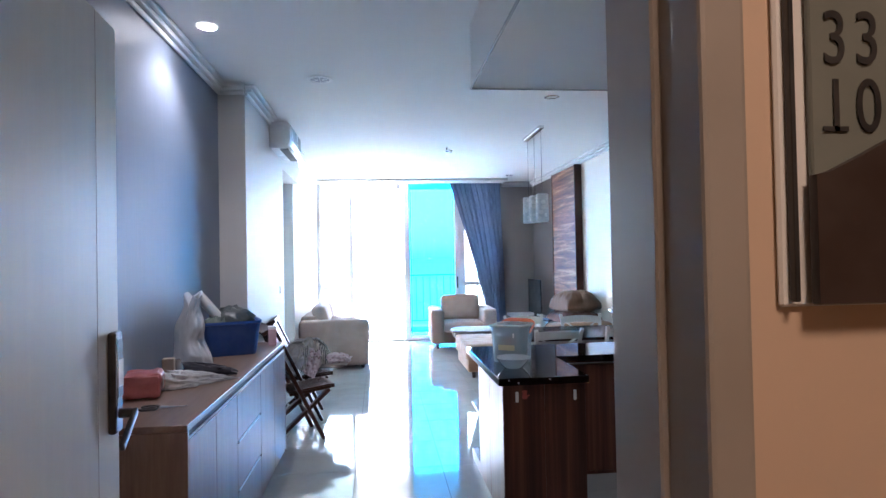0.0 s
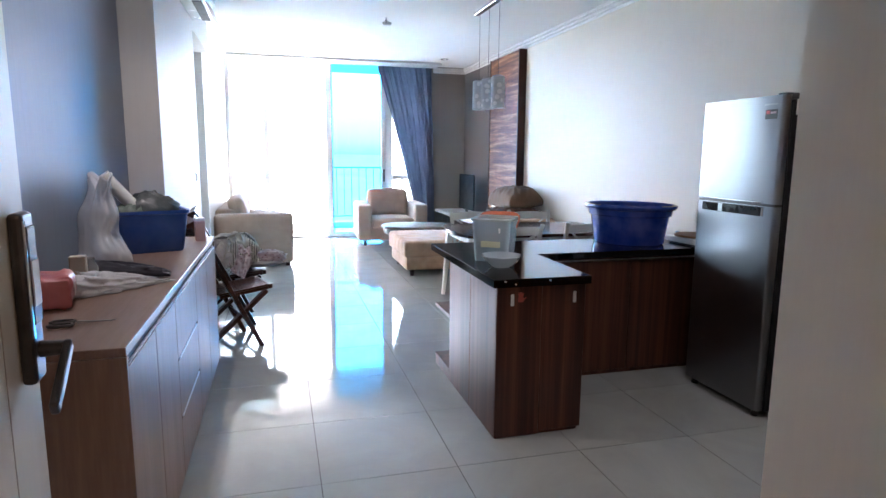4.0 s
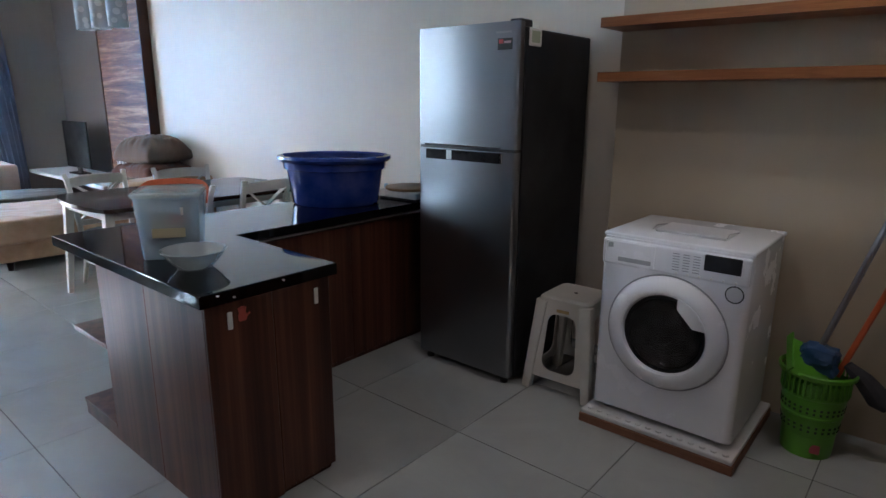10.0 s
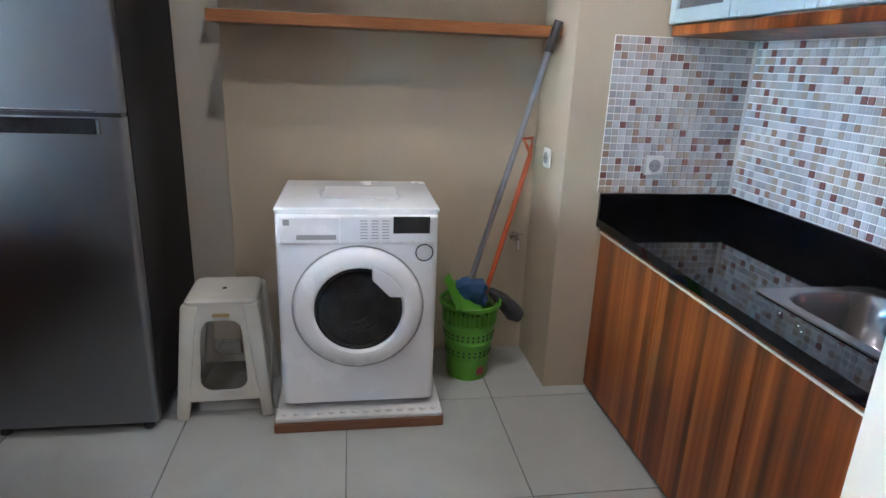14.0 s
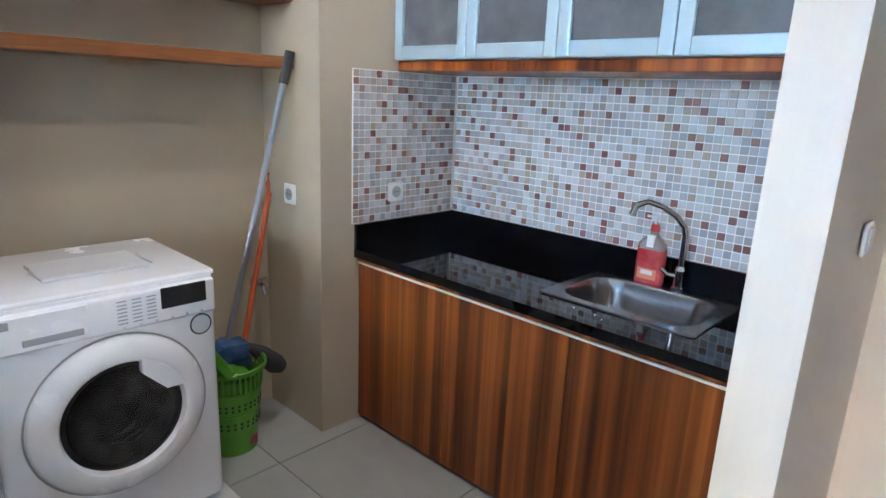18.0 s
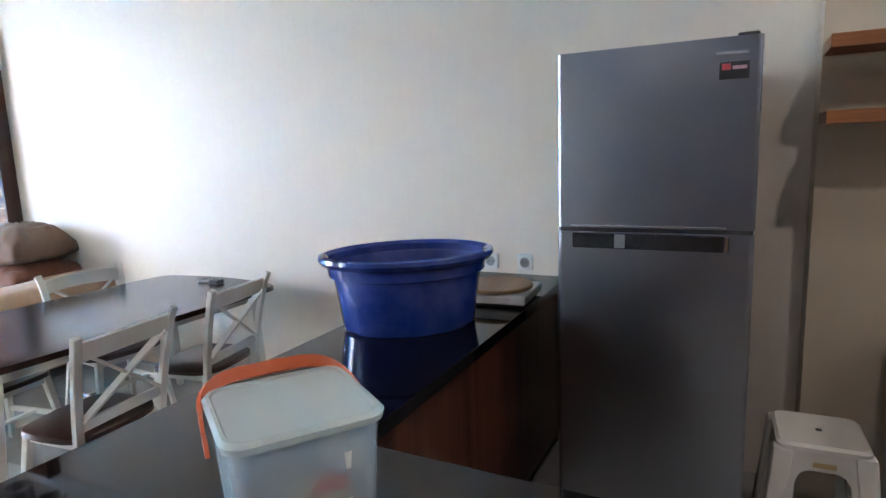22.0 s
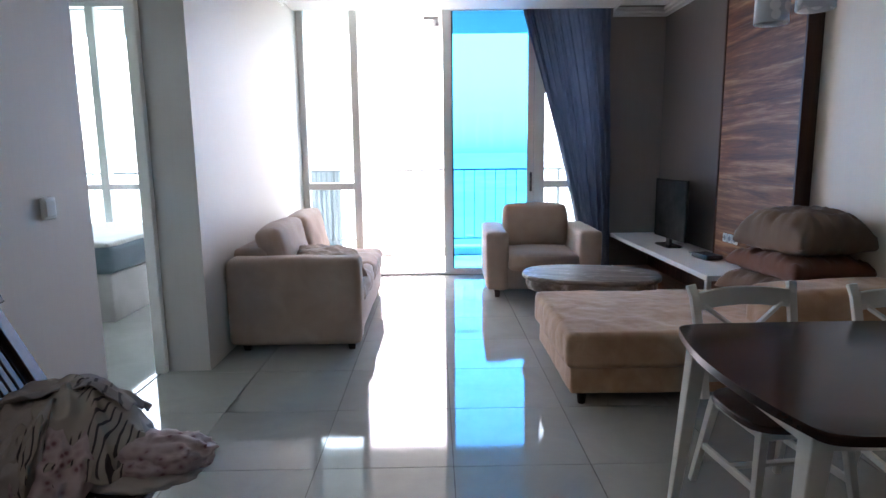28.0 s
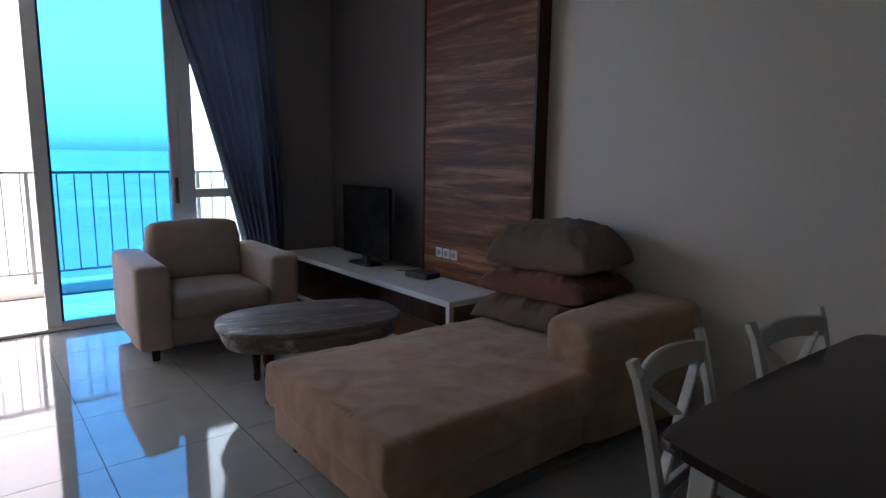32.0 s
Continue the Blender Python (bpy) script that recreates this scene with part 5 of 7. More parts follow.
for x_, y_ in ((0.62, -1.985), (0.70, -1.992), (0.585, -1.965)):
    tagged(part("crumb", lathe(B(), [(0.002, 0.0), (0.0024, 0.0012), (0.001, 0.0024)], 7, caps=(True, True)), M_WHITEPLASTIC), "tiny white crumb on the black counter", "crumb", "crumbs beside the sink").matrix_world = pose(x_, y_, KZ + 0.0005, 0, 0, x_ * 900)

# ---- on the peninsula ----


def tub():
    th = thing("food_tub", "milky square plastic tub with a lid and orange carry handle", "tub", pose(0.18, 0.535, TOPZ + 0.001, 0, 0, -35) @ Matrix.Diagonal((1.08, 1.08, 1.08, 1)))
    w = 0.105
    part("wall", loft(B(), [rr_loop(-w * .86, -w * .86, w * .86, w * .86, 0.025, 0.0), rr_loop(-w * .88, -w * .88, w * .88, w * .88, 0.025, 0.005), rr_loop(-w, -w, w, w, 0.03, 0.215), rr_loop(-w + .003, -w + .003, w - .003, w - .003, 0.028, 0.215), rr_loop(-w * .85, -w * .85, w * .85, w * .85, 0.025, 0.006)], True, True), M_TUB, th, "", True)
    part("lid", loft(B(), [rr_loop(-w - .006, -w - .006, w + .006, w + .006, 0.034, 0.214), rr_loop(-w - .008, -w - .008, w + .008, w + .008, 0.034, 0.224), rr_loop(-w - .002, -w - .002, w + .002, w + .002, 0.032, 0.23), rr_loop(-w + .003, -w + .003, w - .003, w - .003, 0.029, 0.2295), rr_loop(-w + .006, -w + .006, w - .006, w - .006, 0.027, 0.2265)], True, True), M_LID, th, "milky lid with a raised rim", True)
    bm = B()
    pts = []
    for k in range(17):
        a_ = math.pi * k / 16
        pts.append(((w + 0.014) * math.copysign(abs(math.cos(a_)) ** 0.5, math.cos(a_)), 0.03 + 0.095 * math.sin(a_) ** 0.6, 0.205 + 0.035 * math.sin(a_)))
    pts = [(w + 0.014, -0.005, 0.185), (w + 0.014, 0.02, 0.19)] + pts + [(-w - 0.014, 0.02, 0.19), (-w - 0.014, -0.005, 0.185)]
    loops = []
    for k, p in enumerate(pts):
        p, q, o = Vector(p), Vector(pts[min(k + 1, len(pts) - 1)]), Vector(pts[max(k - 1, 0)])
        up_ = Vector((0, 0.6, 0.8))
        sd = (q - o).normalized().cross(up_).normalized()
        loops.append([tuple(p + sd * a_ + up_ * b_) for a_, b_ in ((-0.003, -0.011), (0.003, -0.011), (0.003, 0.011), (-0.003, 0.011))])
    loft(bm, loops, True, True)
    part("handle", bm, M_ORANGE, th, "orange carry handle laid back")
    part("printed_label", box(B(), (-0.05, -w - 0.001, 0.07), (0.055, -w + 0.0005, 0.15), 0.0005), plain("label_sand", (0.5, 0.47, 0.3), 0.4), th, "red and yellow printed label").matrix_local = pose(0, 0, 0, -4, 0, 0)
    part("label_band", box(B(), (0.0, -w - 0.003, 0.12), (0.05, -w - 0.0005, 0.15)), plain("label_red_band", (0.5, 0.05, 0.02), 0.4), th).matrix_local = pose(0, 0, 0, -4, 0, 0)
    for x, y, r, h in ((-0.04, 0.01, 0.035, 0.15), (0.04, -0.03, 0.036, 0.12), (0.02, 0.05, 0.03, 0.14)):
        part("packet", loft(B(), [rr_loop(x - r, y - r * .6, x + r, y + r * .6, 0.012, 0.008), rr_loop(x - r, y - r * .6, x + r, y + r * .6, 0.012, h)], True, True), plain("packet_teal", (0.09, 0.15, 0.17), 0.4), th, "dark packet inside the tub", True)
    part("scoop", lathe(B(), [(0.0, 0.0), (0.032, 0.004), (0.034, 0.03)], 16, at=(0.05, -0.07, 0.15), caps=(False, False)), M_WHITEPLASTIC, th)
    return th


tub()
bowl = thing("plastic_bowl", "pale translucent plastic bowl with a scalloped rim", "bowl", pose(0.13, 0.29, TOPZ + 0.001) @ Matrix.Diagonal((1.2, 1.2, 1.15, 1)))
part("bowl", lathe(B(), [(0.045, 0), (0.05, 0.003), (0.075, 0.03), (0.088, 0.052), (0.094, 0.056), (0.090, 0.058), (0.073, 0.032), (0.046, 0.006)], 40, caps=(True, True)), milky("clear_bowl_plastic", (0.72, 0.78, 0.80), 0.66, 0.2), bowl, "", True)
bas = thing("wash_basin", "large deep blue oval plastic wash basin", "basin", pose(1.36, 1.0, TOPZ + 0.001, 0, 0, -50))
part("shell", lathe(B(), [(0.235, 0.0), (0.245, 0.01), (0.262, 0.13), (0.272, 0.195), (0.287, 0.2), (0.293, 0.238), (0.284, 0.238), (0.262, 0.18), (0.235, 0.012)], 56, 1.0, 0.80, caps=(True, True)), M_BASIN, bas, "", True)
part("rim", lathe(B(), [(0.286, 0.2385), (0.296, 0.2385), (0.311, 0.243), (0.323, 0.258), (0.320, 0.272), (0.303, 0.276), (0.288, 0.264), (0.286, 0.2385)], 56, 1.0, 0.80, caps=(False, False)), M_BASIN, bas, "rolled rim", True)
scale = thing("kitchen_scale", "flat white kitchen scale with a round wooden board on top", "scale", pose(1.80, 0.825, TOPZ + 0.001, 0, 0, 4))
part("body", box(B(), (-0.145, -0.16, 0.012), (0.145, 0.16, 0.05), 0.008, 2), M_WHITEPLASTIC, scale)
part("foot", box(B(), (-0.12, -0.14, 0.0), (0.12, 0.14, 0.012)), M_BLACK, scale)
part("board", lathe(B(), [(0.148, 0.051), (0.152, 0.055), (0.152, 0.063), (0.148, 0.067)], 40, caps=(True, True)), wood("tan_board", (0.24, 0.135, 0.07), (0.31, 0.18, 0.095), (0.38, 0.23, 0.125), 0, 0.45), scale, "round tan wooden board")
part("knob", cyl(B(), (-0.02, 0.18, 0.0), (-0.02, 0.18, 0.07), 0.016, 0.012, 12), plain("blue_white_bottle", (0.35, 0.5, 0.6), 0.3), scale, "small blue and white cap")

# ---- dining place ----


def dining_chair():
    th = thing("dining_chair", "ivory painted dining chair with a crossed back and dark wooden seat", "chair", None, "chairs round the dining table")
    pts = []
    for k in range(24):
        a_ = 2 * math.pi * k / 24
        c, s_ = math.cos(a_), math.sin(a_)
        e = 0.55
        x = (0.215 + 0.012 * s_) * math.copysign(abs(c) ** e, c)
        y = 0.20 * math.copysign(abs(s_) ** e, s_)
        pts.append((x, y))
    part("seat", slab(B(), pts, 0.425, 0.45, 0.008, 3), M_SEAT, th, "dark brown saddle seat", True)
    part("seat_frame", box(B(), (-0.175, -0.165, 0.385), (0.175, 0.165, 0.424), 0.004), M_CHAIRWHITE, th)
    for sx in (-1, 1):
        part("leg", bar(B(), (sx * 0.215, 0.20, 0.0), (sx * 0.165, 0.15, 0.424), 0.026, 0.026, (0, 1, 0), 0.004, 0.036, 0.036), M_CHAIRWHITE, th)
        part("leg", bar(B(), (sx * 0.20, -0.235, 0.0), (sx * 0.165, -0.15, 0.424), 0.026, 0.026, (0, 1, 0), 0.004, 0.036, 0.036), M_CHAIRWHITE, th)
        bm = B()
        for (z0, y0, x0), (z1, y1, x1) in zip(((0.415, -0.175, 0.20), (0.55, -0.195, 0.205), (0.70, -0.225, 0.212), (0.845, -0.262, 0.221)), ((0.55, -0.195, 0.205), (0.70, -0.225, 0.212), (0.845, -0.262, 0.221), (0.890, -0.280, 0.229))):
            bar(bm, (sx * x0, y0, z0 - 0.004), (sx * x1, y1, z1), 0.036, 0.026, (0, 1, 0), 0.004)
        part("back_post", bm, M_CHAIRWHITE, th)
        part("stretcher", bar(B(), (sx * 0.195, 0.178, 0.20), (sx * 0.186, -0.197, 0.19), 0.016, 0.03, (0, 0, 1), 0.003), M_CHAIRWHITE, th)
    part("stretcher", bar(B(), (-0.19, 0.0, 0.195), (0.19, 0.0, 0.195), 0.03, 0.016, (0, 0, 1), 0.003), M_CHAIRWHITE, th)
    bm = B()
    loops = []
    for k in range(13):
        u = -1 + k / 6
        x, y, z = u * 0.206, -0.250 - 0.035 * (1 - u * u), 0.822 + 0.012 * (1 - u * u)
        loops.append([(x, y - 0.011, z - 0.038), (x, y + 0.009, z - 0.040), (x, y + 0.003, z + 0.036), (x, y - 0.004, z + 0.041), (x, y - 0.017, z + 0.036)])
    loft(bm, loops, True, True)
    part("top_rail", bm, M_CHAIRWHITE, th)
    part("lower_rail", bar(B(), (-0.205, -0.187, 0.505), (0.205, -0.187, 0.505), 0.02, 0.045, (0, 0, 1), 0.004), M_CHAIRWHITE, th)
    for sx in (-1, 1):
        part("cross_bar", bar(B(), (sx * 0.19, -0.195 + 0.004 * sx, 0.525), (-sx * 0.175, -0.262 + 0.004 * sx, 0.80), 0.014, 0.032, (0, 1, 0.3), 0.003), M_CHAIRWHITE, th)
    return th


ch = dining_chair()
SHORT = Matrix.Diagonal((1.0, 1.0, 0.968, 1.0))
ch.matrix_world = pose(0.94, 2.33, 0, 0, 0, 6) @ SHORT
copy_thing(ch, pose(1.655, 2.46, 0, 0, 0, 9))
copy_thing(ch, pose(1.005, 3.225, 0, 0, 0, 186))
copy_thing(ch, pose(1.61, 3.15, 0, 0, 0, 173))

table = thing("dining_table", "dining table with a dark espresso top and ivory painted legs", "table")
pts = []
for cx0, cy0, cx1, cy1, bow, nx, ny in ((2.12, 2.35, 2.12, 3.31, 0.07, 1, 0), (2.12, 3.31, 0.64, 3.33, 0.02, 0, 1), (0.64, 3.33, 0.62, 2.37, 0.075, -1, 0), (0.62, 2.37, 2.12, 2.35, 0.02, 0, -1)):
    for k in range(12):
        u = k / 12
        w_ = 4 * u * (1 - u)
        pts.append((cx0 + (cx1 - cx0) * u + nx * bow * w_, cy0 + (cy1 - cy0) * u + ny * bow * w_))
for _ in range(2):
    pts = [q_ for p_, r_ in zip(pts, pts[1:] + pts[:1]) for q_ in ((p_[0] * 0.75 + r_[0] * 0.25, p_[1] * 0.75 + r_[1] * 0.25), (p_[0] * 0.25 + r_[0] * 0.75, p_[1] * 0.25 + r_[1] * 0.75))]
part("tabletop", slab(B(), pts, 0.707, 0.735, 0.009, 3), M_TABLETOP, table, "dark espresso wooden top with bowed ends", True)
for lo, hi in (((0.67, 2.47, 0.64), (2.04, 2.495, 0.706)), ((0.67, 3.195, 0.64), (2.04, 3.22, 0.706)), ((0.65, 2.50, 0.64), (0.675, 3.19, 0.706)), ((2.035, 2.50, 0.64), (2.06, 3.19, 0.706))):
    part("apron", box(B(), lo, hi, 0.003), M_CHAIRWHITE, table)
for x, y, dx, dy in ((0.67, 2.49, -0.06, -0.03), (0.67, 3.20, -0.06, 0.03), (2.04, 2.49, 0.05, -0.03), (2.04, 3.20, 0.05, 0.03)):
    part("leg", bar(B(), (x + dx, y + dy, 0), (x, y, 0.706), 0.034, 0.034, (0, 1, 0), 0.005, 0.065, 0.065), M_CHAIRWHITE, table)
rem = thing("remote_control", "pale grey remote control lying on the dining table", "remote", pose(2.06, 2.82, 0.7355, 0, 0, 25))
part("case", box(B(), (-0.022, -0.07, 0), (0.022, 0.07, 0.018), 0.005, 2), M_GREYPLASTIC, rem)
part("keypad", box(B(), (-0.014, -0.05, 0.018), (0.014, 0.05, 0.0195)), M_BLACK, rem)
wallet = tagged(part("small_wallet", box(B(), (2.0, 2.70, 0.7355), (2.06, 2.77, 0.76), 0.006, 2), M_BLACK), "small black pouch on the dining table", "pouch")

pend = thing("pendant_lamp", "three white spotted glass cylinders hanging from one chrome bar", "lamp")
part("canopy", box(B(), (1.09, 3.05, 2.965), (1.15, 3.80, 2.999), 0.004, 2), M_CHROME, pend, "flat chrome ceiling bar")
for k, (y, z) in enumerate(((3.68, 1.95), (3.38, 1.94), (3.08, 1.93))):
    sh = part("shade", lathe(B(), [(0.064, 0.0), (0.068, 0.004), (0.068, 0.301), (0.064, 0.305), (0.061, 0.301), (0.061, 0.004)], 36, at=(1.12, y, z), caps=(False, False)), M_LAMPGLASS, pend, "white spotted glass cylinder", True)
    part("shade_cap", cyl(B(), (1.12, y, z + 0.300), (1.12, y, z + 0.315), 0.0605, 0.058, 28), M_CHROME, sh, "", True)
    part("bulb", lathe(B(), [(0.012, 0.24), (0.03, 0.2), (0.034, 0.17), (0.022, 0.14), (0.005, 0.13)], 16, at=(1.12, y, z), caps=(True, True)), M_WHITEPLASTIC, sh, "", True)
    part("cord", cyl(B(), (1.12, y, z + 0.315), (1.12, y, 2.966), 0.0025, 0.0025, 6), M_BLACK, pend)

# ---- living corner ----


def seam(pts, r=0.006):
    return tube(B(), pts, r, 6)


chaise = thing("chaise_longue", "tan microsuede chaise longue with one low arm", "sofa")
part("base", rbox(B(), (0.415, 4.19, 0.08), (2.26, 5.18, 0.33), 0.02, 12, 0.004, 5), M_SUEDE_WARM, chaise, "", True)
bm = rbox(B(), (0.385, 4.16, 0.235), (2.10, 5.21, 0.44), 0.035, 104, 0.008, 6, 3, 0.012)
for v in bm.verts:
    if v.co.z > 0.3:
        e_ = min(v.co.x - 0.385, (v.co.y - 4.16) * 2.5 + 0.02, (5.21 - v.co.y) * 1.5)
        run = v.co.y if v.co.x - 0.385 < 0.12 else v.co.x
        v.co.z += 0.0045 * math.sin(run * 215 + 5 * noise.noise(Vector((run * 9, 0, 0)))) * (0.6 + noise.noise(Vector((run * 5, 3, 0)))) * math.exp(-abs(e_ - 0.035) / 0.03)
        v.co.z += 0.004 * noise.noise(Vector((v.co.x * 6, v.co.y * 6, 2.0)))
        near = math.exp(-((v.co.x - 1.55) ** 2 + (v.co.y - 4.8) ** 2) / 0.12)
        v.co.z += 0.008 * near * (0.5 - abs(noise.noise(Vector((v.co.x * 14 + v.co.y * 9, v.co.y * 14 - v.co.x * 5, 7.0)))))
part("seat_pad", bm, M_SUEDE_WARM, chaise, "puckered seat pad", True)
part("piping", seam([(2.0, 4.164, 0.405), (0.42, 4.164, 0.405), (0.389, 4.20, 0.405), (0.389, 5.17, 0.405), (0.42, 5.207, 0.405), (2.0, 5.207, 0.405)], 0.005), M_SUEDE_WARM, chaise)
bm = rbox(B(), (1.50, 4.15, 0.08), (2.31, 4.46, 0.655), 0.06, 14, 0.006, 6, 5, 0.008)
for v in bm.verts:
    # the arm widens and rises a little towards the wall
    u = max(0.0, (v.co.x - 1.5) / 0.81)
    if v.co.y < 4.3:
        v.co.y -= 0.09 * u
    if v.co.z > 0.4:
        v.co.z += 0.03 * u
part("arm", bm, M_SUEDE_WARM, chaise, "low padded arm", True)
part("backrest", rbox(B(), (2.13, 4.46, 0.10), (2.31, 5.21, 0.60), 0.05, 8, 0.008, 5, 9), M_SUEDE_WARM, chaise, "low padded back", True)
for x in (0.50, 2.18):
    for y in (4.27, 5.10):
        part("foot", cyl(B(), (x, y, 0.0), (x, y, 0.08), 0.022, 0.03, 12), M_EBONY, chaise)


def cushion(name, label, mat, m, sx, sy, sz, seed, low):
    bm = B()
    nn = 40
    grid = {}
    for side in (1, -1):
        for i in range(nn + 1):
            for j in range(nn + 1):
                u, v_ = -1 + 2 * i / nn, -1 + 2 * j / nn
                edge = i in (0, nn) or j in (0, nn)
                if edge and side == -1:
                    grid[(side, i, j)] = grid[(1, i, j)]
                    continue
                h = ((1 - abs(u) ** 5) * (1 - abs(v_) ** 5)) ** 0.38 * (0.82 + 0.18 * math.cos(u * 1.5) * math.cos(v_ * 1.5))
                ear = max(0.0, abs(u * v_) - 0.7) / 0.3
                x = u * sx * (1 - 0.05 * (1 - abs(v_) ** 1.5) + 0.045 * ear)
                y = v_ * sy * (1 - 0.05 * (1 - abs(u) ** 1.5) + 0.045 * ear)
                wr = noise.noise(Vector((u * 3.0, v_ * 3.0, seed))) * 0.10 + noise.noise(Vector((u * 8, v_ * 8, seed + 3))) * 0.06
                edge_run = u if abs(v_) > abs(u) else v_
                near_seam = max(0.0, max(abs(u), abs(v_)) - 0.6) / 0.4
                gather = 0.011 * math.sin(19 * edge_run + 6 * noise.noise(Vector((edge_run * 4, seed, 0)))) * near_seam * (1 - near_seam) * 4
                z = (sz if side == 1 else -low) * h * (1 + wr * 1.3) - 0.02 * ear + gather * (1 if side == 1 else 0.3)
                grid[(side, i, j)] = bm.verts.new((x, y, z))
    for side in (1, -1):
        for i in range(nn):
            for j in range(nn):
                q = [grid[(side, i, j)], grid[(side, i + 1, j)], grid[(side, i + 1, j + 1)], grid[(side, i, j + 1)]]
                if len(set(q)) == 4:
                    bm.faces.new(q if side == 1 else q[::-1])
    ob = tagged(part(name, bm, mat, None, "", "all"), label, "cushion", "stack of cushions")
    ob.matrix_world = m
    return ob


cushion("floor_cushion", "grey-brown cotton cushion at the bottom of the stack", M_CUSHION, pose(1.98, 4.87, 0.49, 0, 1, 8), 0.26, 0.34, 0.135, 1, 0.05)
cushion("floor_cushion", "flat russet cotton cushion in the stack", M_CUSHION_RED, pose(2.04, 4.85, 0.680, -1, 0, 5), 0.27, 0.365, 0.10, 5, 0.085)
cushion("floor_cushion", "plump grey-brown cotton cushion on top of the stack", M_CUSHION, pose(2.05, 4.84, 0.838, -2, 0, 5), 0.25, 0.345, 0.215, 9, 0.085)

tvc = thing("tv_console", "long low white television bench against the wall", "console")
part("top", box(B(), (1.745, 5.47, 0.435), (2.30, 8.0, 0.478), 0.003), M_TRIM, tvc, "white top board")
part("end_post", box(B(), (1.745, 5.47, 0.0), (1.785, 5.51, 0.4345), 0.003), M_TRIM, tvc, "white front post")
part("end_panel", box(B(), (1.7855, 5.474, 0.0), (2.30, 5.506, 0.4345), 0.002), M_SIDEBOARD, tvc, "brown end panel")
part("back_board", box(B(), (2.20, 5.51, 0.06), (2.28, 8.0, 0.43)), M_WALNUT, tvc, "dark walnut back board")
part("bottom_board", box(B(), (1.78, 5.511, 0.05), (2.20, 8.0, 0.09), 0.003), M_SHELF, tvc, "orange-brown lower board")
part("edge_strip", box(B(), (1.772, 5.511, 0.05), (1.78, 8.0, 0.092)), M_TRIM, tvc)
M_TV = plain("television_black", (0.005, 0.005, 0.006), 0.7, vary=0.05, bump=0, Specular_IOR_Level=0.1)
tv = thing("television", "black flat television on a small stand, switched off", "television", pose(2.04, 6.96, 0.479, 0, 0, 3))
part("screen", box(B(), (-0.022, -0.36, 0.075), (0.0, 0.33, 0.665), 0.006, 2), M_TV, tv)
part("panel", box(B(), (-0.0245, -0.345, 0.092), (-0.0215, 0.315, 0.65)), plain("dark_screen", (0.003, 0.003, 0.0035), 0.5, vary=0.05, bump=0, Specular_IOR_Level=0.05), tv, "dark screen")
part("back_shell", box(B(), (0.0, -0.28, 0.14), (0.035, 0.28, 0.46), 0.012, 2), M_TV, tv)
part("neck", box(B(), (-0.02, -0.04, 0.012), (0.01, 0.04, 0.08), 0.004), M_BLACK, tv)
part("stand", slab(B(), rounded_rect(-0.09, -0.17, 0.07, 0.17, 0.04, 5), 0.0, 0.014, 0.003), M_BLACKGLOSS, tv)
stb = thing("set_top_box", "small black set-top box with cables", "set-top box", pose(2.08, 6.20, 0.479, 0, 0, 8))
part("case", box(B(), (-0.08, -0.12, 0.006), (0.07, 0.12, 0.045), 0.004, 2), M_BLACK, stb)
part("foot", box(B(), (-0.07, -0.10, 0.0), (0.06, 0.10, 0.006)), M_BLACK, stb)
part("cable", tube(B(), [(0.07, 0.05, 0.02), (0.1, 0.1, 0.01), (0.09, 0.25, 0.006), (0.02, 0.33, 0.005)], 0.004, 6), M_BLACK, stb)

pan_w = thing("wall_panel", "tall walnut veneer wall panel with horizontal grain", "wall panel")
part("core", box(B(), (2.222, 5.222, 0.0), (2.319, 6.36, 2.905)), M_PANELEDGE, pan_w)
part("side_edge", box(B(), (2.205, 5.20, 0.0), (2.319, 5.222, 2.91), 0.002), M_PANELEDGE, pan_w, "dark walnut edge")
part("side_edge", box(B(), (2.205, 6.36, 0.0), (2.319, 6.38, 2.91), 0.002), M_PANELEDGE, pan_w, "dark walnut edge")
for k in range(5):
    z0, z1 = max(0.0, -0.09 + 0.63 * k), min(2.905, 0.54 + 0.63 * k)
    part("veneer_board", box(B(), (2.214, 5.2225, z0 + 0.002), (2.222, 6.3595, z1 - 0.002), 0.001), M_PANEL, pan_w)

coffee = thing("coffee_table", "worn grey-brown oval coffee table with turned legs", "table", pose(0.95, 5.84, 0.015, 0, 0, -12))
def oval(k, z):
    """A flattened oval ring, k times the table's size."""
    pts = []
    for i in range(72):
        c_, s_ = math.cos(2 * math.pi * i / 72), math.sin(2 * math.pi * i / 72)
        pts.append((0.555 * k * math.copysign(abs(c_) ** 0.84, c_), 0.36 * k * math.copysign(abs(s_) ** 0.74, s_), z))
    return pts


part("tabletop", loft(B(), [oval(k_, z_) for k_, z_ in ((0.93, 0.385), (0.98, 0.388), (1.0, 0.40), (1.0, 0.415), (0.985, 0.425), (0.95, 0.428))], True, True), M_WORN, coffee, "worn, scratched oval top", True)
part("apron", loft(B(), [oval(k_, z_) for k_, z_ in ((0.88, 0.30), (0.92, 0.305), (0.95, 0.34), (0.94, 0.384))], True, True), M_WORN, coffee, "", True)
for sx in (-1, 1):
    for sy in (-1, 1):
        part("leg", lathe(B(), [(0.018, -0.015), (0.024, 0.02), (0.02, 0.05), (0.03, 0.16), (0.022, 0.2), (0.034, 0.24), (0.034, 0.311)], 14, at=(sx * 0.30, sy * 0.20, 0), caps=(True, True)), M_TEAK, coffee, "", True)

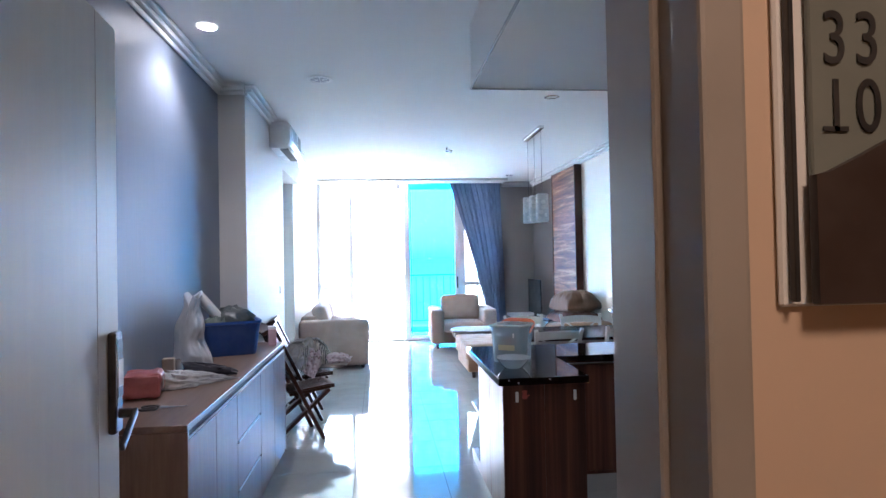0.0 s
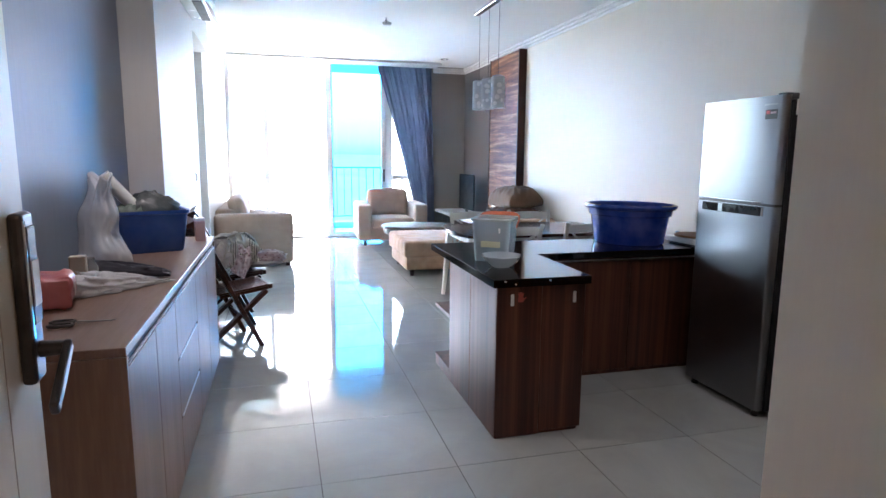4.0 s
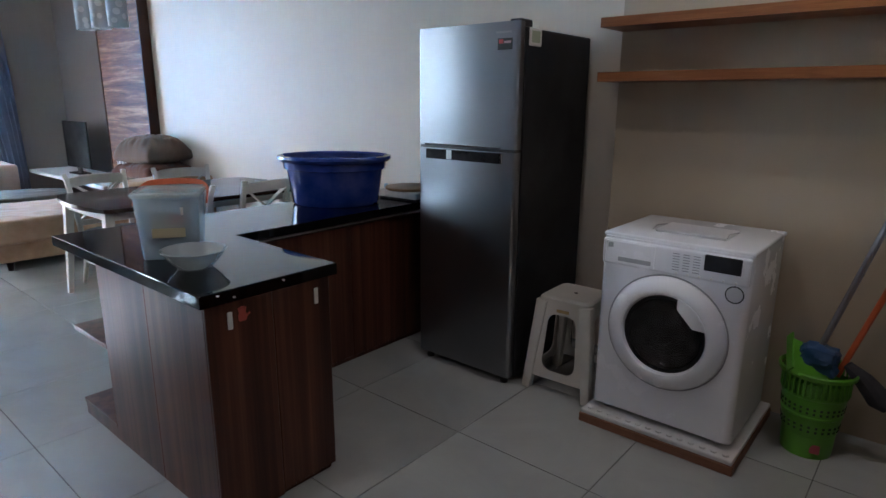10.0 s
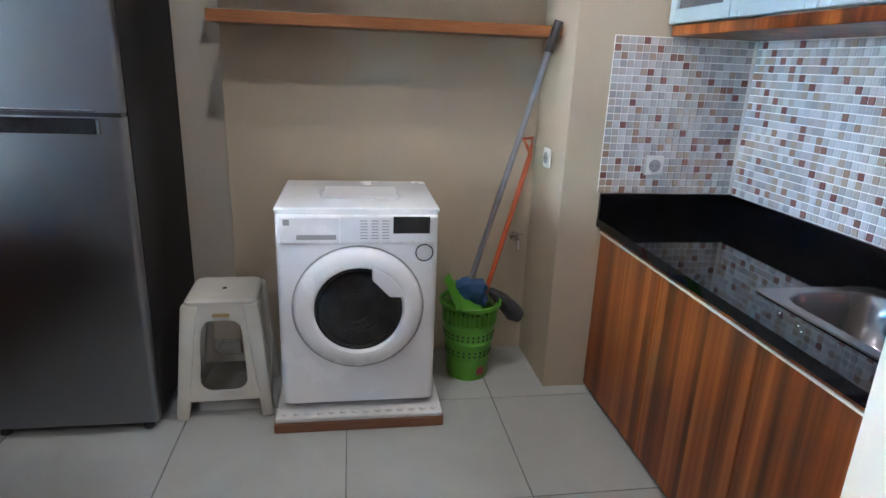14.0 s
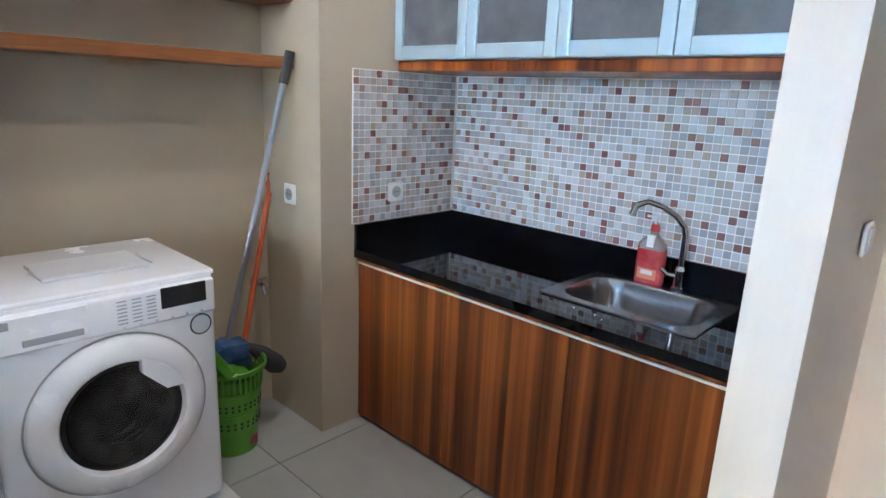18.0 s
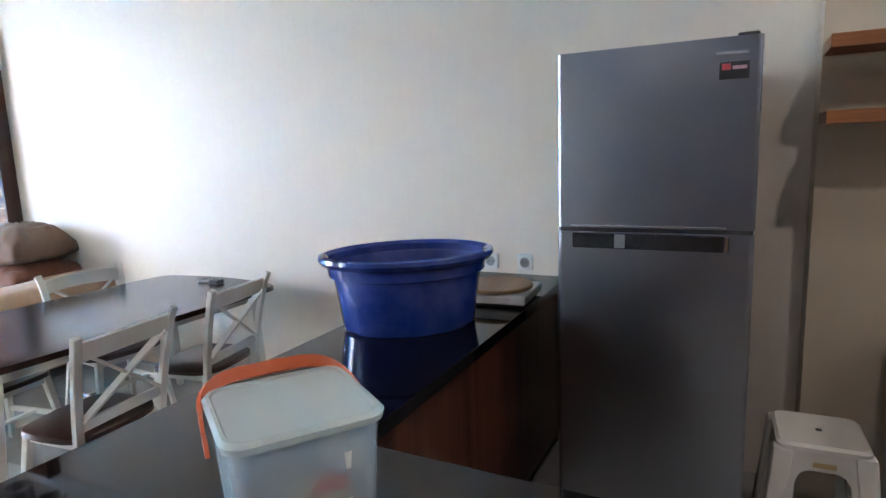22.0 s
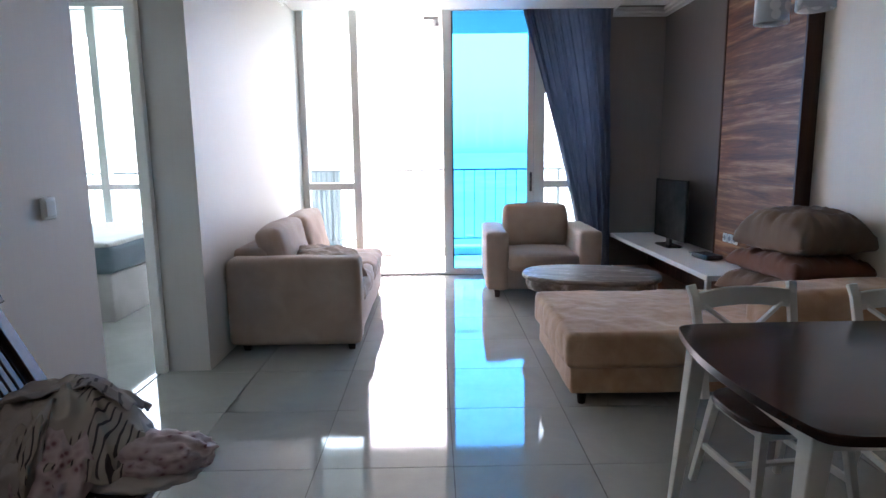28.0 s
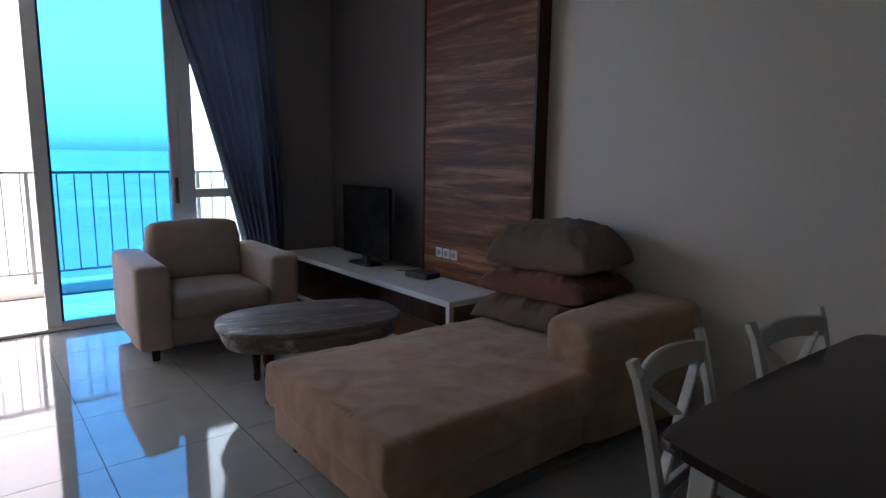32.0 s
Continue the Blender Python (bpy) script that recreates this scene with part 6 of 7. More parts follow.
arm = thing("armchair", "boxy beige microsuede armchair in front of the curtain", "armchair", pose(0.75, 7.20, 0, 0, 0, -2))
part("base", rbox(B(), (-0.50, -0.42, 0.085), (0.50, 0.46, 0.30), 0.03, 6, 0.003, 6), M_SUEDE, arm, "", True)
part("arm", rbox(B(), (-0.565, -0.46, 0.085), (-0.345, 0.48, 0.665), 0.045, 8, 0.008, 6, 1, 0.006), M_SUEDE, arm, "thick padded arm", True)
part("arm", rbox(B(), (0.345, -0.46, 0.085), (0.565, 0.48, 0.665), 0.045, 8, 0.008, 6, 2, 0.006), M_SUEDE, arm, "thick padded arm", True)
part("seat_cushion", rbox(B(), (-0.342, -0.45, 0.27), (0.342, 0.28, 0.44), 0.05, 12, 0.008, 6, 3, 0.02), M_SUEDE, arm, "plump seat cushion", True)
part("backrest", rbox(B(), (-0.342, 0.26, 0.28), (0.342, 0.50, 0.74), 0.05, 8, 0.006, 5, 4), M_SUEDE, arm, "", True)
bk = part("back_cushion", rbox(B(), (-0.335, -0.10, 0.0), (0.335, 0.10, 0.46), 0.06, 12, 0.010, 6, 6, 0.02), M_SUEDE, arm, "leaning back cushion", True)
bk.matrix_local = pose(0, 0.24, 0.42, -10, 0, 0)
for x in (-0.45, 0.45):
    for y in (-0.36, 0.40):
        part("foot", bar(B(), (x, y, 0), (x, y, 0.09), 0.045, 0.045, (0, 1, 0), 0.003, 0.06, 0.06), M_EBONY, arm)

sofa = thing("two_seat_sofa", "beige microsuede two-seat sofa with one arm against the pale wall", "sofa")
S0, S1 = 5.24, 7.26
part("base", rbox(B(), (-1.84, S0 + 0.06, 0.05), (-0.90, S1 - 0.01, 0.31), 0.03, 8, 0.003, 6), M_SUEDE, sofa, "", True)
part("arm", rbox(B(), (-1.842, S0, 0.045), (-0.872, S0 + 0.22, 0.69), 0.05, 10, 0.008, 6, 1, 0.006), M_SUEDE, sofa, "thick padded arm", True)
part("backrest", rbox(B(), (-1.842, S0 + 0.20, 0.06), (-1.56, S1, 0.74), 0.05, 10, 0.006, 5, 3), M_SUEDE, sofa, "", True)
for k in range(2):
    y0 = S0 + 0.225 + 0.863 * k
    part("seat_cushion", rbox(B(), (-1.56, y0, 0.28), (-0.88, y0 + 0.858, 0.465), 0.055, 26, 0.016, 9, 4 + k, 0.022), M_SUEDE, sofa, "puckered seat cushion", True)
    bk = part("back_cushion", rbox(B(), (-0.10, 0.0, 0.0), (0.10, 0.845, 0.44), 0.06, 12, 0.014, 6, 7 + k, 0.025), M_SUEDE, sofa, "leaning back cushion", True)
    bk.matrix_local = pose(-1.50, y0 + 0.004, 0.45, 0, -14, 0)
for x in (-1.72, -0.95):
    for y in (S0 + 0.07, S1 - 0.07):
        part("foot", bar(B(), (x, y, 0), (x, y, 0.055), 0.045, 0.045, (0, 1, 0), 0.003, 0.06, 0.06), M_EBONY, sofa)
c = cushion("sofa_pillow", "loose beige microsuede pillow lying on the sofa", M_SUEDE, pose(-1.20, 5.80, 0.56, 6, 6, 15), 0.28, 0.26, 0.12, 13, 0.06)
c["group"] = "sofa pillows"


def curtain():
    th = thing("curtain", "blue-grey floor-length curtain drawn aside and gathered", "curtain")
    bm = B()
    nz, nu = 40, 150
    rows = []
    for i in range(nz + 1):
        z = 0.03 + (3.08 - 0.03) * i / nz
        left = 1.42 - 0.74 * (min(z - 0.03, 2.9) / 2.9) ** 1.25
        left = min(left, 1.46)
        right = 1.70 - 0.05 * (z / 2.9)
        row = []
        for j in range(nu + 1):
            u = j / nu
            amp = 0.045 * (0.55 + 0.45 * math.sin(z * 0.8 + 1)) * (1.25 if z < 1.4 else 1.0)
            ph = 2 * math.pi * (9.5 * u + 0.55 * math.sin(u * 5) + 0.25 * math.sin(z * 1.3 + u * 4))
            y = 7.90 + amp * math.sin(ph) + 0.012 * math.sin(ph * 2.3 + z)
            row.append(bm.verts.new((left + (right - left) * u, y, z)))
        rows.append(row)
    for a_, b_ in zip(rows, rows[1:]):
        for j in range(nu):
            bm.faces.new((a_[j], a_[j + 1], b_[j + 1], b_[j]))
    ob = part("drape", bm, M_CURTAIN, th, "", "all")
    md = ob.modifiers.new("thick", 'SOLIDIFY')
    md.thickness = 0.003
    part("rail", box(B(), (-1.7, 7.88, 3.105), (1.61, 7.92, 3.13), 0.003), M_ALU, th)
    for k in range(16):
        x = 0.70 + 0.062 * k
        part("hook", cyl(B(), (x, 7.90, 3.07), (x, 7.90, 3.107), 0.004, 0.004, 6), M_WHITEPLASTIC, th)
    return th


curtain()

# ---- entrance side ----
sb = thing("sideboard", "long brown oak-foil sideboard with drawers and slim finger grips", "sideboard")
X0, X1, Y0, Y1, SZ = XL + 0.003, -1.472, -0.865, 1.632, 0.886
part("body", box(B(), (X0, Y0 + 0.02, 0.0), (X1 - 0.02, Y1 - 0.02, SZ - 0.03)), M_SIDEBOARD, sb)
part("top", box(B(), (X0, Y0, SZ - 0.028), (X1, Y1, SZ), 0.002), M_SIDEBOARD, sb)
part("side_panel", box(B(), (X0, Y0, 0.0), (X1, Y0 + 0.02, SZ - 0.03), 0.001), M_SIDEFRONT, sb)
part("side_panel", box(B(), (X0, Y1 - 0.02, 0.0), (X1, Y1, SZ - 0.03), 0.001), M_SIDEFRONT, sb)
part("grip_gap", box(B(), (X1 - 0.021, Y0 + 0.02, SZ - 0.062), (X1 - 0.012, Y1 - 0.02, SZ - 0.03)), M_DARKGAP, sb)
part("grip_strip", box(B(), (X1 - 0.02, Y0 + 0.021, SZ - 0.066), (X1 - 0.006, Y1 - 0.021, SZ - 0.060)), M_ALU, sb, "thin aluminium strip")
for a_, b_ in ((Y0 + 0.022, -0.44), (-0.437, -0.02), (0.62, 1.11), (1.113, Y1 - 0.022)):
    part("door", box(B(), (X1 - 0.019, a_, 0.02), (X1 - 0.001, b_ - 0.002, SZ - 0.068), 0.002), M_SIDEFRONT, sb)
for z0, z1 in ((0.02, 0.285), (0.297, 0.55), (0.562, SZ - 0.068)):
    d = part("drawer", box(B(), (X1 - 0.019, -0.017, z0), (X1 - 0.001, 0.617, z1), 0.002), M_SIDEFRONT, sb)
    if z0 < 0.5:
        part("grip", box(B(), (X1 - 0.014, 0.02, z1 + 0.001), (X1 + 0.001, 0.58, z1 + 0.010)), M_ALU, d, "thin aluminium grip")


def crumple(bm, c, r, amp, freq, seed, n=28, m=18, flat=0.0):
    """A lumpy, folded closed shape of radii r round c."""
    rings = []
    for i in range(m + 1):
        th_ = math.pi * i / m
        ring = []
        for j in range(n):
            ph = 2 * math.pi * j / n
            d = Vector((math.sin(th_) * math.cos(ph), math.sin(th_) * math.sin(ph), math.cos(th_)))
            f = 1 + amp * (1 - 2 * abs(noise.noise(d * freq + Vector((seed, 0, 0))))) * 0.8 + amp * noise.noise(d * freq * 2.3 + Vector((0, seed, 0)))
            p = Vector((c[0] + d.x * r[0] * f, c[1] + d.y * r[1] * f, c[2] + d.z * r[2] * f))
            if flat:
                p.z = max(p.z, flat)
            ring.append(bm.verts.new(p))
        rings.append(ring)
    for a_, b_ in zip(rings, rings[1:]):
        for k in range(n):
            bm.faces.new((a_[k], a_[(k + 1) % n], b_[(k + 1) % n], b_[k]))
    return bm


bx = thing("storage_box", "open bright blue plastic storage box full of bags", "box", pose(-1.77, 1.07, SZ + 0.001, 0, 0, 20) @ Matrix.Diagonal((1.08, 1.1, 1.08, 1)))
part("shell", loft(B(), [rr_loop(-0.15, -0.11, 0.15, 0.11, 0.03, 0), rr_loop(-0.155, -0.115, 0.155, 0.115, 0.03, 0.01), rr_loop(-0.18, -0.135, 0.18, 0.135, 0.035, 0.20), rr_loop(-0.19, -0.145, 0.19, 0.145, 0.04, 0.205), rr_loop(-0.19, -0.145, 0.19, 0.145, 0.04, 0.222), rr_loop(-0.176, -0.131, 0.176, 0.131, 0.035, 0.22), rr_loop(-0.15, -0.11, 0.15, 0.11, 0.03, 0.012)], True, True), M_BOXBLUE, bx, "", True)
bm = B()
crumple(bm, (0.02, 0.0, 0.20), (0.135, 0.10, 0.10), 0.25, 3.0, 2)
tagged(part("black_bag", bm, plain("black_bag_plastic", (0.02, 0.035, 0.035), 0.3, vary=0.2, bump=0.4), None, "", "all"), "crumpled black plastic bag in the blue box", "bag").matrix_world = pose(-1.77, 1.07, SZ + 0.02, 0, 0, 20)
bm = B()
crumple(bm, (-0.09, -0.04, 0.17), (0.09, 0.08, 0.08), 0.25, 3.0, 8)
tagged(part("green_bag", bm, plain("dark_green_bag", (0.06, 0.10, 0.07), 0.4, vary=0.2, bump=0.4), None, "", "all"), "crumpled dark green bag in the blue box", "bag").matrix_world = pose(-1.77, 1.07, SZ + 0.02, 0, 0, 20)
roll = tagged(part("paper_roll", lathe(B(), [(0.034, 0.0), (0.036, 0.002), (0.036, 0.42), (0.033, 0.42), (0.012, 0.418)], 24, caps=(True, True)), M_WHITEPLASTIC, None, "", True), "white paper roll leaning out of the blue box", "paper roll")
roll.matrix_world = look((-1.72, 1.06, 1.0), (-1.50, 1.16, 0.70))
bm = B()
m_, n_ = 40, 64
rings = []
for i in range(m_ + 1):
    z = 0.45 * i / m_
    w_ = 0.155 * (1 - 0.55 * (z / 0.42) ** 1.2) + 0.015 * math.sin(z * 30)
    d_ = 0.085 * (1 - 0.75 * (z / 0.42)) + 0.012
    ring = []
    for j in range(n_):
        ph = 2 * math.pi * j / n_
        q_ = Vector((math.cos(ph) * 1.6, math.sin(ph) * 1.6, z * 5))
        f = 1 + 0.18 * noise.noise(q_) + 0.16 * (0.5 - abs(noise.noise(q_ * 2.2))) + 0.05 * math.sin(ph * 9 + z * 14)
        cut = 0.09 * max(0.0, 1 - abs(math.cos(ph)) * 2.2) * (i / m_) ** 2
        ring.append(bm.verts.new((math.sin(ph) * d_ * f, math.cos(ph) * w_ * f + 0.02 * math.sin(z * 9), z - cut + 0.02 * math.sin(ph * 3) * i / m_)))
    rings.append(ring)
for a_, b_ in zip(rings, rings[1:]):
    for k in range(n_):
        bm.faces.new((a_[k], a_[(k + 1) % n_], b_[(k + 1) % n_], b_[k]))
bm.faces.new(rings[0][::-1])
bm.faces.new(rings[-1])
tagged(part("carrier_bag", bm, milky("white_bag_film", (0.86, 0.89, 0.93), 0.34, 0.22), None, "", "all"), "tall crumpled white plastic carrier bag on the sideboard", "bag").matrix_world = pose(-1.885, 0.56, SZ + 0.001, 0, 0, 60) @ Matrix.Diagonal((0.95, 0.86, 1.0, 1))
bm = B()
crumple(bm, (0, 0, 0.02), (0.26, 0.055, 0.035), 0.3, 3, 4, 44, 16, 0.001)
tagged(part("dark_cloth", bm, fabric("dark_cloth", (0.03, 0.03, 0.04), (0.05, 0.05, 0.06)), None, "", "all"), "rolled dark cloth on the sideboard", "cloth").matrix_world = pose(-1.80, 0.33, SZ, 0, 0, -28)
bm = B()
crumple(bm, (0, 0, 0.02), (0.20, 0.12, 0.075), 0.34, 3, 6, 72, 32, 0.001)
for v in bm.verts:
    u = min(1.0, max(0.0, (v.co.x + 0.18) / 0.38))
    v.co.y *= 1 - 0.85 * u
    v.co.z *= 1 - 0.75 * u
tagged(part("clear_bag", bm, milky("clear_film", (0.88, 0.90, 0.92), 0.45, 0.12), None, "", "all"), "crumpled clear plastic bag on the sideboard", "bag").matrix_world = pose(-1.715, -0.02, SZ + 0.001, 0, 0, 28)
pink = thing("tissue_pack", "coral pink pack of paper goods on the sideboard", "pack", pose(-1.865, -0.27, SZ + 0.001, 0, 0, 14))
part("pack", rbox(B(), (-0.09, -0.10, 0), (0.09, 0.10, 0.12), 0.03, 6, 0.012, 14), plain("coral_film", (0.52, 0.13, 0.13), 0.3, vary=0.15, bump=0.3), pink, "", True)
part("print", box(B(), (0.0905, -0.05, 0.04), (0.0925, 0.03, 0.09), 0.001), plain("print_white", (0.6, 0.55, 0.5), 0.4), pink)
carton = thing("small_carton", "small pink and white carton behind the blue box", "box", pose(-1.535, 1.42, SZ + 0.001, 0, 0, 12))
part("body", box(B(), (-0.03, -0.04, 0.0), (0.03, 0.04, 0.13), 0.003), plain("carton_pink", (0.55, 0.36, 0.34), 0.5), carton)
part("lid", box(B(), (-0.031, -0.041, 0.1305), (0.031, 0.041, 0.15), 0.003), M_WHITEPLASTIC, carton)
jar = thing("glass_jar", "small clear jar with a beige box behind the pink pack", "jar", pose(-1.80, 0.02, SZ + 0.001, 0, 0, 10))
part("jar", lathe(B(), [(0.032, 0), (0.035, 0.01), (0.035, 0.09), (0.024, 0.11), (0.024, 0.13)], 20, caps=(True, True)), milky("jar_glass", (0.5, 0.48, 0.45), 0.5, 0.1), jar, "", True)
part("box", box(B(), (-0.06, -0.09, 0), (0.0, -0.04, 0.15), 0.004), plain("carton", (0.42, 0.36, 0.28), 0.7), jar)
keys = thing("scissors", "small dark metal scissors lying on the sideboard", "scissors", pose(-1.68, -0.575, SZ + 0.001, 0, 0, 8) @ Matrix.Diagonal((1.25, 1.25, 1.2, 1)))
part("blade", bar(B(), (0.0, 0, 0.006), (0.09, 0.006, 0.006), 0.012, 0.003, (0, 0, 1), 0.0, 0.003, 0.002), M_STEEL, keys)
part("blade", bar(B(), (0.0, 0.004, 0.010), (0.085, -0.02, 0.010), 0.012, 0.003, (0, 0, 1), 0.0, 0.003, 0.002), M_STEEL, keys)
for y in (-0.018, 0.018):
    part("ring", tube(B(), [(-0.035 + 0.028 * math.cos(a_ * math.pi / 8), y + 0.014 * math.sin(a_ * math.pi / 8), 0.008) for a_ in range(17)], 0.0045, 6), M_BLACK, keys)


def folding_chair(mat, label, m):
    th = thing("folding_chair", label, "chair", m, "folding chairs along the wall")
    for sy in (-1, 1):
        y = sy * 0.22
        part("long_rail", bar(B(), (0.14, y, 0.0), (-0.318, y, 0.955), 0.030, 0.058, (0, 1, 0), 0.004), mat, th)
        part("short_leg", bar(B(), (-0.30, sy * 0.19, 0.0), (0.20, sy * 0.19, 0.42), 0.028, 0.055, (0, 1, 0), 0.004), mat, th)
        part("seat_rail", bar(B(), (-0.14, sy * 0.165, 0.40), (0.22, sy * 0.165, 0.435), 0.024, 0.035, (0, 1, 0), 0.004), mat, th)
    back = part("top_rail", bar(B(), (-0.325, -0.246, 0.958), (-0.325, 0.246, 0.958), 0.095, 0.034, (-0.44, 0, 0.9), 0.005), mat, th)
    part("back_rail", bar(B(), (-0.125, -0.21, 0.55), (-0.125, 0.21, 0.55), 0.045, 0.022, (-0.44, 0, 0.9), 0.004), mat, th)
    for k in range(11):
        y = -0.18 + 0.036 * k
        part("back_slat", bar(B(), (-0.135, y, 0.565), (-0.312, y, 0.93), 0.025, 0.012, (1, 0, 0.45), 0.002), mat, th)
    for k in range(10):
        y = -0.162 + 0.036 * k
        part("seat_slat", bar(B(), (-0.15, y, 0.418), (0.23, y, 0.455), 0.028, 0.014, (0, 0, 1), 0.003), mat, th)
    part("front_rail", bar(B(), (0.235, -0.19, 0.445), (0.235, 0.19, 0.445), 0.03, 0.035, (0, 0, 1), 0.006), mat, th)
    part("stretcher", cyl(B(), (0.03, -0.21, 0.22), (0.03, 0.21, 0.22), 0.012, 0.012, 10), mat, th)
    part("stretcher", cyl(B(), (-0.2, -0.19, 0.085), (-0.2, 0.19, 0.085), 0.012, 0.012, 10), mat, th)
    return th


folding_chair(M_EBONY, "black-brown slatted folding chair with clothes heaped on it", pose(-1.425, 2.715, 0, 0, 0, 5))
folding_chair(M_TEAK, "reddish brown slatted folding chair beside the sideboard", pose(-1.40, 2.06, 0, 0, 0, 20))
pile = thing("clothes_pile", "heap of crumpled pale printed clothes on the folding chair", "clothes", pose(-1.455, 2.74, 0.515))
def drape(c, hu, hv, turn, lift, seed, ply=2.0, n=70):
    """A garment thrown over the heap: a sheet laid over its dome that hangs down past the rim in soft folds."""
    bm = B()
    hx, hy, ax, ay, top = 0.03, -0.03, 0.215, 0.185, 0.20
    grid = []
    for i in range(n + 1):
        row = []
        for j in range(n + 1):
            u, v_ = -1 + 2 * i / n, -1 + 2 * j / n
            w = Vector((u * 1.1 + seed, v_ * 1.1, seed * 0.7))
            rim = (1 - 0.12 * (u * v_) ** 2) * (1 + 0.10 * noise.noise(w * 1.4))
            px, py = u * hu * rim, v_ * hv * rim
            x = c[0] + px * math.cos(turn) - py * math.sin(turn)
            y = c[1] + px * math.sin(turn) + py * math.cos(turn)
            dx, dy = (x - hx) / ax, (y - hy) / ay
            r = math.hypot(dx, dy) + 1e-6
            q = noise.noise(w * 1.3)
            fold = math.sin(u * math.pi * ply + 2.6 * q + seed)
            soft = 1 - 2.4 * abs(noise.noise(w * 2.0 + Vector((0, 4, seed))))
            bulge = 0.018 * fold + 0.022 * soft + 0.006 * noise.noise(w * 5.0)
            if r <= 1:
                z = top * (1 - 0.62 * r ** 2.6) + lift + bulge * (0.6 + 0.4 * r) + 0.03 * noise.noise(Vector((x * 7, y * 7, 3)))
            else:
                over = (r - 1) * 0.2
                z = top * 0.38 + lift - over + bulge * 0.5 + 0.03 * noise.noise(Vector((x * 7, y * 7, 3)))
                g = (1 + 0.16 * (1 - math.exp(-(r - 1) * 3)) + (bulge * 2.6 + lift) * min(1.0, (r - 1) * 4 + 0.3)) / r
                x, y = hx + dx * ax * g, hy + dy * ay * g
            row.append(bm.verts.new((x, y, z)))
        grid.append(row)
    for a_, b_ in zip(grid, grid[1:]):
        for k in range(n):
            bm.faces.new((a_[k], b_[k], b_[k + 1], a_[k + 1]))
    return bm


for c_, hu_, hv_, turn_, lift_, seed_, ply_, mat_, lab_ in (
        ((0.02, -0.01), 0.27, 0.25, 0.3, 0.0, 3.0, 2.0, M_COTTON, "pale grey brush-printed cotton"),
        ((-0.19, -0.13), 0.11, 0.13, 0.5, 0.012, 12.1, 1.0, M_COTTON_BLUE, "pale blue cotton"),
        ((-0.07, -0.17), 0.14, 0.16, 0.2, 0.024, 8.3, 1.4, M_COTTON_PALE, "pale grey cotton"),
        ((0.11, -0.25), 0.10, 0.13, -0.25, 0.022, 6.6, 0.8, M_COTTON_FLORAL, "pink floral cotton"),
        ((0.01, -0.25), 0.05, 0.09, -0.2, 0.040, 5.2, 0.7, M_COTTON_STRIPE, "dark-striped cream cotton"),
        ((0.14, -0.10), 0.13, 0.15, 0.6, 0.034, 21.4, 1.6, M_COTTON_STRIPE, "dark-striped cream cotton"),
        ((0.03, 0.02), 0.20, 0.09, 0.1, 0.046, 17.3, 1.2, M_COTTON, "pale brush-printed cotton")):
    g_ = part("garment", drape(c_, hu_, hv_, turn_, lift_, seed_, ply_), mat_, pile, lab_, "all")
    md = g_.modifiers.new("thick", 'SOLIDIFY')
    md.thickness = 0.004
bm = B()
crumple(bm, (0.26, -0.07, -0.005), (0.16, 0.10, 0.035), 0.12, 1.6, 4.4, 48, 28)
part("garment", bm, M_COTTON_PALE, pile, "pale grey cotton hem", "all")
bm = B()
crumple(bm, (0.31, -0.06, 0.045), (0.145, 0.085, 0.055), 0.2, 1.9, 9.1, 56, 32)
part("garment", bm, M_COTTON_FLORAL, pile, "pinkish white printed sleeve", "all")

# entrance door leaf, standing open
HX, HY = XD0 + 0.005, YE - 0.02
ang = math.degrees(math.atan2(-1.555 - HY, -1.442 - HX))
dl = tagged(new("door_1"), "cream wood-foil entrance door standing open", "door", "", "structure")
dl.matrix_world = pose(HX, HY, 0, 0, 0, ang)
part("leaf", box(B(), (0, 0.0, 0.01), (1.01, 0.045, 2.22), 0.003), M_DOOR, dl)
part("groove", box(B(), (0.86, -0.0008, 0.012), (0.863, 0.0005, 2.218)), M_FRAME, dl)
lock = part("lock_plate", box(B(), (0.922, -0.022, 1.072), (0.980, 0.0, 1.352), 0.008, 3), M_BLACK, dl, "black electronic lock with a keypad")
part("keypad", box(B(), (0.931, -0.025, 1.17), (0.974, -0.021, 1.33), 0.003), plain("keypad_black", (0.02, 0.02, 0.022), 0.4, vary=0.1, Specular_IOR_Level=0.2), lock)
part("keypad_frame", box(B(), (0.926, -0.024, 1.15), (0.930, -0.020, 1.34)), M_CHROME, lock)
part("photo_sticker", box(B(), (0.936, -0.0265, 1.20), (0.970, -0.0245, 1.275)), plain("sticker_pale", (0.5, 0.42, 0.4), 0.5), lock, "pale worn sticker")
part("spindle", cyl(B(), (0.952, -0.022, 1.125), (0.952, -0.062, 1.125), 0.014, 0.012, 14), M_BLACK, lock)
part("lever", bar(B(), (0.958, -0.062, 1.130), (0.832, -0.066, 1.062), 0.024, 0.014, (0, 1, 0), 0.005), M_BLACK, lock, "black lever handle")

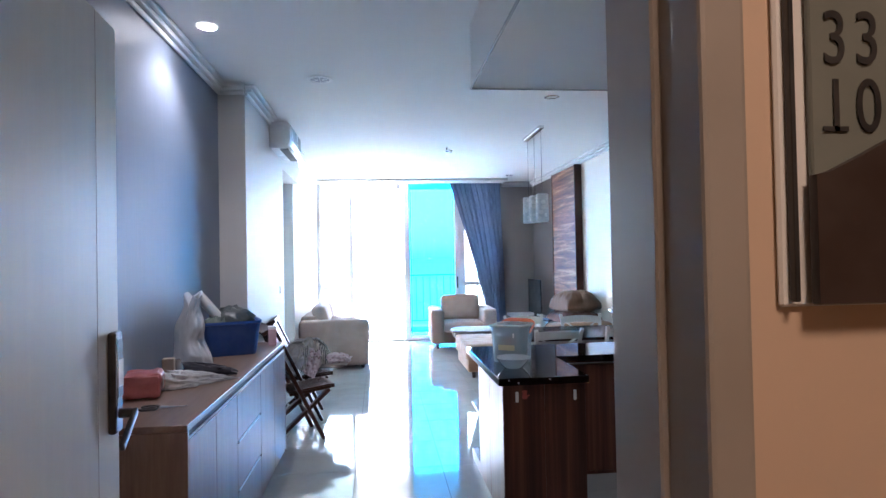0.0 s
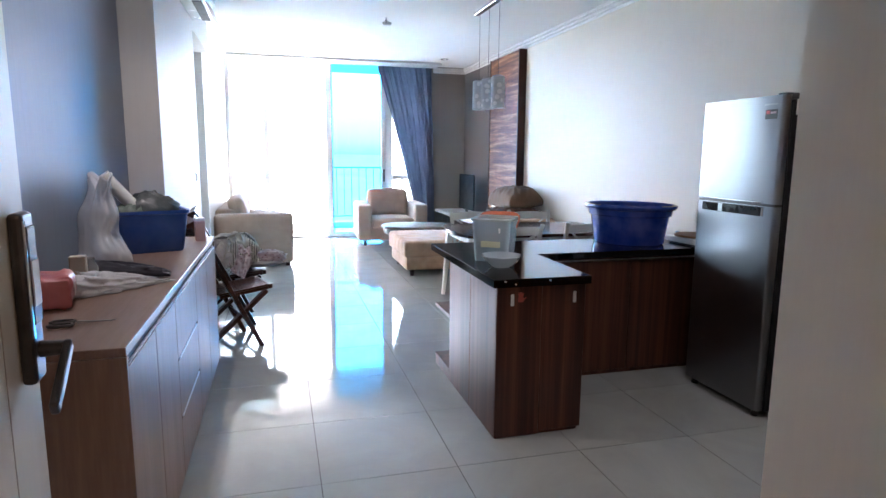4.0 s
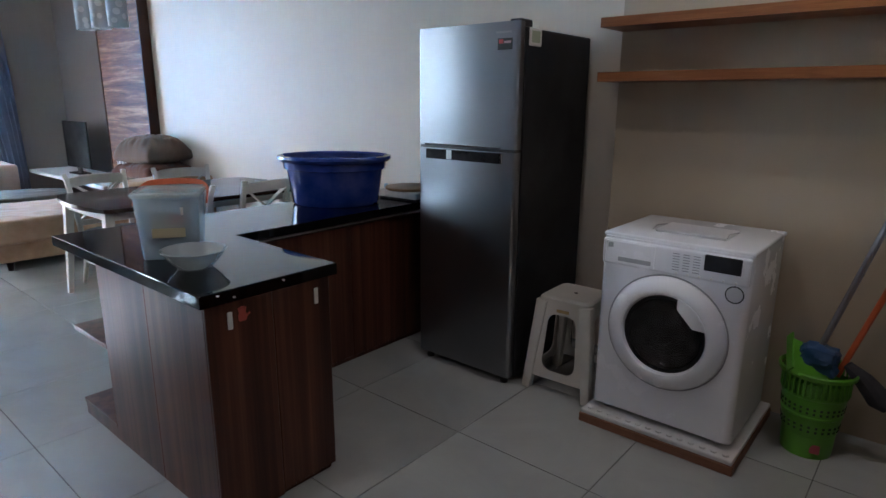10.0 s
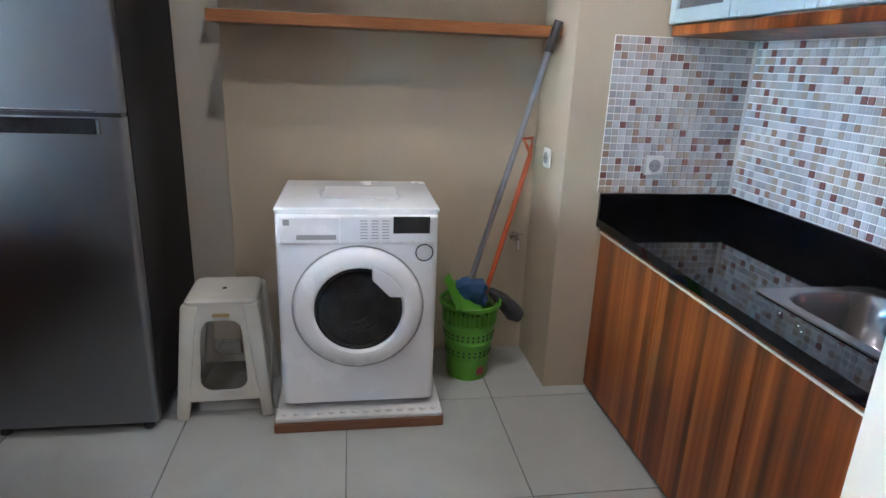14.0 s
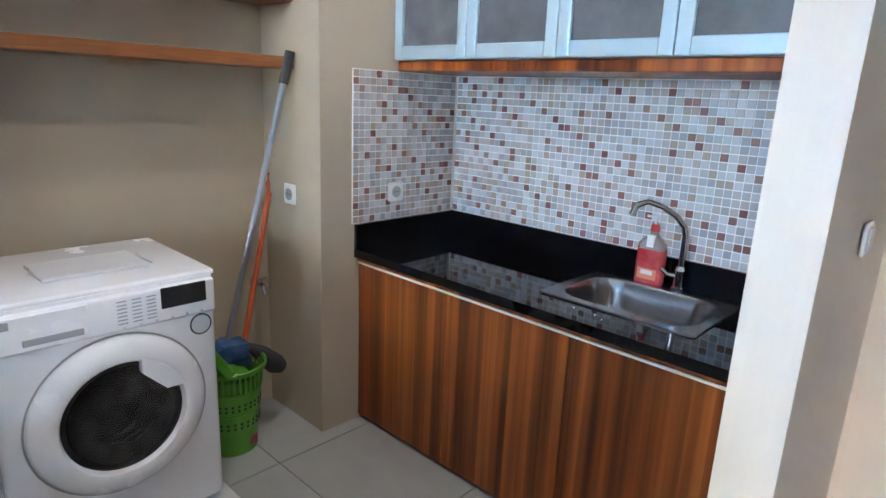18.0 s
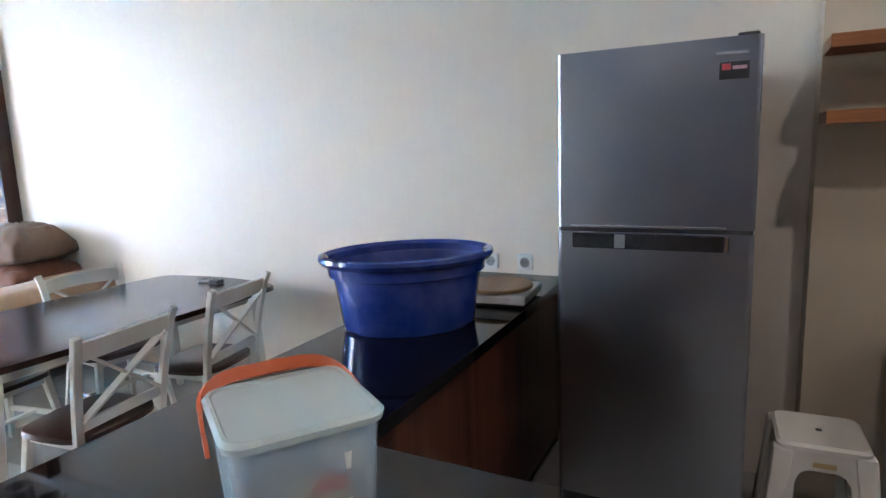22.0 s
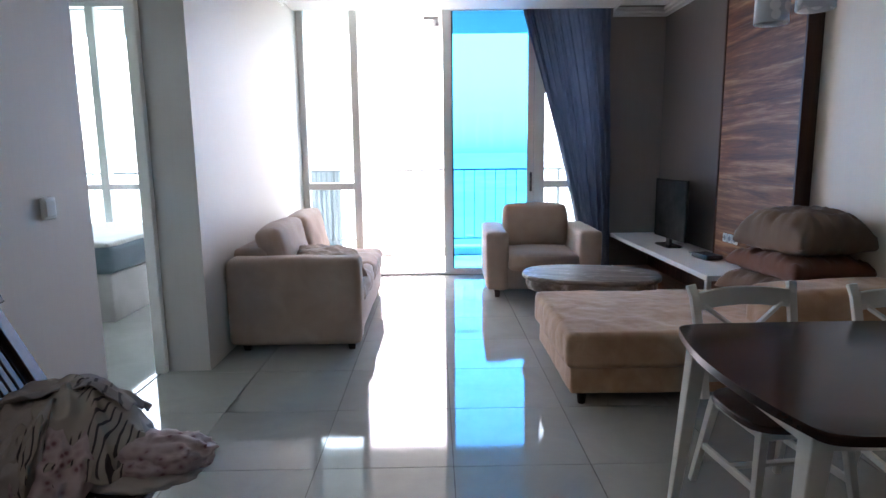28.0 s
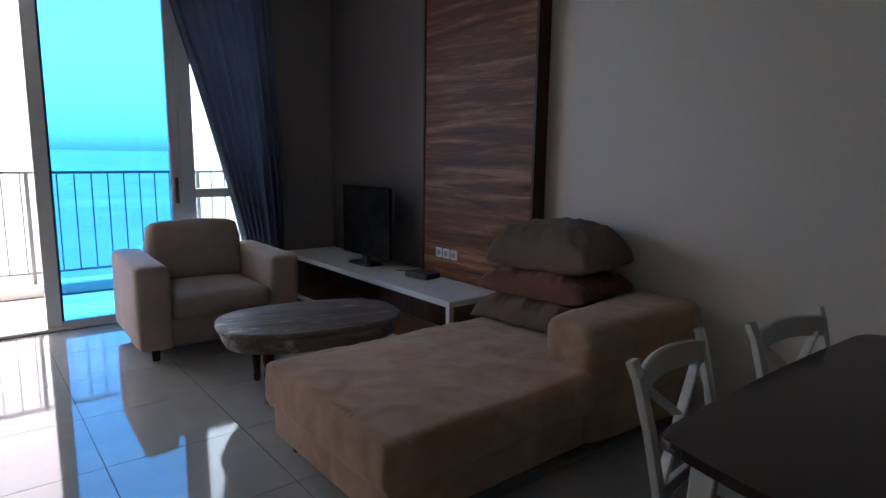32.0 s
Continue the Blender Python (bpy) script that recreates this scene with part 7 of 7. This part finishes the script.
# air conditioner
ac = thing("air_conditioner", "white split air conditioner high on the wall, flap open", "air conditioner")
prof = [(0.0, 0.03), (0.0, 0.30), (0.17, 0.30), (0.21, 0.27), (0.215, 0.12), (0.17, 0.03)]
bm = B()
lo = [bm.verts.new((XA + x, 2.74, 2.655 + z)) for x, z in prof]
hi = [bm.verts.new((XA + x, 3.535, 2.655 + z)) for x, z in prof]
bm.faces.new(lo)
bm.faces.new(hi[::-1])
for k in range(len(prof)):
    bm.faces.new((lo[k], hi[k], hi[(k + 1) % len(prof)], lo[(k + 1) % len(prof)]))
bmesh.ops.bevel(bm, geom=bm.edges[:], offset=0.012, segments=3, affect='EDGES', profile=0.5)
part("casing", bm, M_WHITEMETAL, ac, "", True)
part("flap", box(B(), (-0.05, 2.78, -0.004), (0.05, 3.50, 0.004), 0.003), M_WHITEMETAL, ac, "opened white flap").matrix_local = pose(XA + 0.225, 0, 2.67, 0, 50, 0)
part("outlet", box(B(), (XA + 0.10, 2.77, 2.677), (XA + 0.175, 3.505, 2.689)), M_DARKGAP, ac)
part("seam_line", box(B(), (XA + 0.214, 2.75, 2.765), (XA + 0.2165, 3.525, 2.768)), M_GREYPLASTIC, ac)

# ceiling fittings


def downlight(x, y, z, lit):
    th = thing("downlight", "lit round recessed downlight" if lit else "round recessed downlight, switched off", "ceiling light", pose(x, y, z), "" if lit else "ceiling downlights")
    part("ring", lathe(B(), [(0.065, -0.001), (0.068, -0.006), (0.055, -0.010), (0.05, -0.002)], 32, caps=(False, False)), M_CHROME if not lit else M_TRIM, th, "", True)
    part("lamp", lathe(B(), [(0.05, -0.003), (0.03, -0.005), (0.005, -0.006)], 24, caps=(False, True)), M_LIT if lit else M_WHITEPLASTIC, th)
    return th


for x, y, z, lit, e in ((-1.72, 0.40, H, True, 0.8), (0.75, -0.65, 2.6, True, 0.04), (1.25, -1.55, 2.6, True, 0.045), (1.62, 6.95, H, False, 0), (-1.06, 6.55, H, False, 0), (0.9, 1.9, H, False, 0)):
    downlight(x, y, z, lit)
    if lit:
        l_ = lamp('SPOT', e, pose(x, y, z - 0.03), (1.0, 0.96, 0.90), 0.04)
        l_.data.spot_size, l_.data.spot_blend = radians(125), 0.6
hall = lamp('AREA', 0.5, pose(-0.3, -4.1, 2.88), (1.0, 0.70, 0.44), 0.5)
hall_l = thing("hallway_light", "round warm hallway ceiling light", "ceiling light", pose(-0.3, -4.1, 2.9))
part("diffuser", lathe(B(), [(0.26, 0.0), (0.26, -0.012), (0.255, -0.014)], 32, caps=(False, False)), M_TRIM, hall_l)
vent = thing("ceiling_speaker", "round white ceiling outlet with radial slots", "ceiling vent", pose(-1.14, 1.46, H))
part("ring", lathe(B(), [(0.10, -0.001), (0.103, -0.008), (0.085, -0.013), (0.075, -0.006)], 36, caps=(False, False)), M_TRIM, vent, "", True)
part("disc", lathe(B(), [(0.076, -0.004), (0.005, -0.004)], 30, caps=(False, True)), M_GREYPLASTIC, vent)
for k in range(6):
    part("slat", box(B(), (-0.003, 0.02, -0.011), (0.003, 0.075, -0.005)), M_TRIM, vent).matrix_local = pose(0, 0, 0, 0, 0, 60 * k)
spr = thing("smoke_detector", "small white smoke detector with a sprinkler head", "smoke detector", pose(0.26, 4.58, H))
part("base", lathe(B(), [(0.055, -0.001), (0.055, -0.015), (0.04, -0.035), (0.02, -0.04)], 28, caps=(False, True)), M_WHITEPLASTIC, spr, "", True)
part("sprinkler", lathe(B(), [(0.012, 0), (0.012, -0.03), (0.006, -0.045), (0.02, -0.06), (0.02, -0.063)], 16, at=(-0.05, -0.25, 0), caps=(False, True)), M_CHROME, spr, "", True)
blamp = thing("balcony_lamp", "small grey twin-head lamp under the balcony soffit", "lamp", pose(-0.33, 8.75, 3.08))
part("base", box(B(), (-0.10, -0.05, -0.03), (0.08, 0.05, -0.001), 0.006, 2), M_GREYPLASTIC, blamp)
part("head", lathe(B(), [(0.03, 0), (0.045, -0.03), (0.04, -0.08)], 18, at=(0.05, -0.02, -0.03), caps=(True, True)), M_GREYPLASTIC, blamp, "", True)

# number plate outside the entrance
npl = thing("door_number_plate", "grey door number plate 33 10 with a dark brown lower field", "sign", pose(-0.195, YH - 0.001, 1.475))
part("backing", box(B(), (-0.080, -0.008, 0.004), (0.15, 0.0, 0.42), 0.003), M_TRIM, npl, "pale mount")
part("plate", box(B(), (-0.048, -0.018, 0.006), (0.115, -0.010, 0.41), 0.002), plain("grey_green_plate", (0.17, 0.19, 0.17), 0.35), npl)
part("edge", box(B(), (-0.072, -0.020, 0.01), (-0.066, -0.0102, 0.41), 0.001), M_BLACK, npl)
bm = B()
slab(bm, [(-0.053, 0.008), (0.118, 0.008), (0.118, 0.20), (0.08, 0.193), (0.035, 0.178), (-0.005, 0.158), (-0.035, 0.144), (-0.053, 0.140)], 0.0, 0.012)
part("lower_field", bm, plain("dark_brown_field", (0.03, 0.015, 0.01), 0.35), npl, "dark brown field with a curved top").matrix_local = pose(0, -0.018, 0.0, 90, 0, 0)


def letters(text, size, m, parent, mat):
    cu = bpy.data.curves.new("digit", 'FONT')
    cu.body, cu.size, cu.extrude, cu.align_x = text, size, 0.001, 'CENTER'
    tmp = new("digit_curve", cu)
    me = bpy.data.meshes.new_from_object(tmp.evaluated_get(bpy.context.evaluated_depsgraph_get()))
    bpy.data.objects.remove(tmp)
    bm = bmesh.new()
    bm.from_mesh(me)
    bmesh.ops.remove_doubles(bm, verts=bm.verts[:], dist=0.00005)
    bm.to_mesh(me)
    bm.free()
    me.materials.append(mat)
    ob = new("digit", me)
    ob.parent = parent
    ob.matrix_local = m
    return ob


part("digit_foot", box(B(), (-0.036, -0.0205, 0.186), (-0.008, -0.0185, 0.191)), M_BLACK, npl)
for txt, x_, z_ in (("3", -0.021, 0.257), ("3", 0.016, 0.257), ("1", -0.021, 0.186), ("0", 0.016, 0.186)):
    letters(txt, 0.080, pose(x_, -0.0195, z_, 90, 0, 0) @ Matrix.Diagonal((0.78, 1.0, 1.0, 1)), npl, M_BLACK)

# bedroom
bed = thing("bed", "low bed with a blue-sided mattress and grey base", "bed")
part("base", rbox(B(), (-5.0, 6.12, 0.0), (-3.12, 7.80, 0.42), 0.02, 4), fabric("grey_bed_base", (0.42, 0.41, 0.41)), bed, "", True)
part("mattress", rbox(B(), (-5.0, 6.10, 0.422), (-3.10, 7.80, 0.67), 0.05, 10, 0.004, 5), fabric("blue_mattress_side", (0.12, 0.17, 0.21), (0.15, 0.2, 0.24)), bed, "blue-grey quilted mattress", True)
part("top_quilt", rbox(B(), (-4.98, 6.12, 0.64), (-3.12, 7.78, 0.70), 0.03, 16, 0.008, 9), fabric("white_quilt", (0.6, 0.61, 0.6), (0.66, 0.67, 0.66)), bed, "white quilted top", True)

# ---- pieces: mosaic and floor tiles ----
PITCH, MT, MH = 0.0296, 0.0262, 0.0260
me = mesh_of("mosaic_tile", box(B(), (-MT / 2, -0.002, -MH / 2), (MT / 2, 0.002, MH / 2), 0.001), mosaic("mosaic_single", False))
me_a = mesh_of("mosaic_tile", box(B(), (-MT / 2, -0.002, -MH / 2), (MT / 2, 0.002, MH / 2), 0.001), mosaic("mosaic_single_accent", False, True))
mrnd = random.Random(11)


def is_accent(i, k):
    """Accents lie spread out: about one tile in nine, on a loose diagonal."""
    r = mrnd.random()
    return (2 * i + 5 * k + (i * 7 + k * 3) // 11) % 9 == 0 and r < 0.8 or r > 0.97



splash = tagged(part("splashback", box(B(), (0.134, -2.4995, 0.908), (1.7135, -2.4945, 1.533)), plain("white_mosaic_grout", (0.86, 0.86, 0.84), 0.8)), "grey, sand and brick-red glass mosaic splashback with white grout", "splashback", "", "structure")
splash2 = tagged(part("splashback_side", box(B(), (1.7105, -2.4945, 0.908), (1.7145, -1.883, 1.533)), plain("white_mosaic_grout", (0.86, 0.86, 0.84), 0.8)), "grey, sand and brick-red glass mosaic on the pillar side", "splashback", "", "structure")
quads, quads2, quads_a, quads2_a = [], [], [], []
nx, nz = int(1.578 / PITCH), 21
single = 0
for i in range(nx):
    for k in range(nz):
        x, z = 1.7085 - PITCH * (i + 0.5), 0.9095 + PITCH * (k + 0.5)
        if 0.85 < x < 1.26 and single < 300:
            piece("mosaic_tile", me_a if is_accent(i, k) else me, splash, (x, -2.4935, z))
            single += 1
        else:
            (quads_a if is_accent(i, k) else quads).append((x, z))
ny = int(0.611 / PITCH)
single = 0
for j in range(ny):
    for k in range(nz):
        y, z = -1.8845 - PITCH * (j + 0.5), 0.9095 + PITCH * (k + 0.5)
        if j < 14 and single < 300:
            piece("mosaic_tile", me_a if is_accent(j + 4, k) else me, splash2, (1.7095, y, z), (0, 0, radians(90)))
            single += 1
        else:
            (quads2_a if is_accent(j + 4, k) else quads2).append((y, z))


def flat_tiles(name, cells, make, mat, parent, label):
    vs, fs = [], []
    for c in cells:
        b0 = len(vs)
        vs += make(c)
        fs += [[b0 + q for q in f] for f in ((0, 1, 2, 3), (4, 7, 6, 5), (0, 4, 5, 1), (1, 5, 6, 2), (2, 6, 7, 3), (3, 7, 4, 0))]
    m_ = bpy.data.meshes.new(name)
    m_.from_pydata(vs, [], fs)
    m_.materials.append(mat)
    ob = new(name, m_)
    ob.parent = parent
    tagged(ob, label, kind="stuff")


hm, hz = MT / 2, MH / 2
M_MOS = mosaic("mosaic_rest", True)
M_MOS_A = mosaic("mosaic_rest_accent", True, True)
for cells, mat in ((quads, M_MOS), (quads_a, M_MOS_A)):
    flat_tiles("mosaic_rest", cells, lambda c: [(c[0] + sx * hm, y, c[1] + sz * hz) for y in (-2.4915, -2.4955) for sx, sz in ((-1, -1), (1, -1), (1, 1), (-1, 1))], mat, splash, "small glass mosaic tiles")
for cells, mat in ((quads2, M_MOS), (quads2_a, M_MOS_A)):
    flat_tiles("mosaic_rest", cells, lambda c: [(x, c[0] + sx * hm, c[1] + sz * hz) for x in (1.7075, 1.7115) for sx, sz in ((-1, -1), (1, -1), (1, 1), (-1, 1))], mat, splash2, "small glass mosaic tiles")

hw = TILE / 2 - 0.0023
me = mesh_of("floor_tile", box(B(), (-hw, -hw, -0.012), (hw, hw, 0.0)), M_TILE)
for i in range(-5, 3):
    for k in range(-4, 13):
        piece("floor_tile", me, floor, (GX + TILE * (i + 0.5), GY + TILE * (k + 0.5), 0.0))
